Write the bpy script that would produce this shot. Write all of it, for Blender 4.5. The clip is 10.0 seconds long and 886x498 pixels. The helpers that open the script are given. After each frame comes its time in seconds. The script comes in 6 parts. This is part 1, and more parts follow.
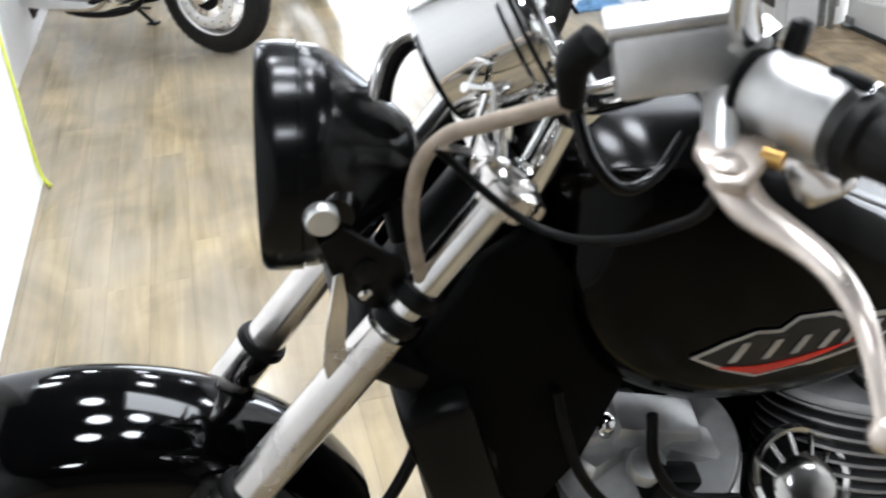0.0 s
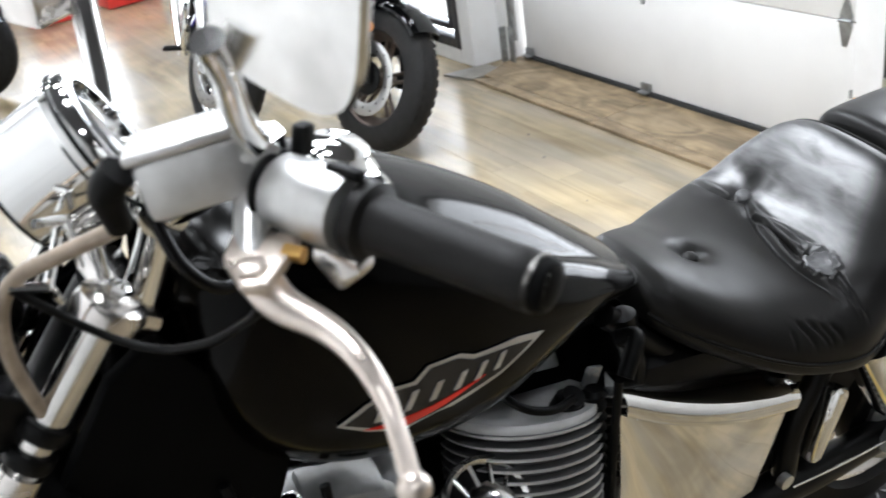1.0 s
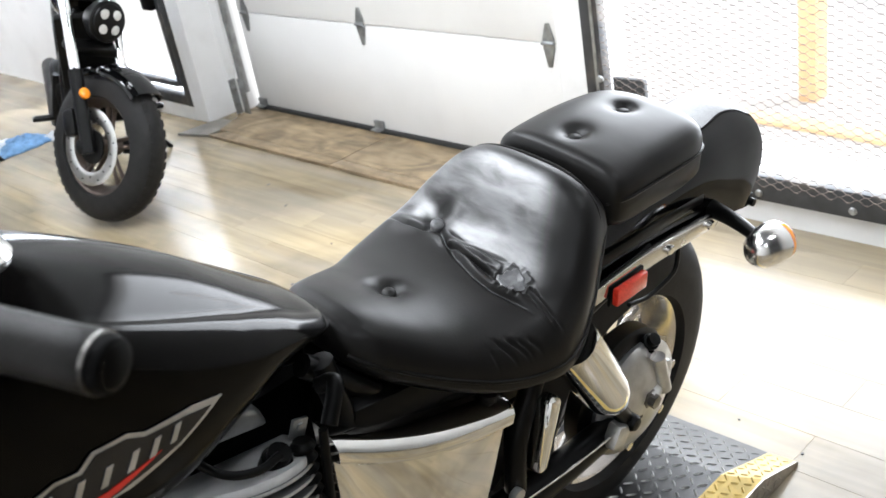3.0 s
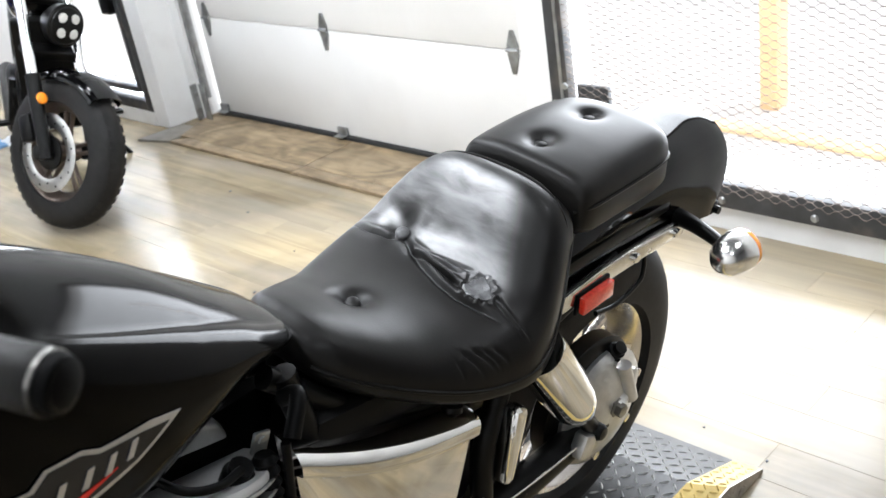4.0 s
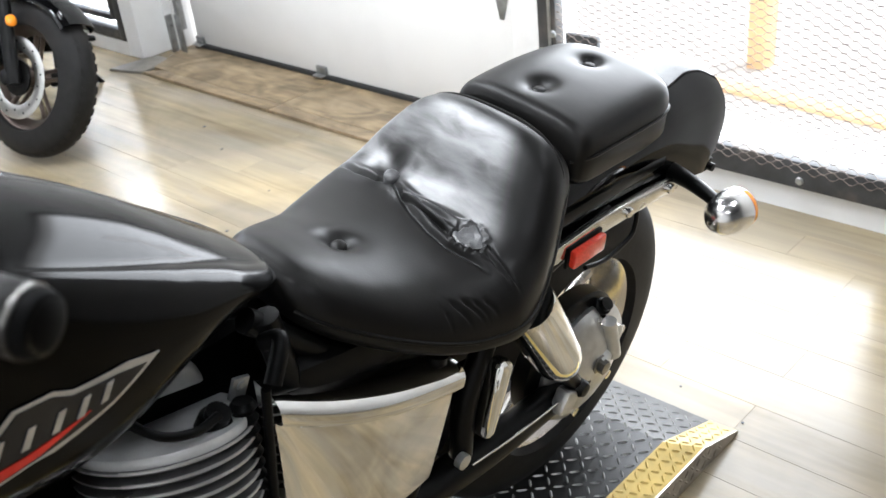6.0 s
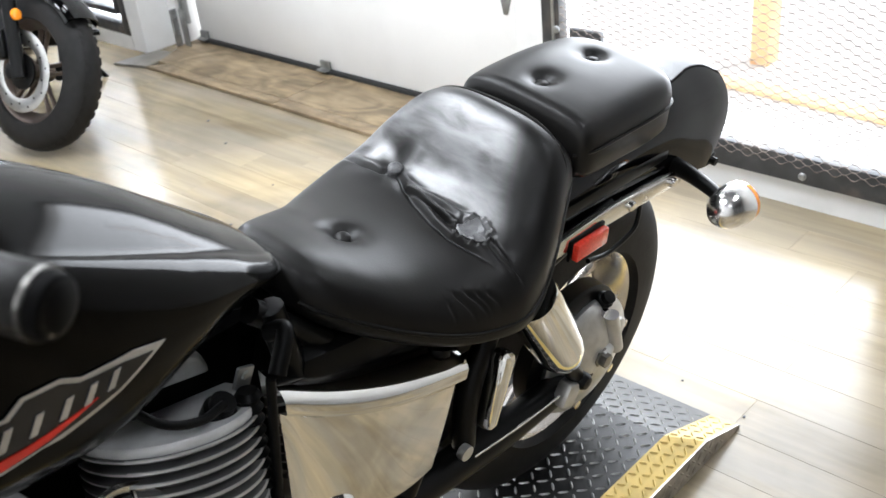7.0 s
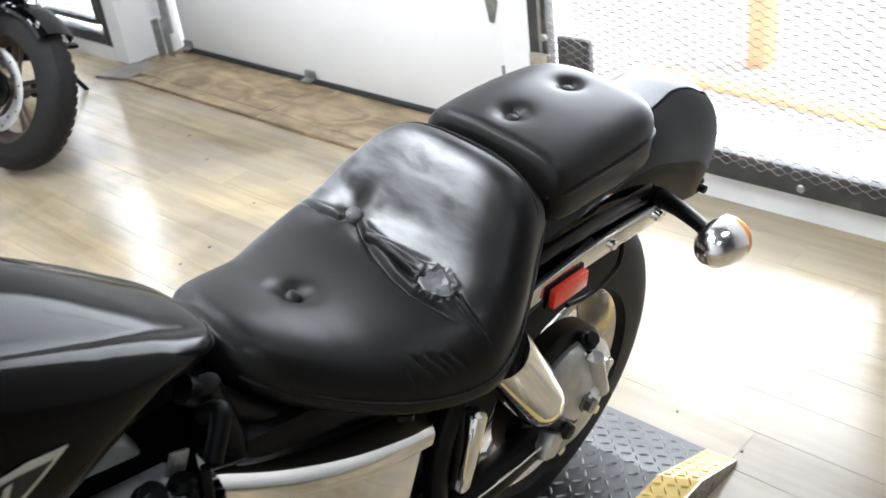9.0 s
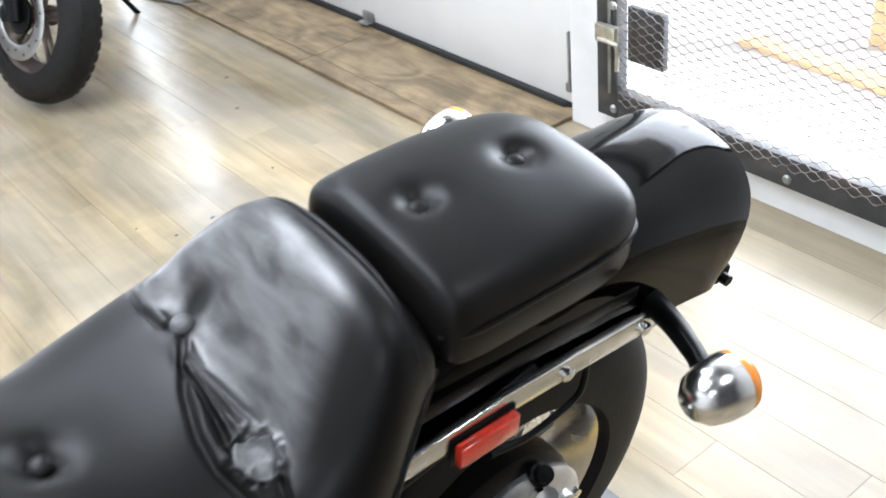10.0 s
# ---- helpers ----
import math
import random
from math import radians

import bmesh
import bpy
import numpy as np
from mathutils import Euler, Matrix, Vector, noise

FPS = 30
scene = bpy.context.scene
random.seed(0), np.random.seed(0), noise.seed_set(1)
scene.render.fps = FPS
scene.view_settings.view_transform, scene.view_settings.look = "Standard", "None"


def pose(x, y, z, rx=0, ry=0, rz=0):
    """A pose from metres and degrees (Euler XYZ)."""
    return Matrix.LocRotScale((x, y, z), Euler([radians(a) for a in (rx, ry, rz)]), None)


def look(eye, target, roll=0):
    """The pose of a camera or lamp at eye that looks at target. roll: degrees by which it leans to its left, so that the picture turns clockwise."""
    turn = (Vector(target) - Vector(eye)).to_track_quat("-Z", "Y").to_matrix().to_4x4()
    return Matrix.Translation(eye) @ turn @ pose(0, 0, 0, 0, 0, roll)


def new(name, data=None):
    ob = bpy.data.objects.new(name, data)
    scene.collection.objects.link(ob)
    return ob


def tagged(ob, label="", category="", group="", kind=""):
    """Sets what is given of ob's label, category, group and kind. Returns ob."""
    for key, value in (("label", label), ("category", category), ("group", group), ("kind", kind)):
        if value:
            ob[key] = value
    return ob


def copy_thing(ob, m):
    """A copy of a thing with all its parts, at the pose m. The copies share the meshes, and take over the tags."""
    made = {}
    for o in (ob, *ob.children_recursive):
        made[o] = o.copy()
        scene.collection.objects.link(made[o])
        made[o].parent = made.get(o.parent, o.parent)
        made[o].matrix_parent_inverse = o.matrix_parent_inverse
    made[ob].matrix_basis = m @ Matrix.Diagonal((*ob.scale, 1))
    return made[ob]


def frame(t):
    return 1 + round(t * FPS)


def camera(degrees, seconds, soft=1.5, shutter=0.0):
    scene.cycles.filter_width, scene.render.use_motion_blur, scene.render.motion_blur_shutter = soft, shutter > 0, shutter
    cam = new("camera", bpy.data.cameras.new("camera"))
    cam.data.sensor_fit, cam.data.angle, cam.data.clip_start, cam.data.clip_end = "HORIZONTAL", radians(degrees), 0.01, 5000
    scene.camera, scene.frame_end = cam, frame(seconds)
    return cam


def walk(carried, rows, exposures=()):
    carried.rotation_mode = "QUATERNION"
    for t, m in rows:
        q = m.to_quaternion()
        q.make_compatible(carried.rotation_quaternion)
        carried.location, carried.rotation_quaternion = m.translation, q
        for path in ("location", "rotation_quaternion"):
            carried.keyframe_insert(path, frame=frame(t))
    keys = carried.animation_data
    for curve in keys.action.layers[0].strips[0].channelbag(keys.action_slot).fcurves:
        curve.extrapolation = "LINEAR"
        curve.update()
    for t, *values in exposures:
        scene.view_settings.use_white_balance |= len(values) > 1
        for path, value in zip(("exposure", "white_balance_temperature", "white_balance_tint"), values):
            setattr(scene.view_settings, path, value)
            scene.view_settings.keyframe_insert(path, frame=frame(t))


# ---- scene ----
cam = camera(46.7, 10.0, shutter=0.25)
cam.data.dof.use_dof, cam.data.dof.focus_distance, cam.data.dof.aperture_fstop = True, 1.6, 9.5
PATH = [
    (0.0, (-1.455, -1.027, 1.534), (-1.072, 0.815, 0.516), -4.4),
    (0.5, (-1.405, -1.071, 1.561), (-0.793, 0.732, 0.581), -6.7),
    (1.0, (-1.336, -1.098, 1.564), (-0.481, 0.612, 0.601), -8.8),
    (1.5, (-1.294, -1.125, 1.564), (-0.291, 0.506, 0.611), -10.3),
    (2.0, (-1.261, -1.141, 1.552), (-0.143, 0.412, 0.592), -10.8),
    (2.5, (-1.242, -1.155, 1.547), (-0.049, 0.342, 0.59), -10.7),
    (4.0, (-1.218, -1.137, 1.539), (0.081, 0.272, 0.586), -9.6),
    (4.5, (-1.211, -1.111, 1.533), (0.107, 0.269, 0.564), -8.3),
    (5.0, (-1.198, -1.088, 1.525), (0.128, 0.246, 0.505), -7.6),
    (5.5, (-1.2, -1.076, 1.515), (0.109, 0.255, 0.47), -6.8),
    (7.0, (-1.213, -1.084, 1.514), (0.077, 0.251, 0.452), -6.3),
    (7.5, (-1.211, -1.076, 1.514), (0.097, 0.257, 0.47), -6.6),
    (8.0, (-1.243, -1.064, 1.517), (0.094, 0.251, 0.486), -6.4),
    (8.5, (-1.264, -1.036, 1.535), (0.109, 0.182, 0.434), -8.0),
    (9.0, (-1.073, -1.031, 1.517), (0.206, 0.308, 0.445), -7.5),
    (9.5, (-0.84, -1.007, 1.502), (0.253, 0.465, 0.397), -4.7),
    (10.0, (-0.555, -0.868, 1.471), (0.469, 0.579, 0.272), -6.7),
]
walk(cam, [(t, look(eye, target, roll)) for t, eye, target, roll in PATH],
     [(t, stops, kelvin, 10) for t, stops, kelvin in ((0.0, -0.23, 6100), (0.5, -0.22, 6110), (1.5, -0.25, 6200), (2.5, -0.15, 6200), (4.0, -0.07, 6200), (5.5, -0.12, 6200), (7.0, -0.08, 6170), (9.0, -0.12, 6080), (9.5, -0.15, 6000), (10.0, -0.13, 5960))])

# ---- light ----
world = bpy.data.worlds.new("sky")
scene.world = world
world.use_nodes = True
wn = world.node_tree
bg = wn.nodes["Background"]
sky = wn.nodes.new("ShaderNodeTexSky")
sky.sky_type, sky.sun_disc = "NISHITA", False
sky.sun_elevation, sky.sun_rotation = radians(40), radians(60)
wn.links.new(sky.outputs["Color"], bg.inputs["Color"])
bg.inputs["Strength"].default_value = 0.12


def area_light(name, m, sx, sy, power, colour=(1, 1, 1)):
    d = bpy.data.lights.new(name, "AREA")
    d.shape, d.size, d.size_y, d.energy, d.color = "RECTANGLE", sx, sy, power, colour
    ob = new(name, d)
    ob.matrix_world = m
    return ob


sun = new("sun", bpy.data.lights.new("sun", "SUN"))
sun.data.energy, sun.data.angle, sun.data.color = 2.5, radians(2), (1, 0.96, 0.9)
sun.matrix_world = look((4, -3, 5), (1.5, 0, 0))

# ---- materials ----


def mat(name, colour, rough=0.5, metal=0.0, vary=0.0, scale=20.0, bump=0.0, bscale=120.0, stretch=(1, 1, 1), coat=0.0, rvary=0.0, dirt=None, dscale=4.0, damount=0.5, spec=0.5):
    """A surface with grain at two sizes: colour noise, roughness noise, bump, and stains of a second colour."""
    m = bpy.data.materials.new(name)
    m.use_nodes = True
    nt = m.node_tree
    b = nt.nodes["Principled BSDF"]
    b.inputs["Roughness"].default_value = rough
    b.inputs["Metallic"].default_value = metal
    b.inputs["Specular IOR Level"].default_value = spec
    b.inputs["Coat Weight"].default_value = coat
    b.inputs["Coat Roughness"].default_value = 0.04
    b.inputs["Base Color"].default_value = (*colour, 1)
    tc = nt.nodes.new("ShaderNodeTexCoord")
    mp = nt.nodes.new("ShaderNodeMapping")
    mp.inputs["Scale"].default_value = stretch
    nt.links.new(tc.outputs["Object"], mp.inputs["Vector"])

    def noise_node(s, detail=5.0):
        n = nt.nodes.new("ShaderNodeTexNoise")
        n.inputs["Scale"].default_value, n.inputs["Detail"].default_value = s, detail
        nt.links.new(mp.outputs["Vector"], n.inputs["Vector"])
        return n
    col = None
    if vary > 0:
        n = noise_node(scale)
        r = nt.nodes.new("ShaderNodeValToRGB")
        r.color_ramp.elements[0].position, r.color_ramp.elements[1].position = 0.3, 0.7
        r.color_ramp.elements[0].color = (*[max(0, c * (1 - vary)) for c in colour], 1)
        r.color_ramp.elements[1].color = (*[min(1, c * (1 + vary)) for c in colour], 1)
        nt.links.new(n.outputs["Fac"], r.inputs["Fac"])
        col = r.outputs["Color"]
    if dirt:
        n = noise_node(dscale, 8.0)
        r = nt.nodes.new("ShaderNodeValToRGB")
        r.color_ramp.elements[0].position, r.color_ramp.elements[1].position = 0.5, 0.72
        r.color_ramp.elements[0].color, r.color_ramp.elements[1].color = (0, 0, 0, 1), (damount,) * 3 + (1,)
        nt.links.new(n.outputs["Fac"], r.inputs["Fac"])
        mx = nt.nodes.new("ShaderNodeMix")
        mx.data_type = "RGBA"
        nt.links.new(r.outputs["Color"], mx.inputs["Factor"])
        if col:
            nt.links.new(col, mx.inputs["A"])
        else:
            mx.inputs["A"].default_value = (*colour, 1)
        mx.inputs["B"].default_value = (*dirt, 1)
        col = mx.outputs["Result"]
    if col:
        nt.links.new(col, b.inputs["Base Color"])
    if rvary > 0:
        n = noise_node(scale * 0.6, 6.0)
        mr = nt.nodes.new("ShaderNodeMapRange")
        mr.inputs["From Min"].default_value, mr.inputs["From Max"].default_value = 0.3, 0.7
        mr.inputs["To Min"].default_value, mr.inputs["To Max"].default_value = max(0.02, rough - rvary), min(1, rough + rvary)
        nt.links.new(n.outputs["Fac"], mr.inputs["Value"])
        nt.links.new(mr.outputs["Result"], b.inputs["Roughness"])
    if bump > 0:
        n = noise_node(bscale, 4.0)
        bp = nt.nodes.new("ShaderNodeBump")
        bp.inputs["Strength"].default_value, bp.inputs["Distance"].default_value = bump, 0.002
        nt.links.new(n.outputs["Fac"], bp.inputs["Height"])
        nt.links.new(bp.outputs["Normal"], b.inputs["Normal"])
    return m


def plank_mat(name, tones, rough, grain=(30, 3, 30), gdepth=0.15, cloud=0.25, cscale=1.6, rvary=0.05, warp=0.8, tint=None, spec=0.5):
    """Wood boards whose tone goes by Object Info's Random, with streaky grain along y and smears that run across boards."""
    m = bpy.data.materials.new(name)
    m.use_nodes = True
    nt = m.node_tree
    b = nt.nodes["Principled BSDF"]
    b.inputs["Specular IOR Level"].default_value = spec
    info = nt.nodes.new("ShaderNodeObjectInfo")
    ramp = nt.nodes.new("ShaderNodeValToRGB")
    ramp.color_ramp.elements[0].color, ramp.color_ramp.elements[1].color = (*tones[0], 1), (*tones[-1], 1)
    for k, c in enumerate(tones[1:-1]):
        e = ramp.color_ramp.elements.new((k + 1) / (len(tones) - 1))
        e.color = (*c, 1)
    nt.links.new(info.outputs["Random"], ramp.inputs["Fac"])
    geo = nt.nodes.new("ShaderNodeNewGeometry")
    off = nt.nodes.new("ShaderNodeVectorMath")
    off.operation = "MULTIPLY_ADD"
    nt.links.new(info.outputs["Random"], off.inputs[0])
    off.inputs[1].default_value = (13, 29, 5)
    nt.links.new(geo.outputs["Position"], off.inputs[2])

    def layer(source, scale, detail, lo, hi, distort=0.0):
        """A noise of the given stretch, mapped to a factor between lo and hi."""
        mp = nt.nodes.new("ShaderNodeMapping")
        mp.inputs["Scale"].default_value = scale
        nt.links.new(source, mp.inputs["Vector"])
        n = nt.nodes.new("ShaderNodeTexNoise")
        n.inputs["Scale"].default_value, n.inputs["Detail"].default_value, n.inputs["Distortion"].default_value = 1.0, detail, distort
        nt.links.new(mp.outputs["Vector"], n.inputs["Vector"])
        mr = nt.nodes.new("ShaderNodeMapRange")
        mr.interpolation_type = "SMOOTHSTEP"
        mr.inputs["From Min"].default_value, mr.inputs["From Max"].default_value = 0.3, 0.7
        mr.inputs["To Min"].default_value, mr.inputs["To Max"].default_value = lo, hi
        nt.links.new(n.outputs["Fac"], mr.inputs["Value"])
        return n, mr.outputs["Result"]
    n1, streak = layer(off.outputs[0], grain, 6.0, 1 - gdepth, 1 + gdepth * 0.6, 0.4)
    n2, patch = layer(off.outputs[0], (grain[0] * 0.3, grain[1] * 0.45, 1), 3.0, 1 - gdepth * 0.8, 1 + gdepth * 0.5, 0.5)
    n3, smear = layer(geo.outputs["Position"], (cscale * 1.5, cscale, 1), 6.0, 1 - cloud, 1 + cloud * 0.25, warp)
    cur = ramp.outputs["Color"]
    for fac in (streak, patch, smear):
        mul = nt.nodes.new("ShaderNodeMix")
        mul.data_type, mul.blend_type = "RGBA", "MULTIPLY"
        mul.inputs["Factor"].default_value = 1.0
        nt.links.new(cur, mul.inputs["A"])
        nt.links.new(fac, mul.inputs["B"])
        cur = mul.outputs["Result"]
    if tint:
        n4, part_grey = layer(geo.outputs["Position"], (4.5, 1.1, 1), 5.0, 0.0, 0.6, 0.6)
        mx = nt.nodes.new("ShaderNodeMix")
        mx.data_type = "RGBA"
        nt.links.new(part_grey, mx.inputs["Factor"])
        nt.links.new(cur, mx.inputs["A"])
        mx.inputs["B"].default_value = (*tint, 1)
        cur = mx.outputs["Result"]
    nt.links.new(cur, b.inputs["Base Color"])
    rr = nt.nodes.new("ShaderNodeMapRange")
    rr.inputs["From Min"].default_value, rr.inputs["From Max"].default_value = 0.3, 0.7
    rr.inputs["To Min"].default_value, rr.inputs["To Max"].default_value = rough + rvary, rough - rvary
    nt.links.new(n3.outputs["Fac"], rr.inputs["Value"])
    nt.links.new(rr.outputs["Result"], b.inputs["Roughness"])
    bp = nt.nodes.new("ShaderNodeBump")
    bp.inputs["Strength"].default_value, bp.inputs["Distance"].default_value = 0.03, 0.0005
    nt.links.new(n1.outputs["Fac"], bp.inputs["Height"])
    nt.links.new(bp.outputs["Normal"], b.inputs["Normal"])
    return m


def worn_sheen_leather(name):
    """Black grained leather, worn smooth by years of riding behind the centre button; the pale sheen there is painted
    in as grey.
    """
    m = mat(name, (0.006, 0.0056, 0.0052), 0.4, vary=0.12, scale=9, bump=0.06, bscale=300, spec=0.3)
    nt = m.node_tree
    b = nt.nodes["Principled BSDF"]
    tc = nt.nodes.new("ShaderNodeTexCoord")
    sep = nt.nodes.new("ShaderNodeSeparateXYZ")
    nt.links.new(tc.outputs["Object"], sep.inputs[0])

    def tex(scale, stretch, detail=6.0, distort=0.0):
        mp = nt.nodes.new("ShaderNodeMapping")
        mp.inputs["Scale"].default_value = stretch
        nt.links.new(tc.outputs["Object"], mp.inputs["Vector"])
        n = nt.nodes.new("ShaderNodeTexNoise")
        n.inputs["Scale"].default_value, n.inputs["Detail"].default_value, n.inputs["Distortion"].default_value = scale, detail, distort
        nt.links.new(mp.outputs["Vector"], n.inputs["Vector"])
        return n.outputs["Fac"]

    def calc(op, a, c):
        n = nt.nodes.new("ShaderNodeMath")
        n.operation = op
        for k, v in enumerate((a, c)):
            if isinstance(v, (int, float)):
                n.inputs[k].default_value = v
            else:
                nt.links.new(v, n.inputs[k])
        return n.outputs[0]

    def span(v, f0, f1, t0, t1):
        n = nt.nodes.new("ShaderNodeMapRange")
        n.interpolation_type = "SMOOTHSTEP"
        for key, value in (("From Min", f0), ("From Max", f1), ("To Min", t0), ("To Max", t1)):
            n.inputs[key].default_value = value
        nt.links.new(v, n.inputs["Value"])
        return n.outputs["Result"]
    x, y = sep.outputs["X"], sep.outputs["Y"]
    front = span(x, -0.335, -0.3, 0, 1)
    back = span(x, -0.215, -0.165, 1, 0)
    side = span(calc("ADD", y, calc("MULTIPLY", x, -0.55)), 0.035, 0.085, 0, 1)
    # the unrubbed hollow behind the button stays dark, without the painted sheen
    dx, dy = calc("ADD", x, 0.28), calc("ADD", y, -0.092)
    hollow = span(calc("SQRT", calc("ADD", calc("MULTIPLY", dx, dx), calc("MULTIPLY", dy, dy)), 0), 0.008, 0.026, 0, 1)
    sheen_wear = calc("MULTIPLY", calc("MULTIPLY", calc("MULTIPLY", front, back), side), hollow)
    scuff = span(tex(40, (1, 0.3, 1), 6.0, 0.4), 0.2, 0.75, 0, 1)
    rough = calc("ADD", span(tex(7, (1, 1, 1), 2.0), 0.3, 0.7, 0.36, 0.4), calc("MULTIPLY", sheen_wear, calc("SUBTRACT", calc("MULTIPLY", scuff, 0.04), 0.07)))
    nt.links.new(rough, b.inputs["Roughness"])
    spec = calc("ADD", 0.22, calc("MULTIPLY", sheen_wear, calc("ADD", 0.4, calc("MULTIPLY", scuff, 0.6))))
    nt.links.new(spec, b.inputs["Specular IOR Level"])
    # grey in the base colour stands for light mirrored by the worn area
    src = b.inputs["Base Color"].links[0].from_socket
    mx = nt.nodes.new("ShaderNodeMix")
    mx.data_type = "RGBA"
    nt.links.new(calc("MULTIPLY", calc("MULTIPLY", sheen_wear, 1.1), scuff), mx.inputs["Factor"])
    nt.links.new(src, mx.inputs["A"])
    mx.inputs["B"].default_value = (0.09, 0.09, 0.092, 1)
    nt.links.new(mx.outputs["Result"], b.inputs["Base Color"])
    return m


def glow_mat(name, colour, strength):
    m = bpy.data.materials.new(name)
    m.use_nodes = True
    nt = m.node_tree
    nt.nodes.remove(nt.nodes["Principled BSDF"])
    e = nt.nodes.new("ShaderNodeEmission")
    e.inputs["Color"].default_value, e.inputs["Strength"].default_value = (*colour, 1), strength
    nt.links.new(e.outputs[0], nt.nodes["Material Output"].inputs["Surface"])
    return m


M_PAINT = mat("black_gloss_paint", (0.0007, 0.0007, 0.0008), 0.07, vary=0.2, scale=6, rvary=0.03, spec=0.28)
M_TANK = mat("dusty_black_paint", (0.0009, 0.0008, 0.0007), 0.13, vary=0.4, scale=5, rvary=0.03, dirt=(0.0016, 0.0014, 0.0012), dscale=3, damount=0.5, spec=0.11)
M_SATIN = mat("black_satin_paint", (0.003, 0.003, 0.0031), 0.19, vary=0.2, scale=20, bump=0.02, bscale=250, rvary=0.02, spec=0.22)
M_DULL = mat("dull_black_plastic", (0.0008, 0.0008, 0.0008), 0.6, vary=0.3, scale=30, bump=0.1, bscale=300, spec=0.06)
M_LEATHER = mat("black_leather", (0.006, 0.0057, 0.0054), 0.37, vary=0.15, scale=12, bump=0.07, bscale=36, stretch=(1, 0.6, 1), rvary=0.05, dirt=(0.02, 0.018, 0.016), dscale=7, damount=0.3, spec=0.2)
M_SEAT = worn_sheen_leather("scuffed_sheen_leather")
M_LEATHER_WORN_LIT = mat("worn_and_lit_leather", (0.1, 0.1, 0.102), 0.4, vary=0.4, scale=90, bump=0.5, bscale=300, rvary=0.1)
M_CHROME = mat("chrome", (0.86, 0.86, 0.85), 0.07, 1.0, vary=0.04, scale=15, rvary=0.035)
M_CHROME_DULL = mat("dull_chrome", (0.72, 0.71, 0.69), 0.2, 1.0, vary=0.12, scale=30, rvary=0.08, dirt=(0.35, 0.33, 0.3), dscale=12, damount=0.5)
M_ALU = mat("cast_aluminium", (0.62, 0.62, 0.61), 0.38, 0.85, vary=0.12, scale=40, bump=0.12, bscale=300, rvary=0.08, dirt=(0.3, 0.29, 0.27), dscale=15, damount=0.45)
M_CUP = mat("worn_bright_chrome", (0.95, 0.94, 0.92), 0.22, 1.0, vary=0.04, scale=30, rvary=0.03)
M_ALU_BRIGHT = mat("polished_aluminium", (0.72, 0.69, 0.66), 0.22, 1.0, vary=0.08, scale=30, rvary=0.08)
M_LEVER = mat("worn_lever_aluminium", (0.7, 0.62, 0.55), 0.33, 0.88, vary=0.1, scale=40, bump=0.06, bscale=200, rvary=0.08, dirt=(0.42, 0.37, 0.32), dscale=25, damount=0.5)
M_FIN = mat("grey_fin_paint", (0.6, 0.6, 0.6), 0.42, 0.15, vary=0.12, scale=30, bump=0.08, dirt=(0.28, 0.27, 0.25), dscale=18, damount=0.45)
# dark copy of the fin grey: shade between the fins put into the colour
M_FIN_SHADE = mat("shaded_fin_grey", (0.14, 0.14, 0.14), 0.5, 0.2, vary=0.2, scale=30, dirt=(0.05, 0.045, 0.04), dscale=18, damount=0.5)
M_FIN_EDGE = mat("machined_fin_edge", (0.55, 0.55, 0.54), 0.3, 0.5, vary=0.1, scale=50)
M_RING = mat("blackened_ring_metal", (0.05, 0.048, 0.045), 0.36, 1.0, vary=0.3, scale=60, rvary=0.1, dirt=(0.4, 0.39, 0.37), dscale=45, damount=0.8)
M_BLACK = mat("black_enamel", (0.003, 0.003, 0.003), 0.34, vary=0.3, scale=20, bump=0.04, rvary=0.05, spec=0.16)
M_RUBBER = mat("tyre_rubber", (0.009, 0.0087, 0.0085), 0.6, vary=0.3, scale=30, bump=0.2, bscale=200, dirt=(0.028, 0.025, 0.022), dscale=7, damount=0.5, spec=0.22)
M_GRIP = mat("grip_rubber", (0.007, 0.0065, 0.006), 0.5, vary=0.2, scale=60, bump=0.3, bscale=500, spec=0.2)
M_PLASTIC = mat("black_plastic", (0.0018, 0.0018, 0.0018), 0.45, vary=0.3, scale=40, bump=0.1, bscale=300, spec=0.13)
M_RED = mat("red_reflector", (0.9, 0.055, 0.03), 0.18, vary=0.12, scale=200, coat=0.5)
M_REDPAINT = mat("red_decal", (0.7, 0.03, 0.02), 0.25, vary=0.1, scale=60)
M_SILVER = mat("silver_decal", (0.5, 0.5, 0.5), 0.3, 0.7, vary=0.1, scale=60)
M_GREY_DECAL = mat("grey_decal", (0.016, 0.016, 0.018), 0.25, 0.3, vary=0.2, scale=60)
M_AMBER = mat("amber_lens", (0.95, 0.3, 0.02), 0.15, vary=0.08, scale=100, coat=0.5)
M_CABLE = mat("tan_cable_sheath", (0.3, 0.24, 0.18), 0.42, vary=0.2, scale=60)
M_BRASS = mat("brass_pin", (0.65, 0.4, 0.13), 0.3, 1.0, vary=0.15, scale=60)
M_WALL = mat("white_wall_paint", (0.77, 0.77, 0.765), 0.55, vary=0.04, scale=3, bump=0.12, bscale=60, dirt=(0.46, 0.44, 0.42), dscale=6, damount=0.25)
M_DOOR = mat("white_door_panel", (0.75, 0.745, 0.73), 0.42, vary=0.03, scale=2, bump=0.1, bscale=150, dirt=(0.55, 0.54, 0.52), dscale=2.5, damount=0.2)
M_GALV = mat("galvanised_steel", (0.34, 0.35, 0.35), 0.42, 0.8, vary=0.2, scale=30, dirt=(0.15, 0.14, 0.13), dscale=10, damount=0.5)
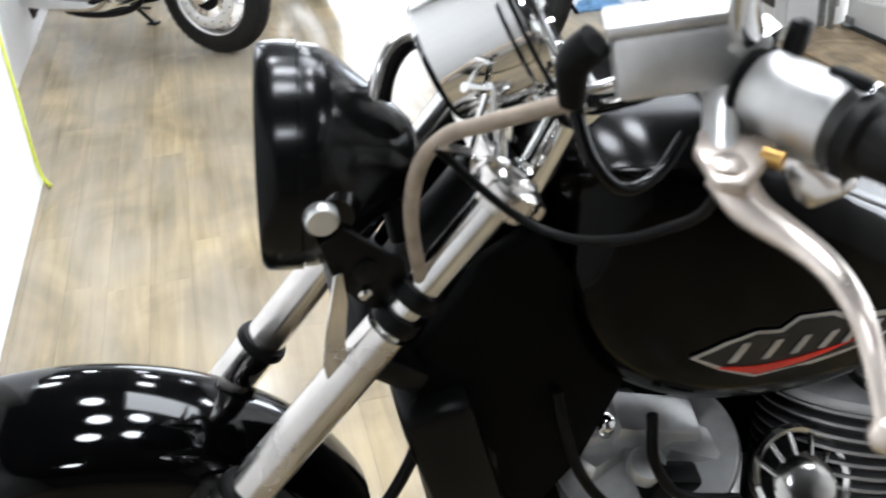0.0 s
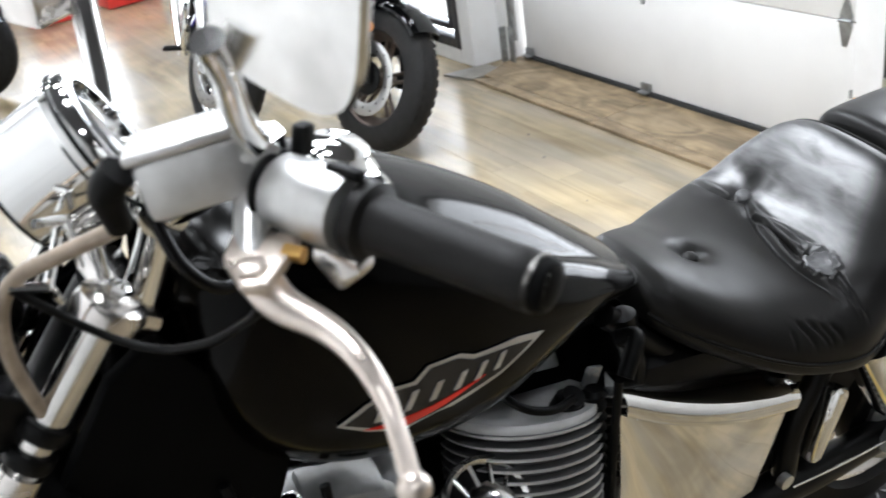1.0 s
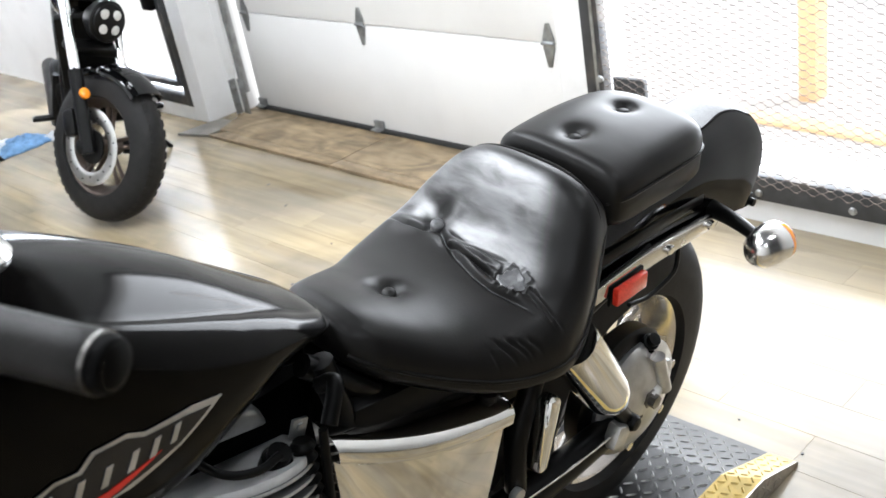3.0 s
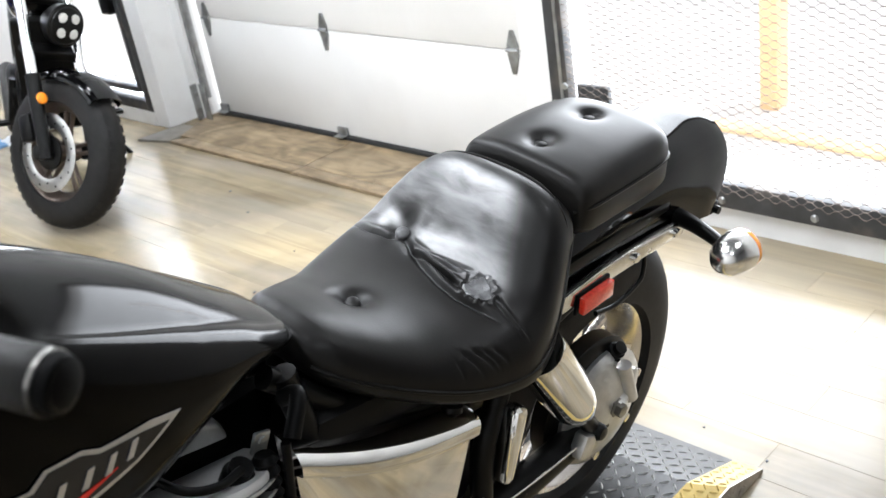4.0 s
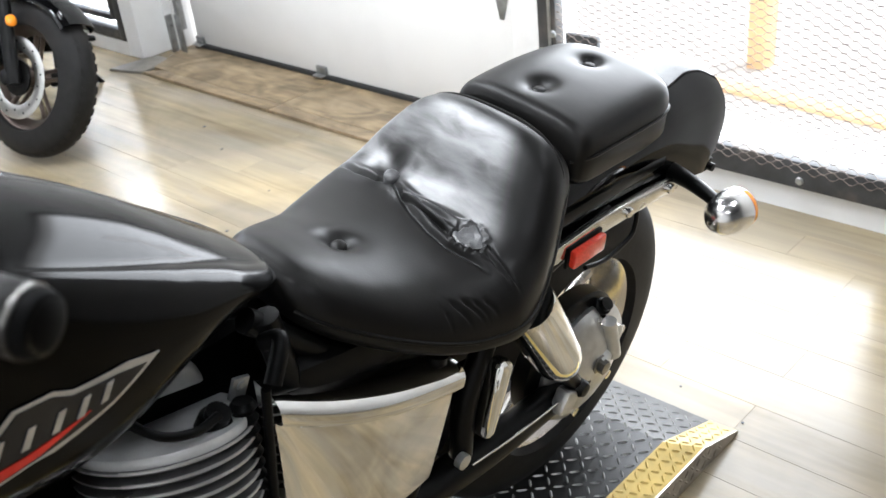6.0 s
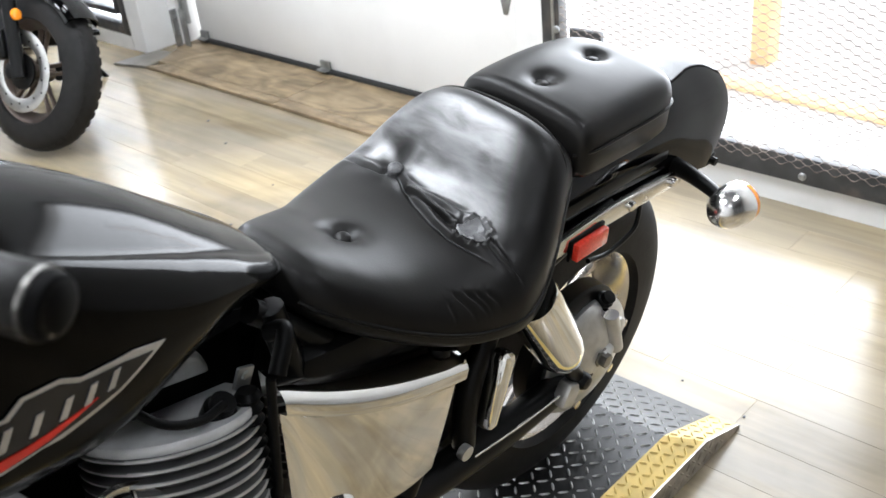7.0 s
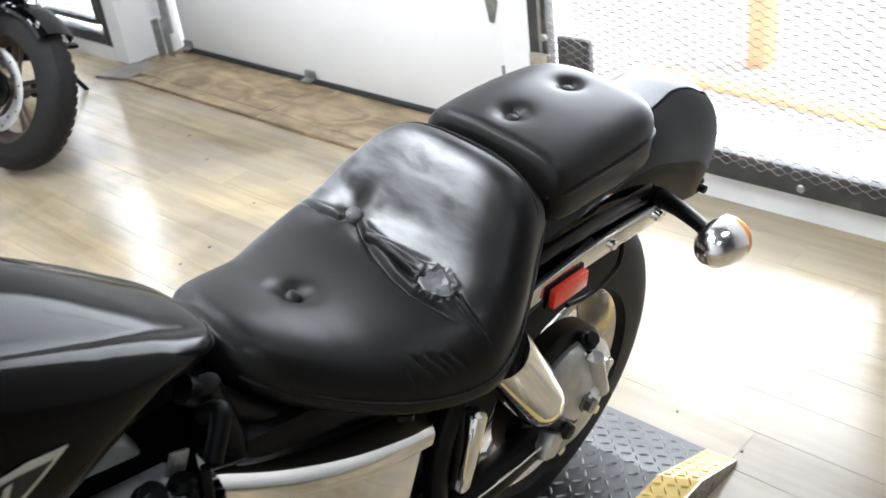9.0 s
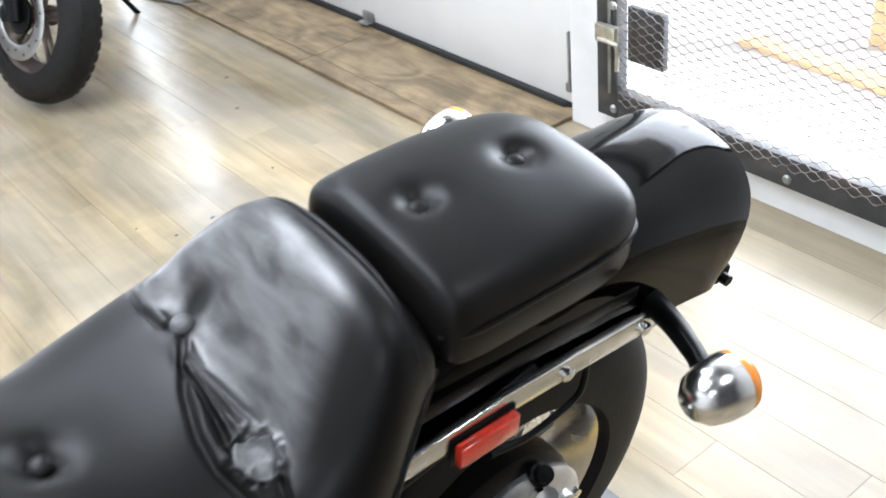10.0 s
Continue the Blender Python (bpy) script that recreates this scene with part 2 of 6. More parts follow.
M_GATE = mat("dark_gate_paint", (0.045, 0.047, 0.05), 0.5, 0.2, vary=0.25, scale=18, bump=0.15, bscale=80, dirt=(0.16, 0.13, 0.1), dscale=9, damount=0.45)
M_MESH = mat("rusty_mesh_wire", (0.2, 0.17, 0.15), 0.55, 0.4, vary=0.4, scale=40)
M_SEAL = mat("black_door_seal", (0.012, 0.012, 0.012), 0.7, vary=0.3, scale=20)
M_FLOOR = plank_mat("vinyl_plank", [(0.33, 0.256, 0.15), (0.375, 0.298, 0.178), (0.34, 0.272, 0.168), (0.39, 0.308, 0.184), (0.335, 0.265, 0.158)], 0.22, grain=(30, 2.0, 1), gdepth=0.17, cloud=0.42, cscale=1.7, tint=(0.31, 0.275, 0.225), spec=0.38)
M_PLY = plank_mat("stained_plywood", [(0.29, 0.215, 0.125), (0.31, 0.23, 0.135), (0.28, 0.205, 0.122)], 0.42, grain=(40, 6, 1), gdepth=0.26, cloud=0.42, cscale=3.6, rvary=0.08, warp=2.2)
M_PLATE = mat("dark_tread_plate", (0.06, 0.06, 0.06), 0.38, 0.6, vary=0.2, scale=14, rvary=0.1, dirt=(0.045, 0.044, 0.042), dscale=10, damount=0.6)
M_PLATE_YEL = mat("yellow_safety_paint", (0.8, 0.59, 0.19), 0.42, 0.0, vary=0.12, scale=16, rvary=0.1, dirt=(0.36, 0.28, 0.13), dscale=14, damount=0.6)
M_PLATE_SIDE = mat("worn_plate_side", (0.42, 0.39, 0.34), 0.4, 0.6, vary=0.3, scale=30, dirt=(0.1, 0.09, 0.07), dscale=18, damount=0.6)
M_STUD = mat("tread_stud_steel", (0.42, 0.42, 0.41), 0.3, 0.85, vary=0.2, scale=60)
M_GROUT = mat("brown_joint", (0.3, 0.245, 0.165), 0.8, vary=0.2, scale=8)
M_BLUE = mat("deep_blue_paint", (0.02, 0.012, 0.16), 0.14, coat=0.7, vary=0.3, scale=10)
M_DRED = mat("red_tool_paint", (0.65, 0.04, 0.03), 0.35, vary=0.1, scale=15)
M_RAG = mat("blue_rag_cloth", (0.13, 0.25, 0.42), 0.9, vary=0.3, scale=40, bump=0.5)
M_PAPER = mat("white_rag_cloth", (0.62, 0.63, 0.65), 0.9, vary=0.1, scale=40, bump=0.5)
M_CORD = mat("yellow_green_cord", (0.6, 0.65, 0.05), 0.5, vary=0.1, scale=30)
M_CONC = mat("pale_concrete", (0.55, 0.53, 0.5), 0.8, vary=0.12, scale=6, bump=0.3, bscale=50)
M_ORANGE = mat("faded_orange_paint", (0.85, 0.55, 0.3), 0.6, vary=0.1, scale=12)
M_DISC = mat("brake_disc_steel", (0.5, 0.49, 0.47), 0.28, 1.0, vary=0.1, scale=40)
M_BRONZE = mat("bronze_wheel_paint", (0.11, 0.085, 0.07), 0.35, 0.6, vary=0.2, scale=20)
M_CEIL = mat("dark_ceiling_paint", (0.045, 0.045, 0.048), 0.8, vary=0.03, scale=2, bump=0.1)
M_TUBE = glow_mat("lamp_diffuser", (1, 0.98, 0.95), 22.0)
M_GLASS = mat("clear_gauge_glass", (0.9, 0.9, 0.9), 0.03)
M_GLASS.node_tree.nodes["Principled BSDF"].inputs["Transmission Weight"].default_value = 1.0
M_DIAL = mat("white_gauge_dial", (0.6, 0.6, 0.58), 0.5, vary=0.1, scale=30)

# ---- building helpers ----


def part(name, bm, material, parent=None, label="", flat=False, soft_all=False):
    me = bpy.data.meshes.new(name)
    bm.normal_update()
    bm.to_mesh(me)
    bm.free()
    if not flat:
        for p in me.polygons:
            p.use_smooth = True
        if not soft_all:
            me.set_sharp_from_angle(angle=radians(38))
    for mm in (material if isinstance(material, (list, tuple)) else [material]):
        me.materials.append(mm)
    ob = new(name, me)
    if parent:
        ob.parent = parent
    if label:
        ob["label"] = label
    return ob


def thing(name, label, category, m=None, group="", kind=""):
    ob = new(name)
    ob.empty_display_size = 0.1
    if m is not None:
        ob.matrix_world = m
    return tagged(ob, label, category, group, kind)


def ortho(d):
    d = Vector(d).normalized()
    a = Vector((0, 0, 1)) if abs(d.z) < 0.9 else Vector((1, 0, 0))
    x = a.cross(d).normalized()
    return x, d.cross(x)


def box(bm, c, s, bevel=0.0, rot=(0, 0, 0), seg=2):
    b2 = bmesh.new()
    bmesh.ops.create_cube(b2, size=1.0)
    bmesh.ops.scale(b2, vec=s, verts=b2.verts)
    if bevel > 0:
        bmesh.ops.bevel(b2, geom=b2.edges[:], offset=bevel, segments=seg, affect="EDGES", profile=0.5)
    bmesh.ops.transform(b2, matrix=pose(*c, *rot), verts=b2.verts)
    add(bm, b2)
    return bm


def add(bm, b2):
    b2.verts.index_update()
    vs = [bm.verts.new(v.co) for v in b2.verts]
    for f in b2.faces:
        nf = bm.faces.new([vs[v.index] for v in f.verts])
        nf.material_index, nf.smooth = f.material_index, f.smooth
    b2.free()


def rings(bm, loops, closed=True, cap=True, idx=0):
    """Skins a list of loops of points."""
    rows = [[bm.verts.new(p) for p in lp] for lp in loops]
    n = len(rows[0])
    for a, b in zip(rows, rows[1:]):
        for i in range(n if closed else n - 1):
            j = (i + 1) % n
            f = bm.faces.new((a[i], a[j], b[j], b[i]))
            f.material_index = idx
    if cap and closed:
        bm.faces.new(list(reversed(rows[0]))).material_index = idx
        bm.faces.new(rows[-1]).material_index = idx
    return rows


def rod(bm, p0, p1, r0, r1=None, seg=20, idx=0):
    r1 = r0 if r1 is None else r1
    p0, p1 = Vector(p0), Vector(p1)
    x, y = ortho(p1 - p0)
    rings(bm, [[p + (x * math.cos(a) + y * math.sin(a)) * r for a in [2 * math.pi * i / seg for i in range(seg)]] for p, r in ((p0, r0), (p1, r1))], idx=idx)
    return bm


def lathe(bm, c, axis, prof, seg=40, idx=0, cap=True):
    """Turns a profile of (distance along axis, radius) round the axis through c."""
    c, d = Vector(c), Vector(axis).normalized()
    x, y = ortho(d)
    rings(bm, [[c + d * h + (x * math.cos(a) + y * math.sin(a)) * max(r, 1e-4) for a in [2 * math.pi * i / seg for i in range(seg)]] for h, r in prof], cap=cap, idx=idx)
    return bm


def smooth_path(pts, n=8):
    pts = [Vector(p) for p in pts]
    if len(pts) < 3:
        return pts
    q = [2 * pts[0] - pts[1]] + pts + [2 * pts[-1] - pts[-2]]
    out = []
    for i in range(1, len(q) - 2):
        for k in range(n):
            t = k / n
            a, b, c, d = q[i - 1], q[i], q[i + 1], q[i + 2]
            out.append(0.5 * (2 * b + (c - a) * t + (2 * a - 5 * b + 4 * c - d) * t * t + (3 * b - a - 3 * c + d) * t ** 3))
    return out + [pts[-1]]


def sweep(bm, pts, r, seg=12, n=8, flat=1.0, idx=0, r_end=None):
    """A round (or flattened) bar along a smooth path; r may be a list, one radius a point."""
    ps = smooth_path(pts, n)
    m = len(ps)
    loops, up = [], None
    for i, p in enumerate(ps):
        d = (ps[min(i + 1, m - 1)] - ps[max(i - 1, 0)]).normalized()
        if up is None:
            up, _ = ortho(d)
        up = (up - d * up.dot(d)).normalized()
        side = d.cross(up)
        if isinstance(r, (list, tuple)):
            f = i / (m - 1) * (len(r) - 1)
            k = min(int(f), len(r) - 2)
            rr = r[k] + (r[k + 1] - r[k]) * (f - k)
        else:
            rr = r
        loops.append([p + up * math.cos(a) * rr + side * math.sin(a) * rr * flat for a in [2 * math.pi * j / seg for j in range(seg)]])
    rings(bm, loops, idx=idx)
    return bm


def ring(bm, c, axis, R, r, seg=64, sides=10, idx=0, squash=1.0):
    c, d = Vector(c), Vector(axis).normalized()
    x, y = ortho(d)
    rows = []
    for i in range(seg):
        a = 2 * math.pi * i / seg
        o = x * math.cos(a) + y * math.sin(a)
        rows.append([bm.verts.new(c + o * (R + r * math.cos(b)) + d * r * squash * math.sin(b)) for b in [2 * math.pi * j / sides for j in range(sides)]])
    for i in range(seg):
        for j in range(sides):
            f = bm.faces.new((rows[i][j], rows[(i + 1) % seg][j], rows[(i + 1) % seg][(j + 1) % sides], rows[i][(j + 1) % sides]))
            f.material_index = idx
    return bm


def spline_table(tab, x):
    """Smooth values at x from rows (x, a, b, ...), along a Catmull-Rom curve."""
    k = 0
    while k < len(tab) - 2 and x > tab[k + 1][0]:
        k += 1
    a, b = tab[k], tab[k + 1]
    p, q = tab[max(k - 1, 0)], tab[min(k + 2, len(tab) - 1)]
    t = min(max((x - a[0]) / (b[0] - a[0]), 0), 1)
    h = b[0] - a[0]
    out = []
    for i in range(1, len(a)):
        ma = (b[i] - p[i]) / max(b[0] - p[0], 1e-6) * h
        mb = (q[i] - a[i]) / max(q[0] - a[0], 1e-6) * h
        out.append((2 * t ** 3 - 3 * t * t + 1) * a[i] + (t ** 3 - 2 * t * t + t) * ma + (3 * t * t - 2 * t ** 3) * b[i] + (t ** 3 - t * t) * mb)
    return tuple(out)


def extrude(bm, pts, depth, origin, ax, ay, bevel=0.0, idx=0):
    """A flat outline of (a, b) pairs on axes ax, ay, thickened along their normal."""
    o, ax, ay = Vector(origin), Vector(ax), Vector(ay)
    n = ax.cross(ay).normalized()
    b2 = bmesh.new()
    v0 = [b2.verts.new(o + ax * a + ay * b) for a, b in pts]
    v1 = [b2.verts.new(o + ax * a + ay * b + n * depth) for a, b in pts]
    b2.faces.new(list(reversed(v0)))
    b2.faces.new(v1)
    k = len(pts)
    for i in range(k):
        b2.faces.new((v0[i], v0[(i + 1) % k], v1[(i + 1) % k], v1[i]))
    bmesh.ops.recalc_face_normals(b2, faces=b2.faces)
    if bevel > 0:
        bmesh.ops.bevel(b2, geom=b2.edges[:], offset=bevel, segments=2, affect="EDGES", profile=0.5)
    for f in b2.faces:
        f.material_index = idx
    add(bm, b2)
    return bm


B = bmesh.new

# ---- the room ----
XL, XR, YN, YF, ZC = -2.42, 1.46, -5.5, 7.6, 3.2


def struct(name, bm, material, label, flat=True):
    ob = part(name, bm, material, None, label, flat)
    return tagged(ob, label, name.split("_")[0], kind="structure")


bm = B()
box(bm, ((XL + 1.6) / 2, (YN + YF) / 2, -0.056), (1.6 - XL, YF - YN, 0.1))
floor = struct("floor", bm, M_GROUT, "pale oak vinyl plank floor with dark joints")

M_DARKWALL = mat("dark_grey_wall_paint", (0.1, 0.1, 0.104), 0.6, vary=0.08, scale=3, bump=0.1)
bm = B()
box(bm, (XL - 0.08, (YN + YF) / 2, ZC / 2), (0.16, YF - YN, ZC))
struct("wall_west", bm, M_WALL, "white painted plain wall behind the far motorcycles")
bm = B()
box(bm, (-2.30, 2.15, ZC / 2), (0.235, 1.3, ZC), 0.006)
struct("wall_pier", bm, M_WALL, "white painted pier standing out from the wall")
bm = B()
for c_, s_ in ((((XL - 0.3 - 1.5) / 2, ZC / 2), (-1.5 - XL + 0.3, ZC)), (((0.35 + XR + 0.3) / 2, ZC / 2), (XR + 0.3 - 0.35, ZC)), ((-0.575, 0.2), (1.85, 0.4)), ((-0.575, (2.0 + ZC) / 2), (1.85, ZC - 2.0))):
    box(bm, (c_[0], YF + 0.08, c_[1]), (s_[0], 0.16, s_[1]))
struct("wall_north", bm, M_WALL, "white painted end wall behind red tool boxes")
# unseen wall, added dark so that the black paint mirrors little light
bm = B()
box(bm, ((XL + XR) / 2, YN - 0.08, ZC / 2), (XR - XL + 0.6, 0.16, ZC))
struct("wall_south", bm, M_DARKWALL, "unseen end wall, dark grey to keep reflections dark")
bm = B()
box(bm, ((XL + XR) / 2, (YN + YF) / 2, ZC + 0.06), (XR - XL + 0.6, YF - YN + 0.3, 0.12))
ceiling = struct("ceiling", bm, M_CEIL, "dark painted ceiling with round lamps")

win = thing("window_1", "wide shop window in the end wall, daylight outside", "window", kind="structure")
for nm, c, sz in (("frame", (-1.48, YF + 0.06, 1.2), (0.04, 0.06, 1.6)), ("frame", (0.33, YF + 0.06, 1.2), (0.04, 0.06, 1.6)), ("frame", (-0.575, YF + 0.06, 0.42), (1.77, 0.06, 0.04)), ("frame", (-0.575, YF + 0.06, 1.98), (1.77, 0.06, 0.04)), ("mullion", (-0.575, YF + 0.06, 1.2), (0.04, 0.055, 1.52))):
    bm = B()
    box(bm, c, sz, 0.004)
    part(nm, bm, M_GATE, win)
for x in (-1.027, -0.122):
    bm = B()
    box(bm, (x, YF + 0.06, 1.2), (0.86, 0.006, 1.51))
    pn = part("pane", bm, M_GLASS, win, "clear glass pane")
    pn.visible_shadow = False
bm = B()
box(bm, (-0.6, YF + 1.5, 1.5), (8, 0.1, 5))
struct("backdrop_north", bm, glow_mat("bright_daylight_north", (1.0, 0.99, 0.98), 4.5), "overexposed bright daylight outside the window")

# the wall with the glazed door, the overhead door and the mesh gate
bm = B()
WX = 1.21
box(bm, (WX + 0.15, (4.55 + YF) / 2, ZC / 2), (0.3, YF - 4.55, ZC))                # beyond the glazed door
box(bm, (WX + 0.15, (3.31 + 3.43) / 2, ZC / 2), (0.3, 0.12, ZC), 0.006)            # pier at the overhead door
box(bm, (WX + 0.15, (3.43 + 4.55) / 2, (2.15 + ZC) / 2), (0.3, 1.12, ZC - 2.15))
box(bm, (WX + 0.15, (3.43 + 4.55) / 2, 0.035), (0.3, 1.12, 0.07))
box(bm, (1.47, 3.27, ZC / 2), (0.2, 0.075, ZC))                                    # jamb
box(bm, (1.6, 2.23, (2.38 + ZC) / 2), (0.2, 2.1, ZC - 2.38))                         # over the overhead door
box(bm, (1.51, 1.085, ZC / 2), (0.2, 0.135, ZC), 0.004)                             # pier between door and gate
box(bm, (1.51, 0.38, (2.17 + ZC) / 2), (0.2, 1.27, ZC - 2.17))
box(bm, (1.51, 0.38, 0.05), (0.2, 1.27, 0.1))                                    # sill under the gate
box(bm, (1.51, (-0.26 + YN) / 2, ZC / 2), (0.2, YN * -1 - 0.26, ZC), 0.004)
struct("wall_east", bm, M_WALL, "scuffed white wall with overhead door and mesh gate")

# overhead door: sections with hinges, brackets, seal and track
odoor = thing("door_1", "white sectional overhead door, closed, with steel hinges", "overhead door", kind="structure")
for k in range(5):
    bm = B()
    z0 = 0.03 + 0.475 * k
    box(bm, (1.475, 2.175, z0 + 0.2355), (0.04, 2.04, 0.471), 0.004)
    part("section", bm, M_DOOR, odoor)
bm = B()
box(bm, (1.463, 2.21, 0.018), (0.05, 2.0, 0.03), 0.008)
part("bottom_seal", bm, M_SEAL, odoor, "black rubber seal")
for y in (1.225, 2.265, 3.13):
    for z in (0.505, 0.98, 1.455, 1.93):
        bm = B()
        box(bm, (1.452, y, z), (0.006, 0.05, 0.03), 0.002)
        extrude(bm, [(-0.027, 0.0), (0.027, 0.0), (0.012, -0.075), (-0.004, -0.075)], -0.006, (1.455, y, z - 0.014), (0, 1, 0), (0, 0, 1))
        extrude(bm, [(-0.027, 0.0), (0.027, 0.0), (0.006, 0.06), (-0.01, 0.06)], 0.006, (1.449, y, z + 0.012), (0, 1, 0), (0, 0, 1))
        rod(bm, (1.447, y - 0.028, z), (1.447, y + 0.028, z), 0.007)
        part("hinge", bm, M_GALV, odoor, "grey steel strap hinge")
for y in (3.155, 2.265):
    bm = B()
    box(bm, (1.445, y, 0.05), (0.012, 0.06, 0.04), 0.002)
    box(bm, (1.43, y, 0.033), (0.035, 0.06, 0.006), 0.001)
    rod(bm, (1.436, y - 0.014, 0.056), (1.439, y - 0.014, 0.056), 0.006, seg=8)
    part("foot_bracket", bm, M_GALV, odoor, "grey steel bottom bracket")
for y, s in ((3.235, 1),):
    bm = B()
    box(bm, (1.41, y, 1.25), (0.05, 0.006, 2.3), 0.002)
    box(bm, (1.388, y - 0.014 * s, 1.25), (0.006, 0.03, 2.3), 0.002)
    if s > 0:
        box(bm, (1.37, y + 0.01, 0.1), (0.07, 0.012, 0.18), 0.004)
        box(bm, (1.36, 3.18, 0.1), (0.006, 0.05, 0.19), 0.002)
    part("track", bm, M_GALV, odoor, "grey steel roller track")
bm = B()
box(bm, (1.425, 1.172, 0.19), (0.012, 0.008, 0.18), 0.002)
box(bm, (1.43, 1.178, 0.1), (0.02, 0.02, 0.03), 0.003)
part("edge_strip", bm, M_GALV, odoor, "short grey steel strip")
for z in (0.14, 0.07):
    bm = B()
    rod(bm, (1.36, 3.235, z), (1.352, 3.235, z), 0.009, seg=6)
    part("bolt", bm, M_GALV, odoor)

# stained boards laid as a threshold
thr = thing("threshold", "worn brown stained plywood threshold boards on the floor", "threshold", kind="structure")
for k, (y0, y1) in enumerate(((1.16, 2.2), (2.204, 3.05))):
    for j, (xa, xb) in enumerate(((1.085, 1.15), (1.152, 1.45))):
        bm = B()
        extrude(bm, [(xa, y0), (xb, y0), (xb, y1 + (0.22 if k and j else 0)), (xa, y1 + (0.08 if k else 0))], 0.014, (0, 0, 0.001), (1, 0, 0), (0, 1, 0), 0.002)
        part("board", bm, M_PLY, thr)
bm = B()
extrude(bm, [(1.03, 3.325), (1.085, 3.135), (1.265, 3.135), (1.265, 3.27), (1.2, 3.30)], 0.012, (0, 0, 0.001), (1, 0, 0), (0, 1, 0), 0.002)
part("end_strip", bm, mat("grey_board_end", (0.2, 0.185, 0.16), 0.5, vary=0.25, scale=12), thr, "grey worn board end")

# glazed door beside the overhead door
gdoor = thing("door_2", "glazed door with a black frame, closed, daylight outside", "glass door", kind="structure")
for nm, c, s in (("frame", (1.245, 3.46, 1.11), (0.07, 0.055, 2.08)), ("frame", (1.245, 4.52, 1.11), (0.07, 0.055, 2.08)), ("frame", (1.245, 3.99, 0.098), (0.07, 1.0, 0.05)), ("frame", (1.245, 3.99, 2.12), (0.07, 1.0, 0.05)),
                 ("stile", (1.25, 3.545, 1.11), (0.045, 0.035, 1.9)), ("stile", (1.25, 4.44, 1.11), (0.045, 0.035, 1.9)), ("rail", (1.25, 3.99, 0.17), (0.045, 0.86, 0.03)), ("rail", (1.25, 3.99, 2.05), (0.045, 0.86, 0.04))):
    bm = B()
    box(bm, c, s, 0.004)
    part(nm, bm, M_GATE, gdoor)
bm = B()
box(bm, (1.25, 3.99, 1.11), (0.006, 0.86, 1.85))
gp = part("pane", bm, M_GLASS, gdoor, "clear glass pane")
gp.visible_shadow = False
bm = B()
box(bm, (1.222, 3.6, 0.62), (0.05, 0.09, 0.12), 0.01)
part("closer_box", bm, M_PLASTIC, gdoor, "black latch box")

# mesh gate
gate = thing("gate", "dark steel gate with expanded metal mesh, closed, in a white wall", "gate", kind="structure")
GX, GYL, GYR, GZB, GZT = 1.395, 1.008, -0.262, 0.094, 2.15
for nm, c, s in (("post", (GX, GYL - 0.037, (GZB + GZT) / 2), (0.045, 0.074, GZT - GZB)), ("post", (GX, GYR + 0.033, (GZB + GZT) / 2), (0.045, 0.066, GZT - GZB)),
                 ("rail", (GX, (GYL + GYR) / 2, GZB + 0.042), (0.044, GYL - GYR - 0.145, 0.084)), ("rail", (GX, (GYL + GYR) / 2, GZT - 0.03), (0.044, GYL - GYR - 0.145, 0.06))):
    bm = B()
    box(bm, c, s, 0.004)
    part(nm, bm, M_GATE, gate)
bm = B()
box(bm, (GX - 0.014, GYR + 0.066, 1.13), (0.03, 0.034, 1.9), 0.003)
box(bm, (GX - 0.03, GYR + 0.066, 1.13), (0.006, 0.012, 1.9), 0.002)
part("inner_bar", bm, mat("rust_brown_bar", (0.2, 0.13, 0.085), 0.55, 0.3, vary=0.4, scale=25), gate, "rust-brown inner bar")
bm = B()
box(bm, (GX - 0.024, GYL - 0.05, 1.12), (0.006, 0.012, 1.9), 0.002)
part("edge_strip", bm, M_GALV, gate, "grey steel edge strip")
for y, z in [(GYL - 0.063, 0.125), (GYL - 0.063, 0.43), (GYL - 0.063, 0.9), (0.64, 0.12), (0.37, 0.12), (0.07, 0.12), (-0.24, 0.125), (-0.25, 0.45), (-0.25, 0.9)]:
    bm = B()
    lathe(bm, (GX - 0.0225, y, z), (-1, 0, 0), [(0, 0.0125), (0.003, 0.0125), (0.007, 0.009), (0.008, 0.001)], 16)
    part("bolt_head", bm, M_GALV, gate, "pale round bolt head")
bm = B()
box(bm, (GX - 0.01, 0.835, 0.362), (0.02, 0.125, 0.155), 0.003)
lock = part("lock_box", bm, M_GATE, gate, "dark mesh-covered lock box")
bm = B()
box(bm, (GX - 0.05, 0.945, 0.36), (0.02, 0.07, 0.05), 0.003)
sweep(bm, [(GX - 0.062, 0.965, 0.345), (GX - 0.064, 0.915, 0.345), (GX - 0.064, 0.895, 0.335), (GX - 0.064, 0.895, 0.27)], 0.006)
part("latch", bm, mat("zinc_latch", (0.5, 0.48, 0.4), 0.35, 0.9, vary=0.2, scale=40), gate, "zinc slide latch with bent handle")
# expanded metal: diamonds of flat strands with thick bonds, laid over the frame
bm = B()
ya, yb, za, zb, sw, sh = GYR + 0.075, GYL - 0.068, GZB + 0.052, 2.1, 0.054, 0.0125
MX = GX - 0.027
ny, nz = int((yb - ya) / sw), int((zb - za) / sh)


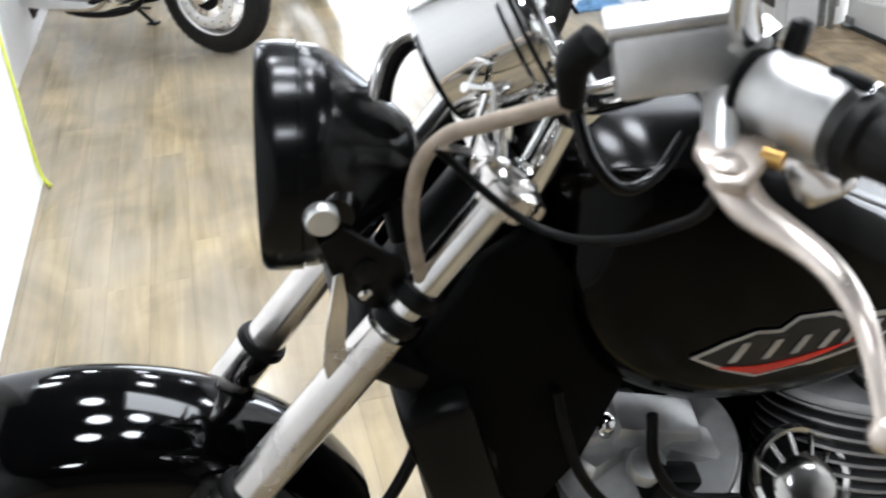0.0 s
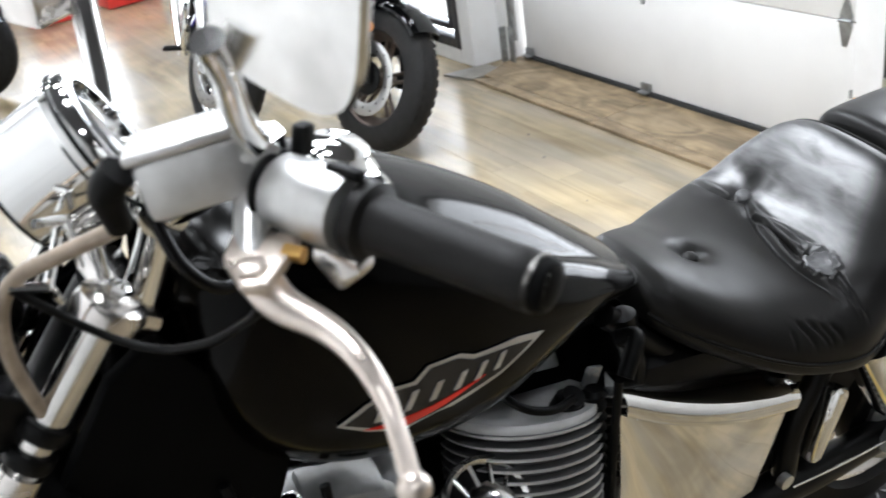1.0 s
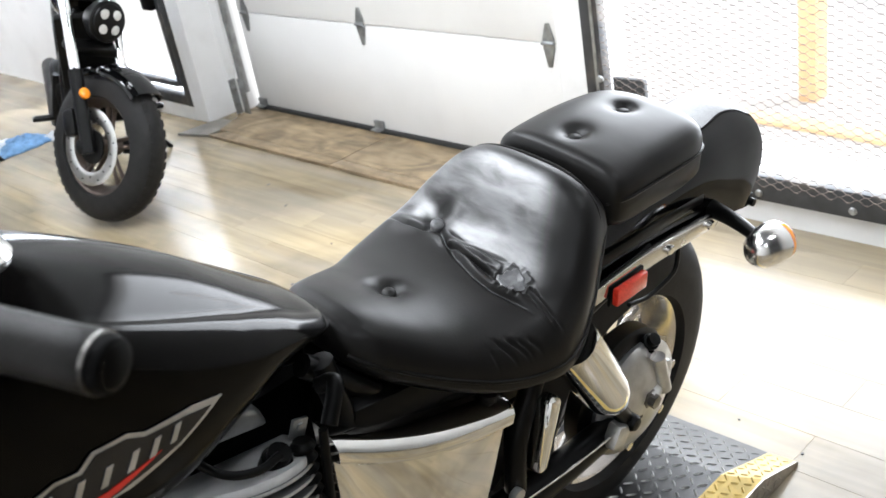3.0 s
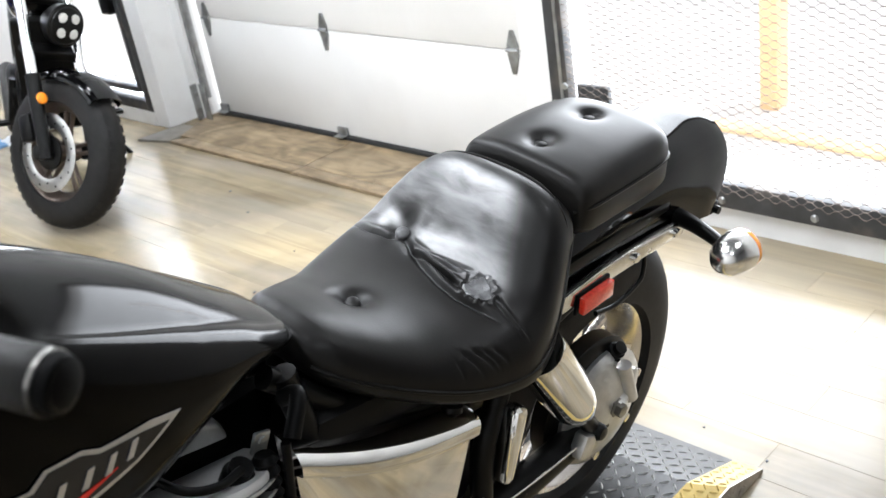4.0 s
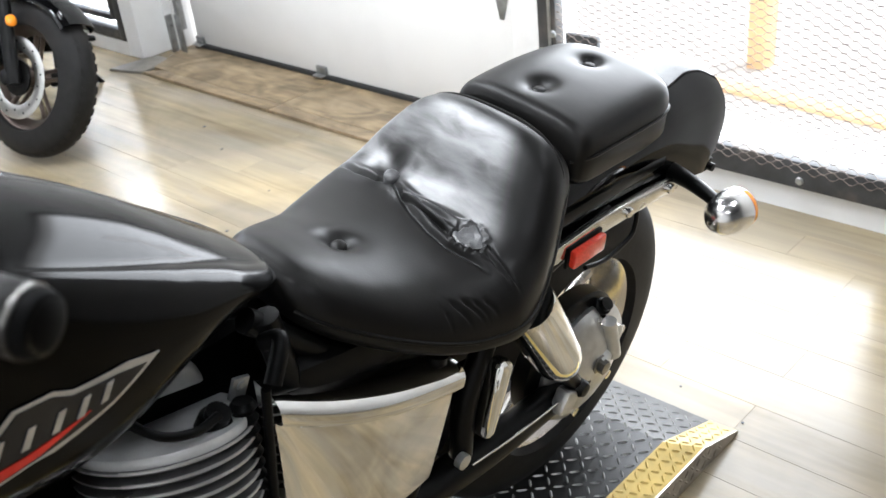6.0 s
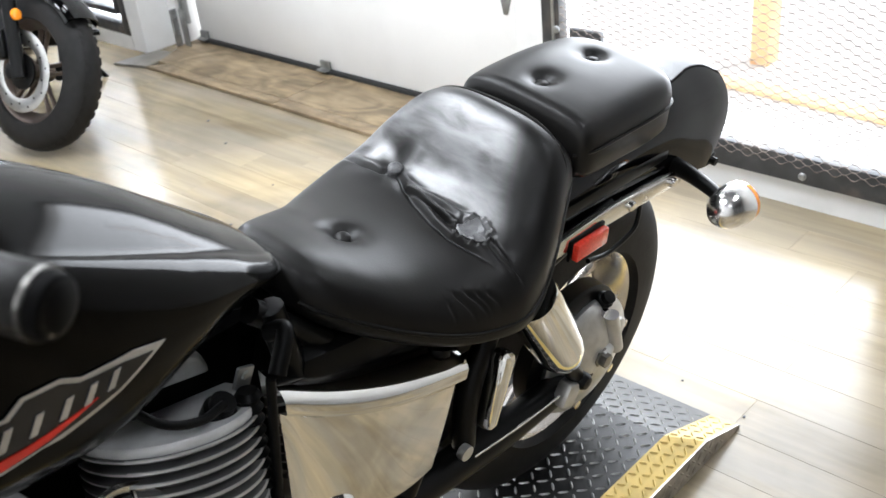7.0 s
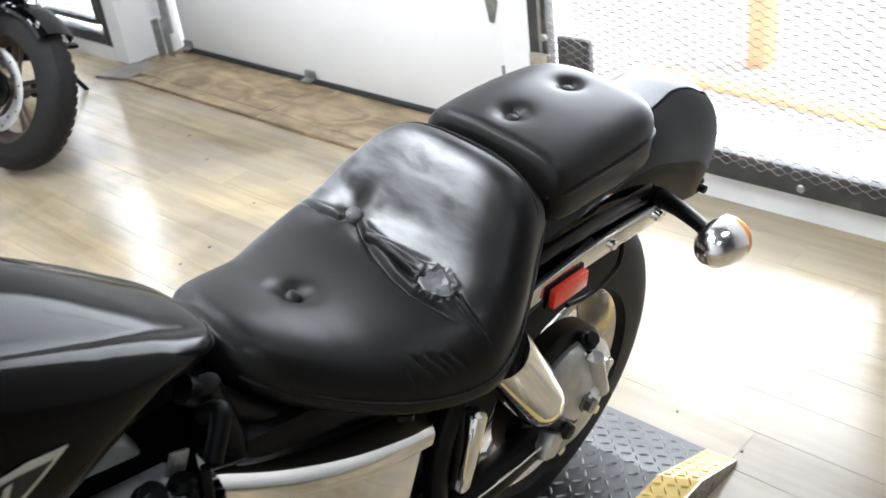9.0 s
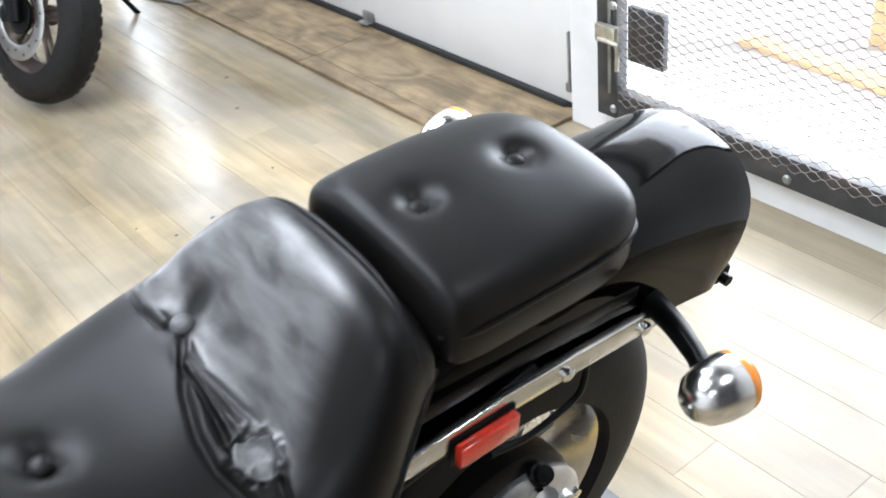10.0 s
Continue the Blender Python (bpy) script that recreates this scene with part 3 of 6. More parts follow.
def strand(p, q, w=0.0011):
    p, q = Vector(p), Vector(q)
    d = (q - p).normalized()
    n = Vector((0, -d.z, d.y)) * w * 0.5
    h = Vector((0.0008, 0, 0.0003))
    v = [bm.verts.new(a + b + c) for a in (p, q) for b, c in ((n, -h), (n, h), (-n, h), (-n, -h))]
    for i in range(4):
        j = (i + 1) % 4
        bm.faces.new((v[i], v[j], v[4 + j], v[4 + i]))
    bm.faces.new(v[:4])
    bm.faces.new(v[4:][::-1])


for j in range(nz):
    z = za + j * sh
    for i in range(ny + 2):
        y0 = ya + i * sw + (sw / 2 if j % 2 else 0)
        if y0 > yb:
            continue
        strand((MX, max(y0 - 0.006, ya), z), (MX, min(y0 + 0.005, yb), z), 0.0027)
        for e in (-1, 1):
            y1 = y0 + e * sw / 2
            if ya - 0.005 <= y1 <= yb + 0.005 and j < nz - 1:
                strand((MX, y0 + e * 0.005, z), (MX, y1 - e * 0.005, z + sh))
mesh = part("mesh", bm, M_MESH, gate, "expanded metal mesh", flat=True)
tagged(mesh, kind="stuff")

# outside
bm = B()
box(bm, (21.7, 2, -0.07), (40, 60, 0.1))
struct("ground", bm, M_CONC, "pale sunlit concrete yard outside")
bm = B()
box(bm, (7.0, 2.0, 2.5), (0.1, 30, 8))
struct("backdrop", bm, glow_mat("bright_daylight", (1.0, 0.99, 0.98), 5.0), "overexposed bright daylight outside")
bm = B()
box(bm, (2.5, 0.775, 0.95), (0.1, 0.075, 1.95), 0.004)
tagged(part("post", bm, M_ORANGE), "orange painted post standing outside the gate", "post")
bm = B()
box(bm, (2.19, 0.35, -0.012), (0.09, 1.6, 0.02), 0.004, (0, 0, -4))
tagged(part("kerb_strip", bm, M_ORANGE), "faded orange painted strip along the yard", "kerb")
# round lamps under the dark ceiling
lights = [(-1.28, -0.22, 10.2), (-0.68, -0.1, 10.2), (-1.18, 0.48, 11.0), (-0.62, 0.62, 11.0), (-1.3, 1.2, 10.2), (-2.0, 2.6, 10.2), (-2.0, 3.9, 17.0), (-1.6, 5.6, 18.7), (-0.5, 2.7, 10.2), (-0.3, 4.4, 17.0), (-0.4, 6.4, 17.0), (0.9, 2.6, 13.6), (0.75, 5.2, 13.6), (0.6, -1.4, 11.0), (-1.5, -2.2, 15.3)]
lamp0 = None
for x, y, power in lights:
    m = pose(x, y, ZC - 0.06)
    if lamp0 is None:
        lamp0 = thing("ceiling_light", "round white ceiling lamp, lit", "ceiling light", m, "round ceiling lamps")
        bm = B()
        lathe(bm, (0, 0, 0), (0, 0, 1), [(-0.02, 0.15), (-0.02, 0.18), (0.03, 0.18), (0.06, 0.12), (0.06, 0.001)], 32)
        part("housing", bm, M_PLASTIC, lamp0)
        bm = B()
        lathe(bm, (0, 0, 0), (0, 0, -1), [(0.018, 0.16), (0.03, 0.15), (0.038, 0.09), (0.04, 0.001)], 32)
        part("diffuser", bm, M_TUBE, lamp0, "glowing diffuser")
    else:
        copy_thing(lamp0, m)
    d = area_light("ceiling_lamp", look((x, y, ZC - 0.12), (x, y, 0)), 0.3, 0.3, power, (0.935, 0.965, 1))
    d.data.shape = "DISK"
# flat panel lamp over the gap between the motorcycles
panel = thing("ceiling_light", "flat white rectangular ceiling panel lamp, lit", "ceiling light", pose(-0.12, 1.42, ZC - 0.03, 0, 0, 90))
bm = B()
for c_, s_ in (((-0.46, 0, 0), (0.02, 1.44, 0.05)), ((0.46, 0, 0), (0.02, 1.44, 0.05)), ((0, -0.71, 0), (0.9, 0.02, 0.05)), ((0, 0.71, 0), (0.9, 0.02, 0.05))):
    box(bm, c_, s_, 0.003)
part("frame", bm, M_WALL, panel, "white panel frame")
bm = B()
box(bm, (0, 0, 0.006), (0.9, 1.4, 0.02), 0.002)
part("diffuser", bm, glow_mat("panel_diffuser", (0.97, 0.99, 1.0), 10.0), panel, "glowing diffuser")
area_light("panel_lamp", look((-0.12, 1.42, ZC - 0.06), (-0.12, 1.42, 0)), 1.38, 0.88, 34, (0.95, 0.975, 1))
# daylight through the openings
area_light("window_daylight", look((-0.575, YF - 0.06, 1.2), (-0.575, 0, 0.9)), 1.8, 1.5, 45, (0.92, 0.96, 1))
area_light("gate_daylight", look((1.75, 0.38, 1.1), (0, 0.38, 0.55)), 1.15, 1.9, 72, (0.92, 0.96, 1))
area_light("glazing_daylight", look((1.6, 3.99, 1.1), (0, 3.99, 0.6)), 0.9, 1.9, 135, (0.85, 0.92, 1))

# platform under the motorcycle
plat = thing("platform", "low dark tread-plate platform with yellow painted edges on the floor", "ramp platform")
PH, PX0, PX1, PX2 = 0.083, -2.1, 0.215, 0.405


def slab(name, outline, material, label=""):
    """outline: (x, y, z) top corners; the slab runs down to the floor."""
    bm = B()
    t = [bm.verts.new(p) for p in outline]
    b = [bm.verts.new((p[0], p[1], 0.0005)) for p in outline]
    bm.faces.new(t)
    n = len(t)
    for i in range(n):
        bm.faces.new((t[i], b[i], b[(i + 1) % n], t[(i + 1) % n]))
    bmesh.ops.recalc_face_normals(bm, faces=bm.faces)
    return part(name, bm, material, plat, label, flat=True)


slab("deck", [(PX0, -0.2, PH), (PX1, -0.2, PH), (PX1, 0.2, PH), (PX0, 0.2, PH)], M_PLATE)
slab("rear_slope", [(PX1, -0.2, PH), (PX2, -0.2, 0.012), (PX2, 0.2, 0.012), (PX1, 0.2, PH)], M_PLATE)
for s in (-1, 1):
    a, b = (-0.2 * 1, -0.26) if s < 0 else (0.2, 0.26)
    slab("edge_strip", [(PX0, a, PH), (PX1, a, PH), (PX1 + 0.06, b, 0.057), (PX0, b, 0.057)], M_PLATE_YEL, "yellow painted edge strip")
    slab("edge_slope", [(PX1, a, PH), (PX2, a, 0.012), (PX2 + 0.01, b, 0.008), (PX1 + 0.06, b, 0.057)], M_PLATE_YEL, "yellow painted sloping corner")
    bm = B()
    y = b + 0.001 * s
    pts = [(PX0, 0.0), (PX2 + 0.01, 0.0), (PX2 + 0.01, 0.008), (PX1 + 0.06, 0.057), (PX0, 0.057)]
    extrude(bm, pts, 0.004 * (1 if s < 0 else -1), (0, y, 0.001), (1, 0, 0), (0, 0, 1))
    part("side_plate", bm, M_PLATE_SIDE, plat, "worn bare steel side")


def studs(name, x0, x1, y0, y1, zf, material, pitch=0.03):
    """Raised lozenges in alternating directions."""
    bm = B()
    nx, nyy = int((x1 - x0) / pitch), int((y1 - y0) / pitch)
    for i in range(nx):
        for j in range(nyy):
            x, y = x0 + (i + 0.5) * pitch, y0 + (j + 0.5) * pitch
            a = radians(45 if (i + j) % 2 else -45)
            u, v = Vector((math.cos(a), math.sin(a), 0)), Vector((-math.sin(a), math.cos(a), 0))
            z = zf(x, y)
            ring_ = []
            for p, q in ((-1, 0), (-0.5, -1), (0.5, -1), (1, 0), (0.5, 1), (-0.5, 1)):
                c = Vector((x, y, 0)) + u * p * pitch * 0.46 + v * q * 0.0028
                ring_.append(bm.verts.new((c.x, c.y, zf(c.x, c.y))))
            t0, t1 = Vector((x, y, 0)) - u * pitch * 0.3, Vector((x, y, 0)) + u * pitch * 0.3
            k0, k1 = bm.verts.new((t0.x, t0.y, zf(t0.x, t0.y) + 0.003)), bm.verts.new((t1.x, t1.y, zf(t1.x, t1.y) + 0.003))
            r = ring_
            for f in ((r[0], r[1], k0), (r[1], r[2], k1, k0), (r[2], r[3], k1), (r[3], r[4], k1), (r[4], r[5], k0, k1), (r[5], r[0], k0)):
                bm.faces.new(f)
    return tagged(part(name, bm, material, plat), kind="stuff")


def deck_z(x, y):
    e = max(abs(y) - 0.2, 0) / 0.06
    xe = PX1 + 0.06 * e
    flat_z = PH - (PH - 0.057) * e
    if x <= xe:
        return flat_z + 0.0003
    return flat_z + (0.01 - flat_z) * (x - xe) / (PX2 - xe) + 0.0003


studs("tread_studs", -1.2, PX2, -0.2, 0.2, deck_z, M_STUD, 0.026)
studs("yellow_studs", -1.2, PX2, -0.258, -0.2, deck_z, M_PLATE_YEL, 0.0193)
bm = B()
for i in range(44):
    for j in range(2):
        x, z = -0.62 + 0.0225 * (i + 0.5), 0.018 + 0.0225 * j
        if z > (0.05 if x < PX1 + 0.06 else 0.05 * (PX2 - x) / (PX2 - PX1 - 0.06)):
            continue
        a = radians(45 if (i + j) % 2 else -45)
        u, v = Vector((math.cos(a), 0, math.sin(a))), Vector((-math.sin(a), 0, math.cos(a)))
        c = Vector((x, -0.2655, z))
        r = [bm.verts.new(c + u * p * 0.0105 + v * q * 0.0028) for p, q in ((-1, 0), (-0.5, -1), (0.5, -1), (1, 0), (0.5, 1), (-0.5, 1))]
        k0, k1 = bm.verts.new(c - u * 0.006 + Vector((0, -0.002, 0))), bm.verts.new(c + u * 0.006 + Vector((0, -0.002, 0)))
        for f in ((r[0], r[1], k0), (r[1], r[2], k1, k0), (r[2], r[3], k1), (r[3], r[4], k1), (r[4], r[5], k0, k1), (r[5], r[0], k0)):
            bm.faces.new(f)
tagged(part("side_studs", bm, M_PLATE_SIDE, plat), kind="stuff")
# wheel stand that holds the front tyre
stand = thing("wheel_stand", "black steel wheel stand holding the front tyre", "wheel stand")
bm = B()
for s in (-1, 1):
    box(bm, (-1.72, -0.07 + s * 0.09, 0.16), (0.3, 0.012, 0.3), 0.004, (11, 0, 0))
box(bm, (-1.72, 0.0, 0.20), (0.34, 0.2, 0.23), 0.01)
part("cradle", bm, M_BLACK, stand)

# a torn seam in the vinyl beside the platform, and crumbs on the floor
bm = B()
seam = [(0.14, -0.264), (0.152, -0.285), (0.157, -0.314), (0.176, -0.335), (0.172, -0.36), (0.18, -0.385), (0.174, -0.41), (0.186, -0.45)]
for k, (p, q) in enumerate(zip(seam, seam[1:])):
    wd = 0.0012 if k < 5 else 0.0008
    extrude(bm, [(p[0] - wd, p[1]), (p[0] + wd, p[1]), (q[0] + wd * 0.8, q[1]), (q[0] - wd * 0.8, q[1])], 0.0012, (0, 0, 0.0006), (1, 0, 0), (0, 1, 0))
tear = part("floor_tear", bm, mat("dark_tear_edge", (0.12, 0.09, 0.06), 0.8, vary=0.4, scale=60))
tagged(tear, "dark ragged tear in the vinyl floor beside the platform", "floor tear")
rngc = random.Random(21)
for k in range(16):
    cx, cy = ((0.487, -0.079), (0.452, -0.256), (0.62, 1.62), (0.24, 1.5))[k] if k < 4 else (rngc.uniform(0.0, 1.2), rngc.uniform(0.4, 2.6))
    r = rngc.uniform(0.0025, 0.006)
    bm = B()
    ln = [(cx + r * (1.6 if k % 3 else 1) * math.cos(a) * rngc.uniform(0.6, 1.1), cy + r * math.sin(a) * rngc.uniform(0.6, 1.1)) for a in [2 * math.pi * q / 7 for q in range(7)]]
    extrude(bm, ln, 0.002, (0, 0, 0.0006), (1, 0, 0), (0, 1, 0))
    tagged(part("crumb", bm, M_GATE), "small dark crumb of dirt on the floor", "crumb", "crumbs on the floor")

# ---- the black cruiser motorcycle ----
BIKE_M = pose(0, 0, 0.11, 11, 0, 0)
bike = thing("motorcycle", "black cruiser motorcycle with chrome trim and torn buttoned leather seat", "motorcycle", BIKE_M)


def fork_pt(z, y=0.0, off=0.0):
    """A point on the fork leg's line, off metres ahead of it."""
    return Vector((-1.249 - (1.114 - z) * 0.818 - off * 0.774, y, z + off * 0.633))


FD = Vector((0.633, 0, 0.774))      # up along the fork

# tank
TANK = [(-1.205, 0.035, 1.07, 0.975), (-1.19, 0.085, 1.1, 0.915), (-1.15, 0.128, 1.12, 0.85), (-1.08, 0.152, 1.125, 0.803), (-1.0, 0.16, 1.112, 0.785), (-0.9, 0.156, 1.068, 0.79),
        (-0.8, 0.134, 1.002, 0.83), (-0.72, 0.106, 0.933, 0.854), (-0.68, 0.09, 0.897, 0.848), (-0.652, 0.074, 0.873, 0.843), (-0.636, 0.056, 0.858, 0.84), (-0.629, 0.034, 0.85, 0.842)]



def tank_crease(x):
    """Where the raised top panel ends: its share of the width and of the upper height."""
    t = min(max((x + 1.12) / 0.16, 0), 1)
    u = min(max((x + 0.95) / 0.17, 0), 1)
    return 0.72 - 0.08 * u, 0.93 - 0.1 * t - 0.18 * u


def tank_rise(x, t):
    """Upper half of the section: height share at width share t."""
    tc, fc = tank_crease(x)
    if t < tc:
        return fc + (1 - fc) * (1 - (t / tc) ** 2.0)
    u = (t - tc) / (1 - tc)
    return fc * (1 - min(u, 1) ** 2.4) ** (1 / 1.7)


def tank_side(x, z):
    """The tank's left surface: y at x, z."""
    w, zt, zb = spline_table(TANK, x)
    zm = zb + (zt - zb) * 0.42
    if z > zm:
        tc, fc = tank_crease(x)
        f = min((z - zm) / (zt - zm) / fc, 1)
        return -w * (tc + (1 - tc) * (1 - f ** 1.7) ** (1 / 2.4))
    d = (zm - z) / (zm - zb)
    return -w * max(1 - min(abs(d), 1) ** 2.4, 0) ** (1 / 2.4)


bm = B()
loops = []
for i in range(71):
    x = -1.205 + (0.576 * i / 70)
    w, zt, zb = spline_table(TANK, x)
    zm = zb + (zt - zb) * 0.42
    tc, fc = tank_crease(x)
    right = [tc * k / 12 for k in range(13)] + [tc + (1 - tc) * math.sin(math.pi / 2 * k / 14) for k in range(1, 15)]
    lp = [(x, w * t, zm + (zt - zm) * tank_rise(x, t)) for t in right]
    for k in range(1, 20):
        a = -math.pi * k / 20
        c, s = math.cos(a), math.sin(a)
        lp.append((x, w * math.copysign(abs(c) ** (2 / 2.4), c), zm - (zm - zb) * abs(s) ** (2 / 2.4)))
    lp += [(x, -w * t, zm + (zt - zm) * tank_rise(x, t)) for t in reversed(right[1:])]
    loops.append(lp)
rings(bm, loops)
bmesh.ops.recalc_face_normals(bm, faces=bm.faces)
tank = part("tank", bm, M_TANK, bike, "gloss black teardrop fuel tank")
bm = B()
lathe(bm, (-1.0, 0.0, 1.1), (0.25, 0, 0.97), [(0, 0.045), (0.012, 0.045), (0.018, 0.04), (0.022, 0.036), (0.03, 0.034), (0.036, 0.026), (0.038, 0.001)], 32)
part("fuel_cap", bm, M_CHROME, tank, "chrome fuel cap")


def decal(name, outline, material, lift, label=""):
    """A thin plate laid on the tank's side, from an outline of (x, z)."""
    b2 = B()
    vs = [b2.verts.new((x, 0, z)) for x, z in outline]
    b2.faces.new(vs)
    bmesh.ops.triangulate(b2, faces=b2.faces)
    bmesh.ops.subdivide_edges(b2, edges=b2.edges[:], cuts=5, use_grid_fill=True)
    for v in b2.verts:
        v.co.y = tank_side(v.co.x, v.co.z) - lift
    ext = bmesh.ops.extrude_face_region(b2, geom=b2.faces[:])
    for g in ext["geom"]:
        if isinstance(g, bmesh.types.BMVert):
            g.co.y += 0.0012
    bmesh.ops.recalc_face_normals(b2, faces=b2.faces)
    return part(name, b2, material, tank, label)


# emblem: a swept plate with bars in place of its lettering
EMA, EMB = Vector((-1.09, 0.927)), Vector((-0.846, 0.926))


def em(a, b):
    """a along the emblem 0..1, b across in metres."""
    p = EMA + (EMB - EMA) * a
    return (p.x, p.y + b)


decal("emblem_rim", [em(0, 0), em(0.12, -0.018), em(0.27, -0.034), em(0.42, -0.028), em(0.5, -0.029), em(0.75, -0.018), em(1.0, 0.0), em(0.85, 0.014), em(0.62, 0.023), em(0.55, 0.033), em(0.4, 0.036), em(0.33, 0.024), em(0.24, 0.027), em(0.12, 0.018)], M_SILVER, 0.003, "silver emblem rim")
decal("emblem_plate", [em(0.03, 0.0), em(0.14, -0.014), em(0.27, -0.029), em(0.45, -0.024), em(0.75, -0.013), em(0.93, 0.0), em(0.8, 0.01), em(0.61, 0.019), em(0.54, 0.029), em(0.41, 0.032), em(0.34, 0.02), em(0.24, 0.023), em(0.13, 0.014)], M_GREY_DECAL, 0.0042, "dark grey emblem field")
decal("emblem_flash", [em(0.1, -0.012), em(0.27, -0.027), em(0.45, -0.02), em(0.66, -0.006), em(0.4, -0.014), em(0.25, -0.015)], M_REDPAINT, 0.0054, "red emblem flash")
for a in (0.14, 0.27, 0.385, 0.5, 0.6, 0.7):
    h = 0.024 - 0.012 * a
    decal("emblem_bar", [em(a, -0.006), em(a + 0.03, -0.006), em(a + 0.075, -0.006 + h), em(a + 0.045, -0.006 + h)], M_SILVER, 0.0058, "silver slanted bar")

# rider's seat
SEAT = [(-0.626, 0.04, 0.812, 0.79), (-0.62, 0.06, 0.826, 0.78), (-0.605, 0.08, 0.826, 0.765), (-0.585, 0.1, 0.825, 0.75), (-0.55, 0.122, 0.812, 0.728), (-0.5, 0.148, 0.79, 0.7), (-0.44, 0.172, 0.77, 0.672), (-0.38, 0.186, 0.76, 0.652),
        (-0.33, 0.193, 0.762, 0.645), (-0.285, 0.185, 0.784, 0.65), (-0.24, 0.168, 0.826, 0.675), (-0.205, 0.15, 0.854, 0.715), (-0.178, 0.136, 0.858, 0.745), (-0.161, 0.128, 0.845, 0.765), (-0.154, 0.12, 0.828, 0.775)]


def gauss(d, s):
    return math.exp(-d * d / (2 * s * s))


BUTTONS = [(-0.304, 0.085, 0.018, 0.008), (-0.481, 0.008, 0.016, 0.017), (-0.329, -0.088, 0.03, 0.006)]


def seg_dist(x, y, pts):
    """Distance to a chain of points, signed by side, and how far along it lies, 0..1."""
    best, n = (1e9, 0, 0), len(pts) - 1
    for k in range(n):
        (ax, ay), (bx, by) = pts[k], pts[k + 1]
        dx, dy = bx - ax, by - ay
        t = min(max(((x - ax) * dx + (y - ay) * dy) / (dx * dx + dy * dy), 0), 1)
        ex, ey = x - ax - t * dx, y - ay - t * dy
        d = math.hypot(ex, ey)
        if d < best[0]:
            best = (d, 1 if dx * ey - dy * ex > 0 else -1, (k + t) / n)
    return best


# (chain, groove depth, groove width, ridge height, ridge offset and side, ridge width)
FOLDS = [([(-0.318, 0.18), (-0.324, 0.135), (-0.32, 0.1), (-0.309, 0.09)], 0.007, 0.002, 0.003, 0.0065, 0.004),
         ([(-0.309, 0.076), (-0.322, 0.045), (-0.317, 0.0), (-0.312, -0.045), (-0.309, -0.066)], 0.006, 0.0018, 0.0035, -0.006, 0.004),
         ([(-0.311, 0.075), (-0.329, 0.042), (-0.332, 0.004), (-0.337, -0.045), (-0.342, -0.066)], 0.0085, 0.0021, 0.004, 0.0065, 0.0038),
         ([(-0.323, 0.04), (-0.325, -0.005), (-0.326, -0.05)], 0.006, 0.0016, 0.002, 0.005, 0.003),
         ([(-0.314, 0.072), (-0.343, 0.01), (-0.358, -0.038), (-0.362, -0.075), (-0.354, -0.118), (-0.35, -0.15)], 0.0055, 0.003, 0.0055, 0.009, 0.0055),
         ([(-0.318, -0.112), (-0.325, -0.135), (-0.329, -0.16), (-0.326, -0.184)], 0.0065, 0.0018, 0.003, -0.006, 0.004),
         ([(-0.33, -0.118), (-0.336, -0.145), (-0.335, -0.178)], 0.0045, 0.0016, 0.002, 0.005, 0.004),
         ([(-0.444, -0.15), (-0.443, -0.168)], 0.0035, 0.0018, 0.0012, 0.006, 0.004),
         ([(-0.43, -0.145), (-0.412, -0.177)], 0.005, 0.0019, 0.0014, 0.006, 0.004),
         ([(-0.414, -0.15), (-0.392, -0.181)], 0.005, 0.0019, 0.0014, 0.006, 0.004),
         ([(-0.4, -0.158), (-0.384, -0.182)], 0.0042, 0.0018, 0.0012, 0.006, 0.004),
         ([(-0.385, -0.164), (-0.369, -0.184)], 0.0035, 0.0018, 0.001, 0.006, 0.004)]


def seat_relief(x, y):
    d = 0.0
    for bx, by, s, h in BUTTONS:
        r = math.hypot(x - bx, y - by)
        d -= h * gauss(r, s) + (0.004 * gauss(r, 0.009) if by > -0.05 else 0)
    # a deep tuck behind the first button, and a roll of padding above it
    d -= 0.009 * gauss(math.hypot((x + 0.279) / 0.016, (y - 0.096) / 0.018), 1.0)
    d += 0.002 * gauss(math.hypot((x + 0.247) / 0.024, (y - 0.085) / 0.06), 1.0)
    for pts, dep, wid, rid, off, rw in FOLDS:
        if not (min(p[0] for p in pts) - 0.03 < x < max(p[0] for p in pts) + 0.03):
            continue
        q, side, t = seg_dist(x, y, pts)
        if q < 0.035:
            fade = min(1, (1 - t) * 4 + 0.05) * min(1, t * 5 + 0.2)
            sd = q * side
            d += (-dep * gauss(q, wid) + rid * gauss(sd - off, rw)) * fade
    # torn rim round a flat patch
    r = math.hypot((x + 0.329) * 1.1, (y + 0.088) * 0.85)
    if r < 0.06:
        ragged = noise.noise(Vector((x * 150, y * 150, 3.0)))
        d += (0.0025 + 0.006 * ragged) * gauss(r - 0.0235, 0.0035)
    # slack leather
    back = 1.0 if x > -0.31 else 0.3
    d += 0.0004 * back * noise.noise(Vector((x * 45, y * 18, 1.0))) * gauss(x + 0.25, 0.04) + 0.0004 * noise.noise(Vector((x * 14, y * 12, 5.0)))
    return d


def crown(x, y=0.0):
    """How square the seat's section is: flat out to the rim on the far side, rounder on the near side and at the nose."""
    t = min(max((x + 0.48) / 0.16, 0), 1)
    t = t * t * (3 - 2 * t)
    if y < 0:
        return 2.3 + 1.5 * t
    u = min(max((x + 0.26) / 0.08, 0), 1)
    return 3.0 + 6.0 * t - 3.0 * u


def pad_crown(x, y=0.0):
    return 6.0


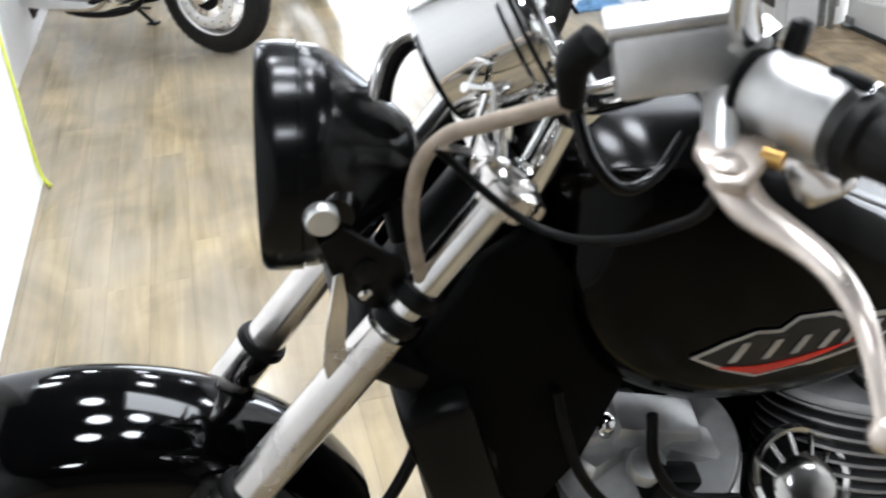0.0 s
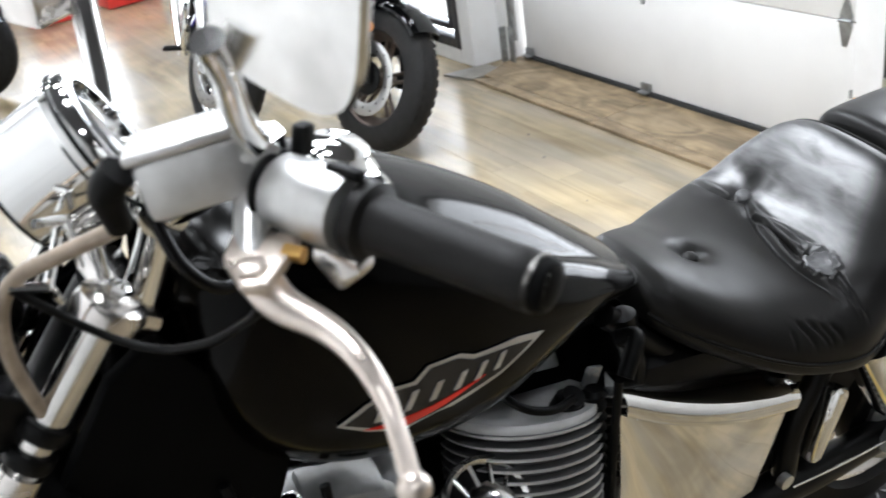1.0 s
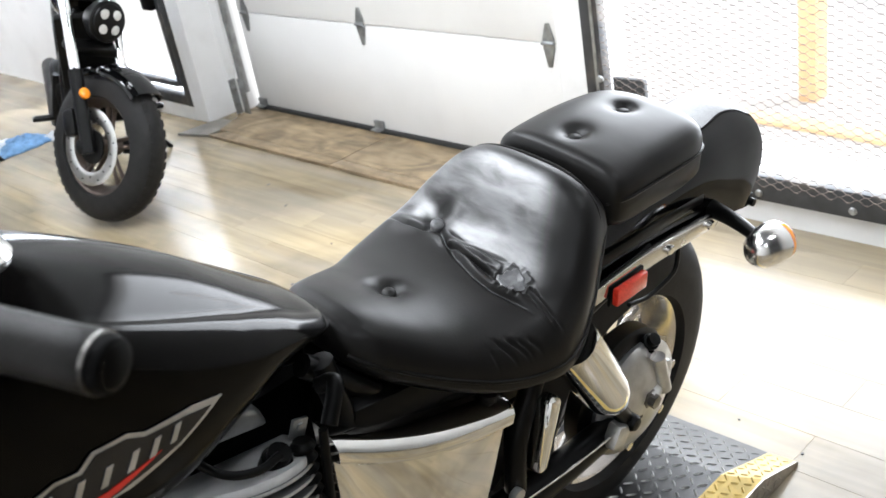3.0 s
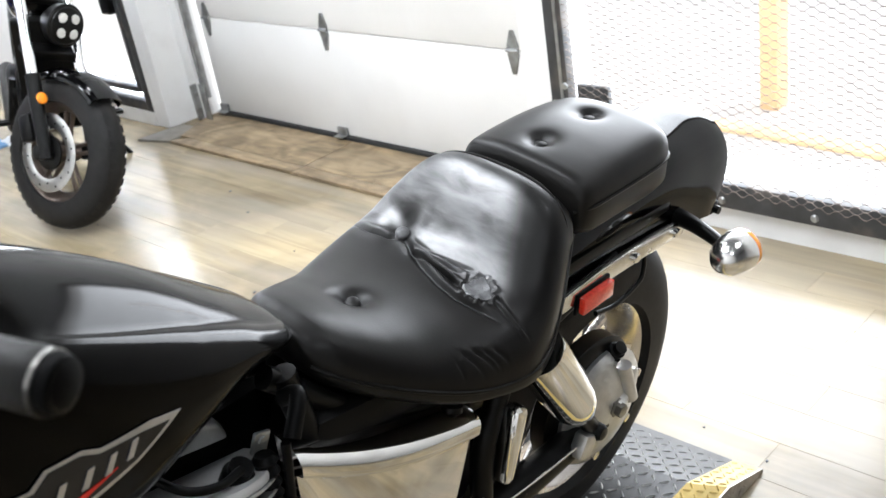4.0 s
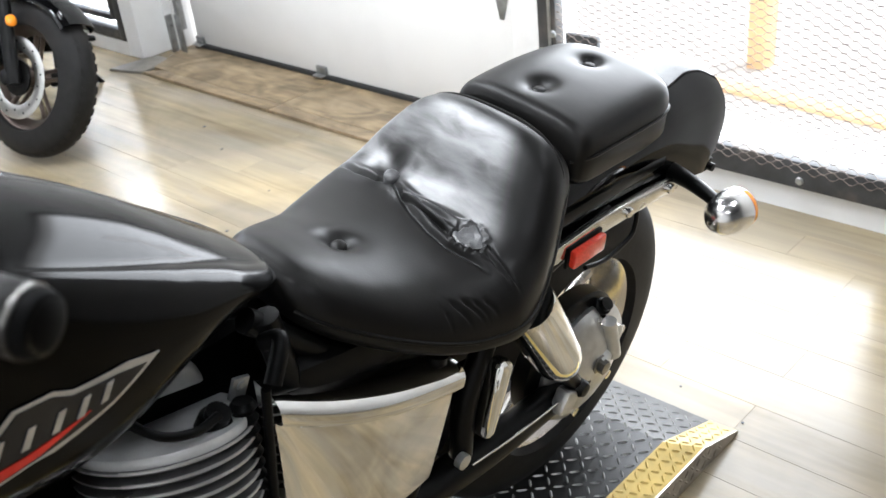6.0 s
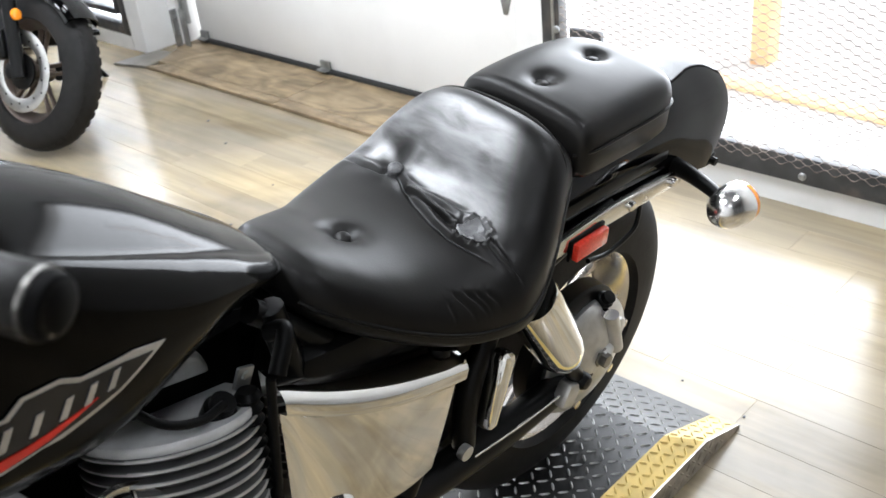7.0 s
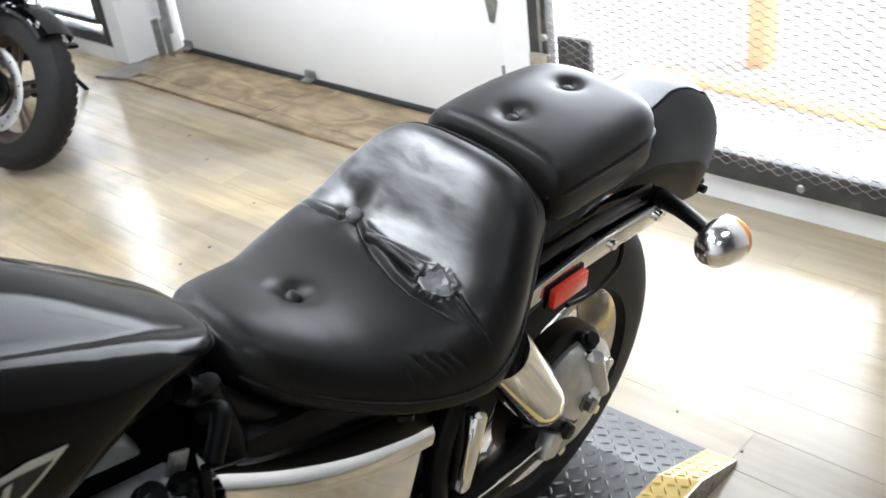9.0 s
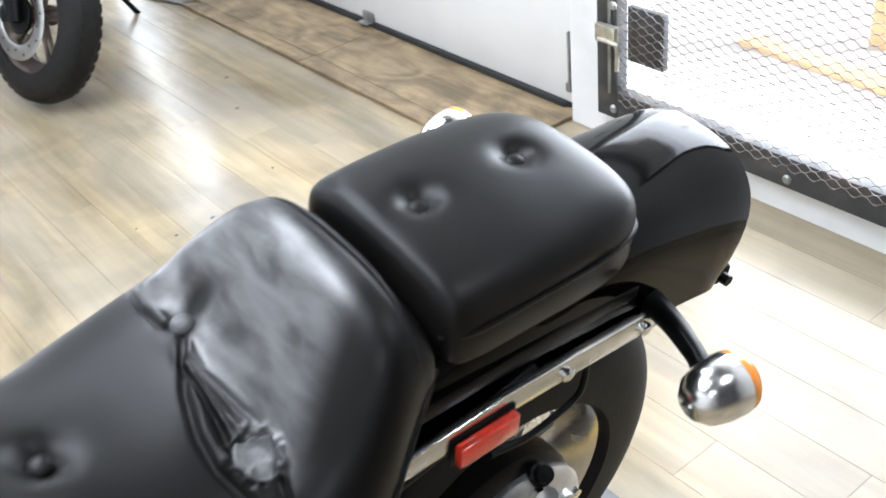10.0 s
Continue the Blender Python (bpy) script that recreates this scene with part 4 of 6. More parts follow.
def seat_loft(bm, tab, x0, x1, nx, ny, relief, power, shift=0.0):
    loops = []
    for i in range(nx + 1):
        x = x0 + (x1 - x0) * i / nx
        w, zt, zb = spline_table(tab, x)
        lp = []
        for j in range(ny + 1):
            a = math.pi * (j / ny) - math.pi / 2
            c, s = math.cos(a), math.sin(a)
            y = w * math.copysign(abs(s) ** 0.78, s)
            z = zb + (zt - zb) * abs(c) ** (2 / power(x, s))
            k = min(abs(c) * 1.6, 1)
            z += relief(x, y + shift) * k
            lp.append((x, y + shift, z))
        # underside
        lp.append((x, shift + w * 0.93, zb - 0.012))
        lp.append((x, shift, zb - 0.012))
        lp.append((x, shift - w * 0.93, zb - 0.012))
        loops.append(lp)
    rings(bm, loops)


bm = B()
seat_loft(bm, SEAT, -0.626, -0.154, 400, 330, seat_relief, crown)
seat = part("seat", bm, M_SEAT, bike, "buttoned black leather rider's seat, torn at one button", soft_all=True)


def seat_top(x, y, tab=None, relief=seat_relief, power=crown, shift=0.0):
    w, zt, zb = spline_table(tab or SEAT, x)
    s = min(abs(y - shift) / w, 0.999) ** (1 / 0.78)
    c = math.sqrt(1 - s * s)
    return zb + (zt - zb) * c ** (2 / power(x, y - shift)) + relief(x, y)


def seat_welt(tab, xs, dz, r, name, parent, shift=0.0):
    bm = B()
    left, right = [], []
    for x in xs:
        w, zt, zb = spline_table(tab, x)
        z = zb + (zt - zb) * dz
        y = w * 1.004
        left.append((x, shift - y, z))
        right.append((x, shift + y, z))
    sweep(bm, left, r, 6, 4)
    sweep(bm, right, r, 6, 4)
    part(name, bm, M_LEATHER, parent)


seat_welt(SEAT, [-0.618, -0.6, -0.55, -0.5, -0.44, -0.38, -0.32, -0.27, -0.225, -0.185, -0.156], 0.16, 0.003, "welt", seat)
bm = B()
w, zt, zb = spline_table(SEAT, -0.169)
pts = []
for k in range(25):
    a = math.pi * k / 24 * 0.9 - math.pi * 0.45
    c_, s_ = math.cos(a), math.sin(a)
    pts.append((-0.167 - 0.016 * s_ * s_, (w + 0.001) * math.copysign(abs(s_) ** 0.78, s_), zb + (zt - zb + 0.001) * c_ ** (2 / crown(-0.17, s_))))
sweep(bm, pts, 0.0032, 8, 3)
part("piping", bm, M_LEATHER, seat, "black piping round the back edge")
# the first button's pale cover paints in the lamp light on its dome
for (bx, by, s, h), cover in zip(BUTTONS[:2], (M_LEATHER_WORN_LIT, M_LEATHER)):
    z = seat_top(bx, by)
    bm = B()
    lathe(bm, (bx, by, z + 0.003), (-0.15, -0.2, 1), [(-0.004, 0.0115), (0.006, 0.0118), (0.0085, 0.0105), (0.0105, 0.0065), (0.011, 0.001)], 24)
    part("button", bm, cover, seat, "leather-covered button")
bm = B()
tz = seat_top(-0.329, -0.088)
lp = []
for k in range(26):
    a = 2 * math.pi * k / 26
    r = 0.019 * (1 + 0.1 * math.sin(3 * a + 1) + 0.07 * math.sin(7 * a))
    x, y = -0.329 + r * math.cos(a) * 0.95, -0.088 + r * math.sin(a) * 1.15
    lp.append((x, y))
outer = [(x, y, seat_top(x, y) + 0.0006) for x, y in lp]
inner = [(-0.329 + (x + 0.329) * 0.85, -0.088 + (y + 0.088) * 0.85, seat_top(x, y) + 0.0022) for x, y in lp]
mid = [(-0.329 + (x + 0.329) * 0.4, -0.088 + (y + 0.088) * 0.4, tz + 0.003) for x, y in lp]
rings(bm, [outer, inner, mid], cap=True)
bmesh.ops.recalc_face_normals(bm, faces=bm.faces)
part("torn_patch", bm, M_LEATHER_WORN_LIT, seat, "frayed grey patch where the button is torn off")

# pillion pad
PIL = [(-0.146, 0.1, 0.832, 0.79), (-0.142, 0.112, 0.85, 0.785), (-0.133, 0.12, 0.862, 0.782), (-0.11, 0.124, 0.866, 0.778), (-0.04, 0.125, 0.867, 0.775), (0.02, 0.124, 0.865, 0.77), (0.07, 0.12, 0.861, 0.766), (0.1, 0.112, 0.856, 0.764), (0.122, 0.1, 0.847, 0.764), (0.136, 0.086, 0.835, 0.765), (0.144, 0.07, 0.818, 0.768)]
PAD_Y = -0.01


def pil_relief(x, y):
    d = 0.0
    for bx, by in ((-0.079, 0.0), (0.048, 0.0)):
        r = math.hypot(x - bx, y - by)
        d -= 0.006 * gauss(r, 0.017) + 0.009 * gauss(r, 0.0105)
    d += 0.0004 * noise.noise(Vector((x * 14, y * 14, 9.0)))
    return d


bm = B()
seat_loft(bm, PIL, -0.146, 0.144, 150, 130, pil_relief, pad_crown, PAD_Y)
pil = part("pillion_pad", bm, M_LEATHER, bike, "buttoned black leather pillion pad", soft_all=True)
seat_welt(PIL, [-0.145, -0.12, -0.06, 0.0, 0.06, 0.1, 0.125, 0.143], 0.42, 0.0028, "welt", pil, PAD_Y)
for bx, by in ((-0.079, 0.0), (0.048, 0.0)):
    bm = B()
    lathe(bm, (bx, by, seat_top(bx, by, PIL, pil_relief, pad_crown, PAD_Y) - 0.001), (0, 0, 1), [(-0.003, 0.0125), (0.003, 0.0125), (0.006, 0.0105), (0.0075, 0.006), (0.008, 0.001)], 24)
    part("button", bm, M_LEATHER, pil, "leather-covered button")

# rear fender, a ducktail
FEN = [(-0.18, 0.1, 0.745, 0.6), (-0.05, 0.102, 0.76, 0.605), (0.1, 0.104, 0.776, 0.61), (0.2, 0.106, 0.778, 0.608), (0.26, 0.107, 0.778, 0.602), (0.31, 0.108, 0.777, 0.596), (0.345, 0.107, 0.772, 0.59), (0.368, 0.105, 0.764, 0.586)]


def tail_lean(x, z):
    """The tail's cut edge leans forward below and above its shoulder."""
    t = min(max((x - 0.1) / 0.268, 0), 1) ** 2
    return -t * 3.4 * (z - 0.715) ** 2


bm = B()
loops = []
for i in range(49):
    x = -0.18 + 0.548 * i / 48
    w, zt, zb = spline_table(FEN, x)
    flat = 1 - min(max((x - 0.16) / 0.18, 0), 1)
    flat *= flat * (3 - 2 * flat)
    power = 0.68 - 0.3 * flat
    lp = []
    for j in range(33):
        a = math.pi * (j / 32) - math.pi / 2
        c, s = math.cos(a), math.sin(a)
        z = zb + (zt - zb - 0.06 * flat * w * s * abs(c)) * abs(c) ** power
        lp.append((x + tail_lean(x, z), (w + 0.004) * math.copysign(abs(s) ** 0.78, s), z))
    for j in range(32, -1, -1):
        a = math.pi * (j / 32) - math.pi / 2
        c, s = math.cos(a), math.sin(a)
        z = zb + (zt - zb - 0.004 - 0.06 * flat * w * s * abs(c)) * abs(c) ** power
        lp.append((x + tail_lean(x, z), w * math.copysign(abs(s) ** 0.78, s), z))
    loops.append(lp)
rings(bm, loops)
bmesh.ops.recalc_face_normals(bm, faces=bm.faces)
fender = part("rear_fender", bm, M_PAINT, bike, "gloss black ducktail rear fender")
bm = B()
box(bm, (0.35, -0.085, 0.58), (0.03, 0.03, 0.025), 0.006)
rod(bm, (0.345, -0.1, 0.582), (0.345, -0.112, 0.582), 0.008, seg=8)
part("tail_bracket", bm, M_PLASTIC, fender, "small black tail lamp bracket")
# fender struts
for s in (-1, 1):
    bm = B()
    y = s * 0.112
    pts = [(-0.2, 0.665), (-0.2, 0.635), (-0.06, 0.634), (0.05, 0.625), (0.19, 0.612), (0.2, 0.628), (0.185, 0.645), (0.05, 0.658), (-0.06, 0.668)]
    extrude(bm, pts, 0.012 * (1 if s < 0 else -1), (0, y, 0), (1, 0, 0), (0, 0, 1), 0.003)
    strut = part("fender_strut", bm, M_CHROME_DULL, bike, "chrome fender strut")
    for x, z in ((0.158, 0.63), (0.03, 0.643)):
        bm = B()
        lathe(bm, (x, y + s * 0.012, z), (0, s, 0), [(0, 0.009), (0.006, 0.009), (0.008, 0.007), (0.0085, 0.001)], 12)
        part("bolt", bm, M_CHROME, strut, "chrome bolt")
    bm = B()
    box(bm, (-0.05, s * 0.1, 0.69), (0.42, 0.018, 0.025), 0.006, (0, 3, 0))
    part("fender_rail", bm, M_BLACK, bike, "black inner fender rail")
# side reflector
bm = B()
extrude(bm, [(-0.132, 0.652), (-0.132, 0.62), (-0.05, 0.616), (-0.05, 0.648)], 0.012, (0, -0.128, 0), (1, 0, 0), (0, 0, 1), 0.003)
rf = part("side_reflector", bm, M_RED, bike, "red side reflector")
bm = B()
extrude(bm, [(-0.136, 0.656), (-0.136, 0.616), (-0.046, 0.612), (-0.046, 0.652)], 0.006, (0, -0.122, 0), (1, 0, 0), (0, 0, 1), 0.002)
part("backing", bm, M_PLASTIC, rf, "black reflector backing")
bm = B()
sweep(bm, [(0.07, -0.118, 0.64), (0.068, -0.122, 0.6), (0.05, -0.125, 0.58), (-0.02, -0.128, 0.575), (-0.08, -0.128, 0.59)], 0.0042)
part("grab_loop", bm, M_BLACK, bike, "thin black steel loop")
# turn signals
for s in (-1, 1):
    bm = B()
    bx, by, bz = (0.13, 0.248, 0.653) if s < 0 else (0.21, 0.3, 0.628)
    sweep(bm, [(0.185, s * 0.105, 0.645), (bx + 0.045, s * 0.15, bz - 0.005), (bx + 0.025, s * (by - 0.048), bz - 0.001), (bx + 0.01, s * (by - 0.023), bz)], [0.017, 0.014, 0.012, 0.012])
    arm = part("signal_arm", bm, M_BLACK, bike, "black turn signal stalk")
    bm = B()
    lathe(bm, (bx, s * by, bz), (1, s * 0.12, 0), [(-0.04, 0.001), (-0.039, 0.01), (-0.034, 0.02), (-0.022, 0.03), (0.0, 0.036), (0.02, 0.037), (0.024, 0.036)], 32)
    part("signal_cup", bm, M_CUP, arm, "chrome bullet turn signal housing")
    bm = B()
    lathe(bm, (bx, s * by, bz), (1, s * 0.12, 0), [(0.0245, 0.036), (0.032, 0.0355), (0.04, 0.03), (0.044, 0.018), (0.045, 0.001)], 32)
    part("signal_lens", bm, M_AMBER, arm, "amber turn signal lens")


def tyre(bm, c, R, w, rim, seg=72):
    """A tyre's ring with a rounded section; axis y."""
    prof = []
    for k in range(21):
        a = math.pi * k / 20
        prof.append((-w / 2 * math.cos(a) * (1 - 0.1 * math.sin(a)), rim + (R - rim) * math.sin(a) ** 0.62))
    prof += [(w * 0.42, rim - 0.006), (-w * 0.42, rim - 0.006)]
    c = Vector(c)
    rows = []
    for i in range(seg):
        a = 2 * math.pi * i / seg
        rows.append([bm.verts.new(c + Vector((math.cos(a) * r, y, math.sin(a) * r))) for y, r in prof])
    n = len(prof)
    for i in range(seg):
        for j in range(n):
            bm.faces.new((rows[i][j], rows[(i + 1) % seg][j], rows[(i + 1) % seg][(j + 1) % n], rows[i][(j + 1) % n]))
    bmesh.ops.recalc_face_normals(bm, faces=bm.faces)


def grooves(bm, c, R, w, n=44):
    """Tread blocks, proud of the crown."""
    c = Vector(c)
    for i in range(n):
        for s in (-1, 1):
            a0 = 2 * math.pi * (i + (0.5 if s > 0 else 0)) / n
            q = []
            for da, y in ((0, 0.06), (0.095, 0.06), (0.06, 0.31), (-0.035, 0.31)):
                yy = s * y * w
                r = R + 0.001 - (R * 0.09) * (y / 0.5) ** 2.4
                q.append((c + Vector((math.cos(a0 + da) * r, yy, math.sin(a0 + da) * r)), c + Vector((math.cos(a0 + da) * (r + 0.0015), yy, math.sin(a0 + da) * (r + 0.0015)))))
            lo, hi = [bm.verts.new(p[0]) for p in q], [bm.verts.new(p[1]) for p in q]
            bm.faces.new(hi)
            for k in range(4):
                bm.faces.new((lo[k], lo[(k + 1) % 4], hi[(k + 1) % 4], hi[k]))
    bmesh.ops.recalc_face_normals(bm, faces=bm.faces)


def wheel(parent, c, R, w, rim, rim_mat, spokes=5, spoke_w=0.03, wire=0, tread=True, label="wheel"):
    c = Vector(c)
    bm = B()
    tyre(bm, c, R, w, rim)
    wh = part("tyre", bm, M_RUBBER, parent, "black rubber tyre")
    if tread:
        bm = B()
        grooves(bm, c, R - 0.004, w)
        tagged(part("tread", bm, M_RUBBER, wh, flat=True), kind="stuff")
    bm = B()
    lathe(bm, c - Vector((0, w * 0.4, 0)), (0, 1, 0), [(0, rim - 0.004), (0, rim + 0.004), (w * 0.05, rim + 0.005), (w * 0.12, rim - 0.014), (w * 0.4, rim - 0.03), (w * 0.68, rim - 0.014), (w * 0.75, rim + 0.005), (w * 0.8, rim + 0.004), (w * 0.8, rim - 0.004), (w * 0.74, rim - 0.02), (w * 0.4, rim - 0.042), (w * 0.06, rim - 0.02), (0, rim - 0.004)], 64, cap=False)
    part("rim", bm, rim_mat, wh, "wheel rim")
    bm = B()
    lathe(bm, c - Vector((0, w * 0.36, 0)), (0, 1, 0), [(0, 0.02), (0, 0.034), (w * 0.1, 0.036), (w * 0.3, 0.028), (w * 0.45, 0.028), (w * 0.62, 0.036), (w * 0.72, 0.034), (w * 0.72, 0.02)], 24)
    part("hub", bm, rim_mat, wh)
    if wire:
        for k in range(wire):
            a = 2 * math.pi * k / wire
            b = a + (0.45 if k % 2 else -0.45)
            s = -1 if (k // 2) % 2 else 1
            bm = B()
            rod(bm, c + Vector((math.cos(b) * 0.034, s * w * 0.26, math.sin(b) * 0.034)), c + Vector((math.cos(a) * (rim - 0.03), s * w * 0.04, math.sin(a) * (rim - 0.03))), 0.0022, seg=5)
            part("spoke", bm, M_CHROME, wh)
    else:
        for k in range(spokes):
            a = 2 * math.pi * (k + 0.2) / spokes
            u, v = Vector((math.cos(a), 0, math.sin(a))), Vector((-math.sin(a), 0, math.cos(a)))
            bm = B()
            for e in (-1, 1):
                p0, p1 = c + u * 0.03 + v * e * spoke_w * 0.5, c + u * (rim - 0.03) + v * e * spoke_w * 0.75
                sweep(bm, [p0, (p0 + p1) / 2, p1], [0.011, 0.008, 0.011], 8, 3)
            part("spoke", bm, rim_mat, wh)
    return wh


rearw = wheel(bike, (0.004, 0, 0.305), 0.334, 0.158, 0.205, M_ALU_BRIGHT, 5, 0.05, tread=False)
# final drive on the left
bm = B()
lathe(bm, (0.0, -0.07, 0.315), (0, -1, 0), [(0, 0.1), (0.02, 0.118), (0.034, 0.12), (0.042, 0.114), (0.046, 0.1), (0.056, 0.085), (0.066, 0.05), (0.07, 0.03), (0.07, 0.001)], 48)
fd = part("final_drive", bm, M_ALU, bike, "cast aluminium shaft drive housing")
for a in range(6):
    an = math.pi * 2 * a / 6 + 0.3
    bm = B()
    lathe(bm, (0.1 * math.cos(an), -0.115, 0.315 + 0.1 * math.sin(an)), (0, -1, 0), [(0, 0.01), (0.008, 0.01), (0.009, 0.001)], 6)
    part("bolt", bm, M_ALU_BRIGHT, fd)
bm = B()
lathe(bm, (0.032, -0.1, 0.42), (0, -0.6, 0.8), [(0, 0.016), (0.018, 0.016), (0.02, 0.012), (0.03, 0.012), (0.031, 0.001)], 16)
part("filler_plug", bm, M_BLACK, fd, "black filler plug")
bm = B()
for x0, z0, x1, z1 in ((0.03, 0.41, 0.045, 0.33), (0.045, 0.34, 0.0, 0.335)):
    rod(bm, (x0, -0.128, z0), (x1, -0.138, z1), 0.014, 0.016)
lathe(bm, (0.062, -0.1, 0.36), (0, -1, 0), [(0, 0.02), (0.03, 0.02), (0.034, 0.014), (0.034, 0.001)], 20)
part("rib", bm, M_ALU, fd)
bm = B()
lathe(bm, (0.0, -0.13, 0.335), (0, -1, 0), [(0, 0.019), (0.012, 0.019), (0.014, 0.014), (0.026, 0.014), (0.027, 0.001)], 6)
part("axle_nut", bm, mat("weathered_nut_steel", (0.25, 0.24, 0.22), 0.4, 0.9, vary=0.25, scale=60), fd, "weathered axle nut")
# brake cover, dark, over the housing
bm = B()
lathe(bm, (-0.02, -0.06, 0.335), (0, -1, 0), [(0, 0.13), (0.03, 0.13), (0.036, 0.122), (0.036, 0.08)], 48)
part("drive_shroud", bm, M_BLACK, bike, "black shroud behind the drive housing")
# shock absorbers
for s in (-1, 1):
    a, b = Vector((-0.275, s * 0.155, 0.65)), Vector((-0.085, s * 0.145, 0.35))
    d = (b - a).normalized()
    bm = B()
    lathe(bm, a, d, [(0, 0.03), (0.0, 0.042), (0.012, 0.044), (0.19, 0.0435), (0.215, 0.042), (0.232, 0.038), (0.236, 0.032), (0.255, 0.031), (0.262, 0.026), (0.263, 0.001)], 32)
    sh = part("shock_absorber", bm, M_CHROME, bike, "chrome-covered rear shock absorber")
    bm = B()
    rod(bm, a + d * 0.26, b + d * 0.02, 0.016)
    lathe(bm, b + Vector((0, s * 0.02, 0)), (0, s, 0), [(-0.03, 0.016), (0, 0.016), (0.006, 0.012), (0.008, 0.001)], 16)
    part("lower_mount", bm, M_BLACK, sh, "black lower mount")
# swingarm
for s in (-1, 1):
    bm = B()
    sweep(bm, [(-0.62, s * 0.12, 0.38), (-0.3, s * 0.125, 0.335), (-0.02, s * 0.115, 0.305)], [0.03, 0.03, 0.026], 12)
    part("swingarm", bm, M_BLACK, bike, "black swingarm leg")
bm = B()
sweep(bm, [(-0.36, -0.152, 0.372), (-0.25, -0.155, 0.36), (-0.14, -0.152, 0.346)], 0.0025)
part("chrome_line", bm, M_CHROME_DULL, bike, "thin chrome brake rod")
bm = B()
box(bm, (-0.115, -0.15, 0.335), (0.04, 0.03, 0.05), 0.008, (0, 25, 0))
part("mount_block", bm, M_ALU, bike, "small aluminium bracket")
bm = B()
box(bm, (-0.33, -0.155, 0.5), (0.03, 0.035, 0.14), 0.012, (0, 12, 0))
part("strut_cover", bm, M_CHROME, bike, "short chrome strut cover")
bm = B()
sweep(bm, [(-0.305, -0.12, 0.6), (-0.36, -0.13, 0.5), (-0.375, -0.14, 0.4)], 0.018)
sweep(bm, [(-0.42, -0.12, 0.62), (-0.46, -0.14, 0.5), (-0.5, -0.14, 0.4)], 0.016)
part("frame_stay", bm, M_BLACK, bike, "black frame stay")
bm = B()
lathe(bm, (-0.39, -0.15, 0.41), (0, -1, 0), [(0, 0.013), (0.012, 0.013), (0.014, 0.001)], 12)
part("bolt", bm, M_ALU, bike)
bm = B()
lathe(bm, (-0.4, -0.13, 0.575), (0, -1, 0), [(0, 0.014), (0.014, 0.014), (0.016, 0.001)], 6)
part("bolt", bm, M_ALU, bike)

# frame, black body masses under tank and seat
bm = B()
for s in (-1, 1):
    sweep(bm, [fork_pt(1.06, s * 0.03, -0.06), (-1.26, s * 0.075, 0.8), (-1.28, s * 0.12, 0.55), (-1.2, s * 0.13, 0.3), (-0.9, s * 0.13, 0.22), (-0.6, s * 0.13, 0.3), (-0.62, s * 0.1, 0.55), (-0.66, s * 0.06, 0.8)], 0.018, 12)
    sweep(bm, [(-0.68, s * 0.05, 0.80), (-0.5, s * 0.085, 0.64), (-0.25, s * 0.1, 0.61), (0.0, s * 0.1, 0.65)], 0.016, 12)
sweep(bm, [fork_pt(1.05, 0, -0.06), (-1.0, 0, 0.9), (-0.66, 0, 0.8)], 0.03, 12)
rod(bm, fork_pt(0.93, 0, -0.05), fork_pt(1.09, 0, -0.05), 0.036)
part("frame", bm, M_BLACK, bike, "black tubular steel frame")
bm = B()
box(bm, (-0.45, 0, 0.62), (0.42, 0.2, 0.13), 0.02, (0, 12, 0))
box(bm, (-0.5, 0, 0.5), (0.3, 0.22, 0.26), 0.03)
part("airbox", bm, M_BLACK, bike, "black airbox and battery housing")
bm = B()
box(bm, (-1.275, 0, 0.68), (0.07, 0.25, 0.42), 0.012, (0, -12, 0))
rad = part("radiator", bm, M_BLACK, bike, "black radiator with side shrouds")
for s in (-1, 1):
    bm = B()
    extrude(bm, [(-1.335, 0.93), (-1.33, 0.8), (-1.3, 0.68), (-1.26, 0.6), (-1.16, 0.74), (-1.12, 0.85), (-1.17, 0.98), (-1.22, 1.06), (-1.27, 1.03)], 0.02, (0, s * 0.085 + 0.01, 0), (1, 0, 0), (0, 0, 1), 0.006)
    part("neck_cover", bm, M_DULL, bike, "black plastic steering head cover")

# side cover, chrome
bm = B()
tl, tr, bl, br = Vector((-0.69, -0.1, 0.722)), Vector((-0.395, -0.14, 0.602)), Vector((-0.705, -0.14, 0.53)), Vector((-0.475, -0.165, 0.452))
rowsn = 40
loops = []
for i in range(25):
    u = i / 24
    top = tl.lerp(tr, u) + Vector((0, -0.012 * math.sin(math.pi * u), -0.018 * math.sin(math.pi * u) * (1 - u)))
    bot = bl.lerp(br, u) + Vector((0, -0.02 * math.sin(math.pi * u), -0.012 * math.sin(math.pi * u)))
    lp = []
    for j in range(rowsn + 1):
        v = j / rowsn
        p = top.lerp(bot, v)
        bulge = 0.005 * math.sin(math.pi * v) ** 0.7 * (0.4 + 0.6 * math.sin(math.pi * u) ** 0.5)
        lip = 0.016 * min(1, v / 0.07) ** 0.5 if v < 0.17 else (0.016 * max(0, 1 - (v - 0.17) / 0.03))
        p = p + Vector((0, -bulge - lip, 0))
        lp.append(p)
    lp += [bot + Vector((0, 0.02, 0)), top + Vector((0, 0.03, 0.004))]
    loops.append(lp)
rings(bm, loops)
bmesh.ops.recalc_face_normals(bm, faces=bm.faces)
part("side_cover", bm, mat("scuffed_chrome", (0.8, 0.79, 0.77), 0.05, 1.0, vary=0.06, scale=12, rvary=0.02, dirt=(0.55, 0.51, 0.45), dscale=9, damount=0.3), bike, "chrome side cover, slightly scratched")

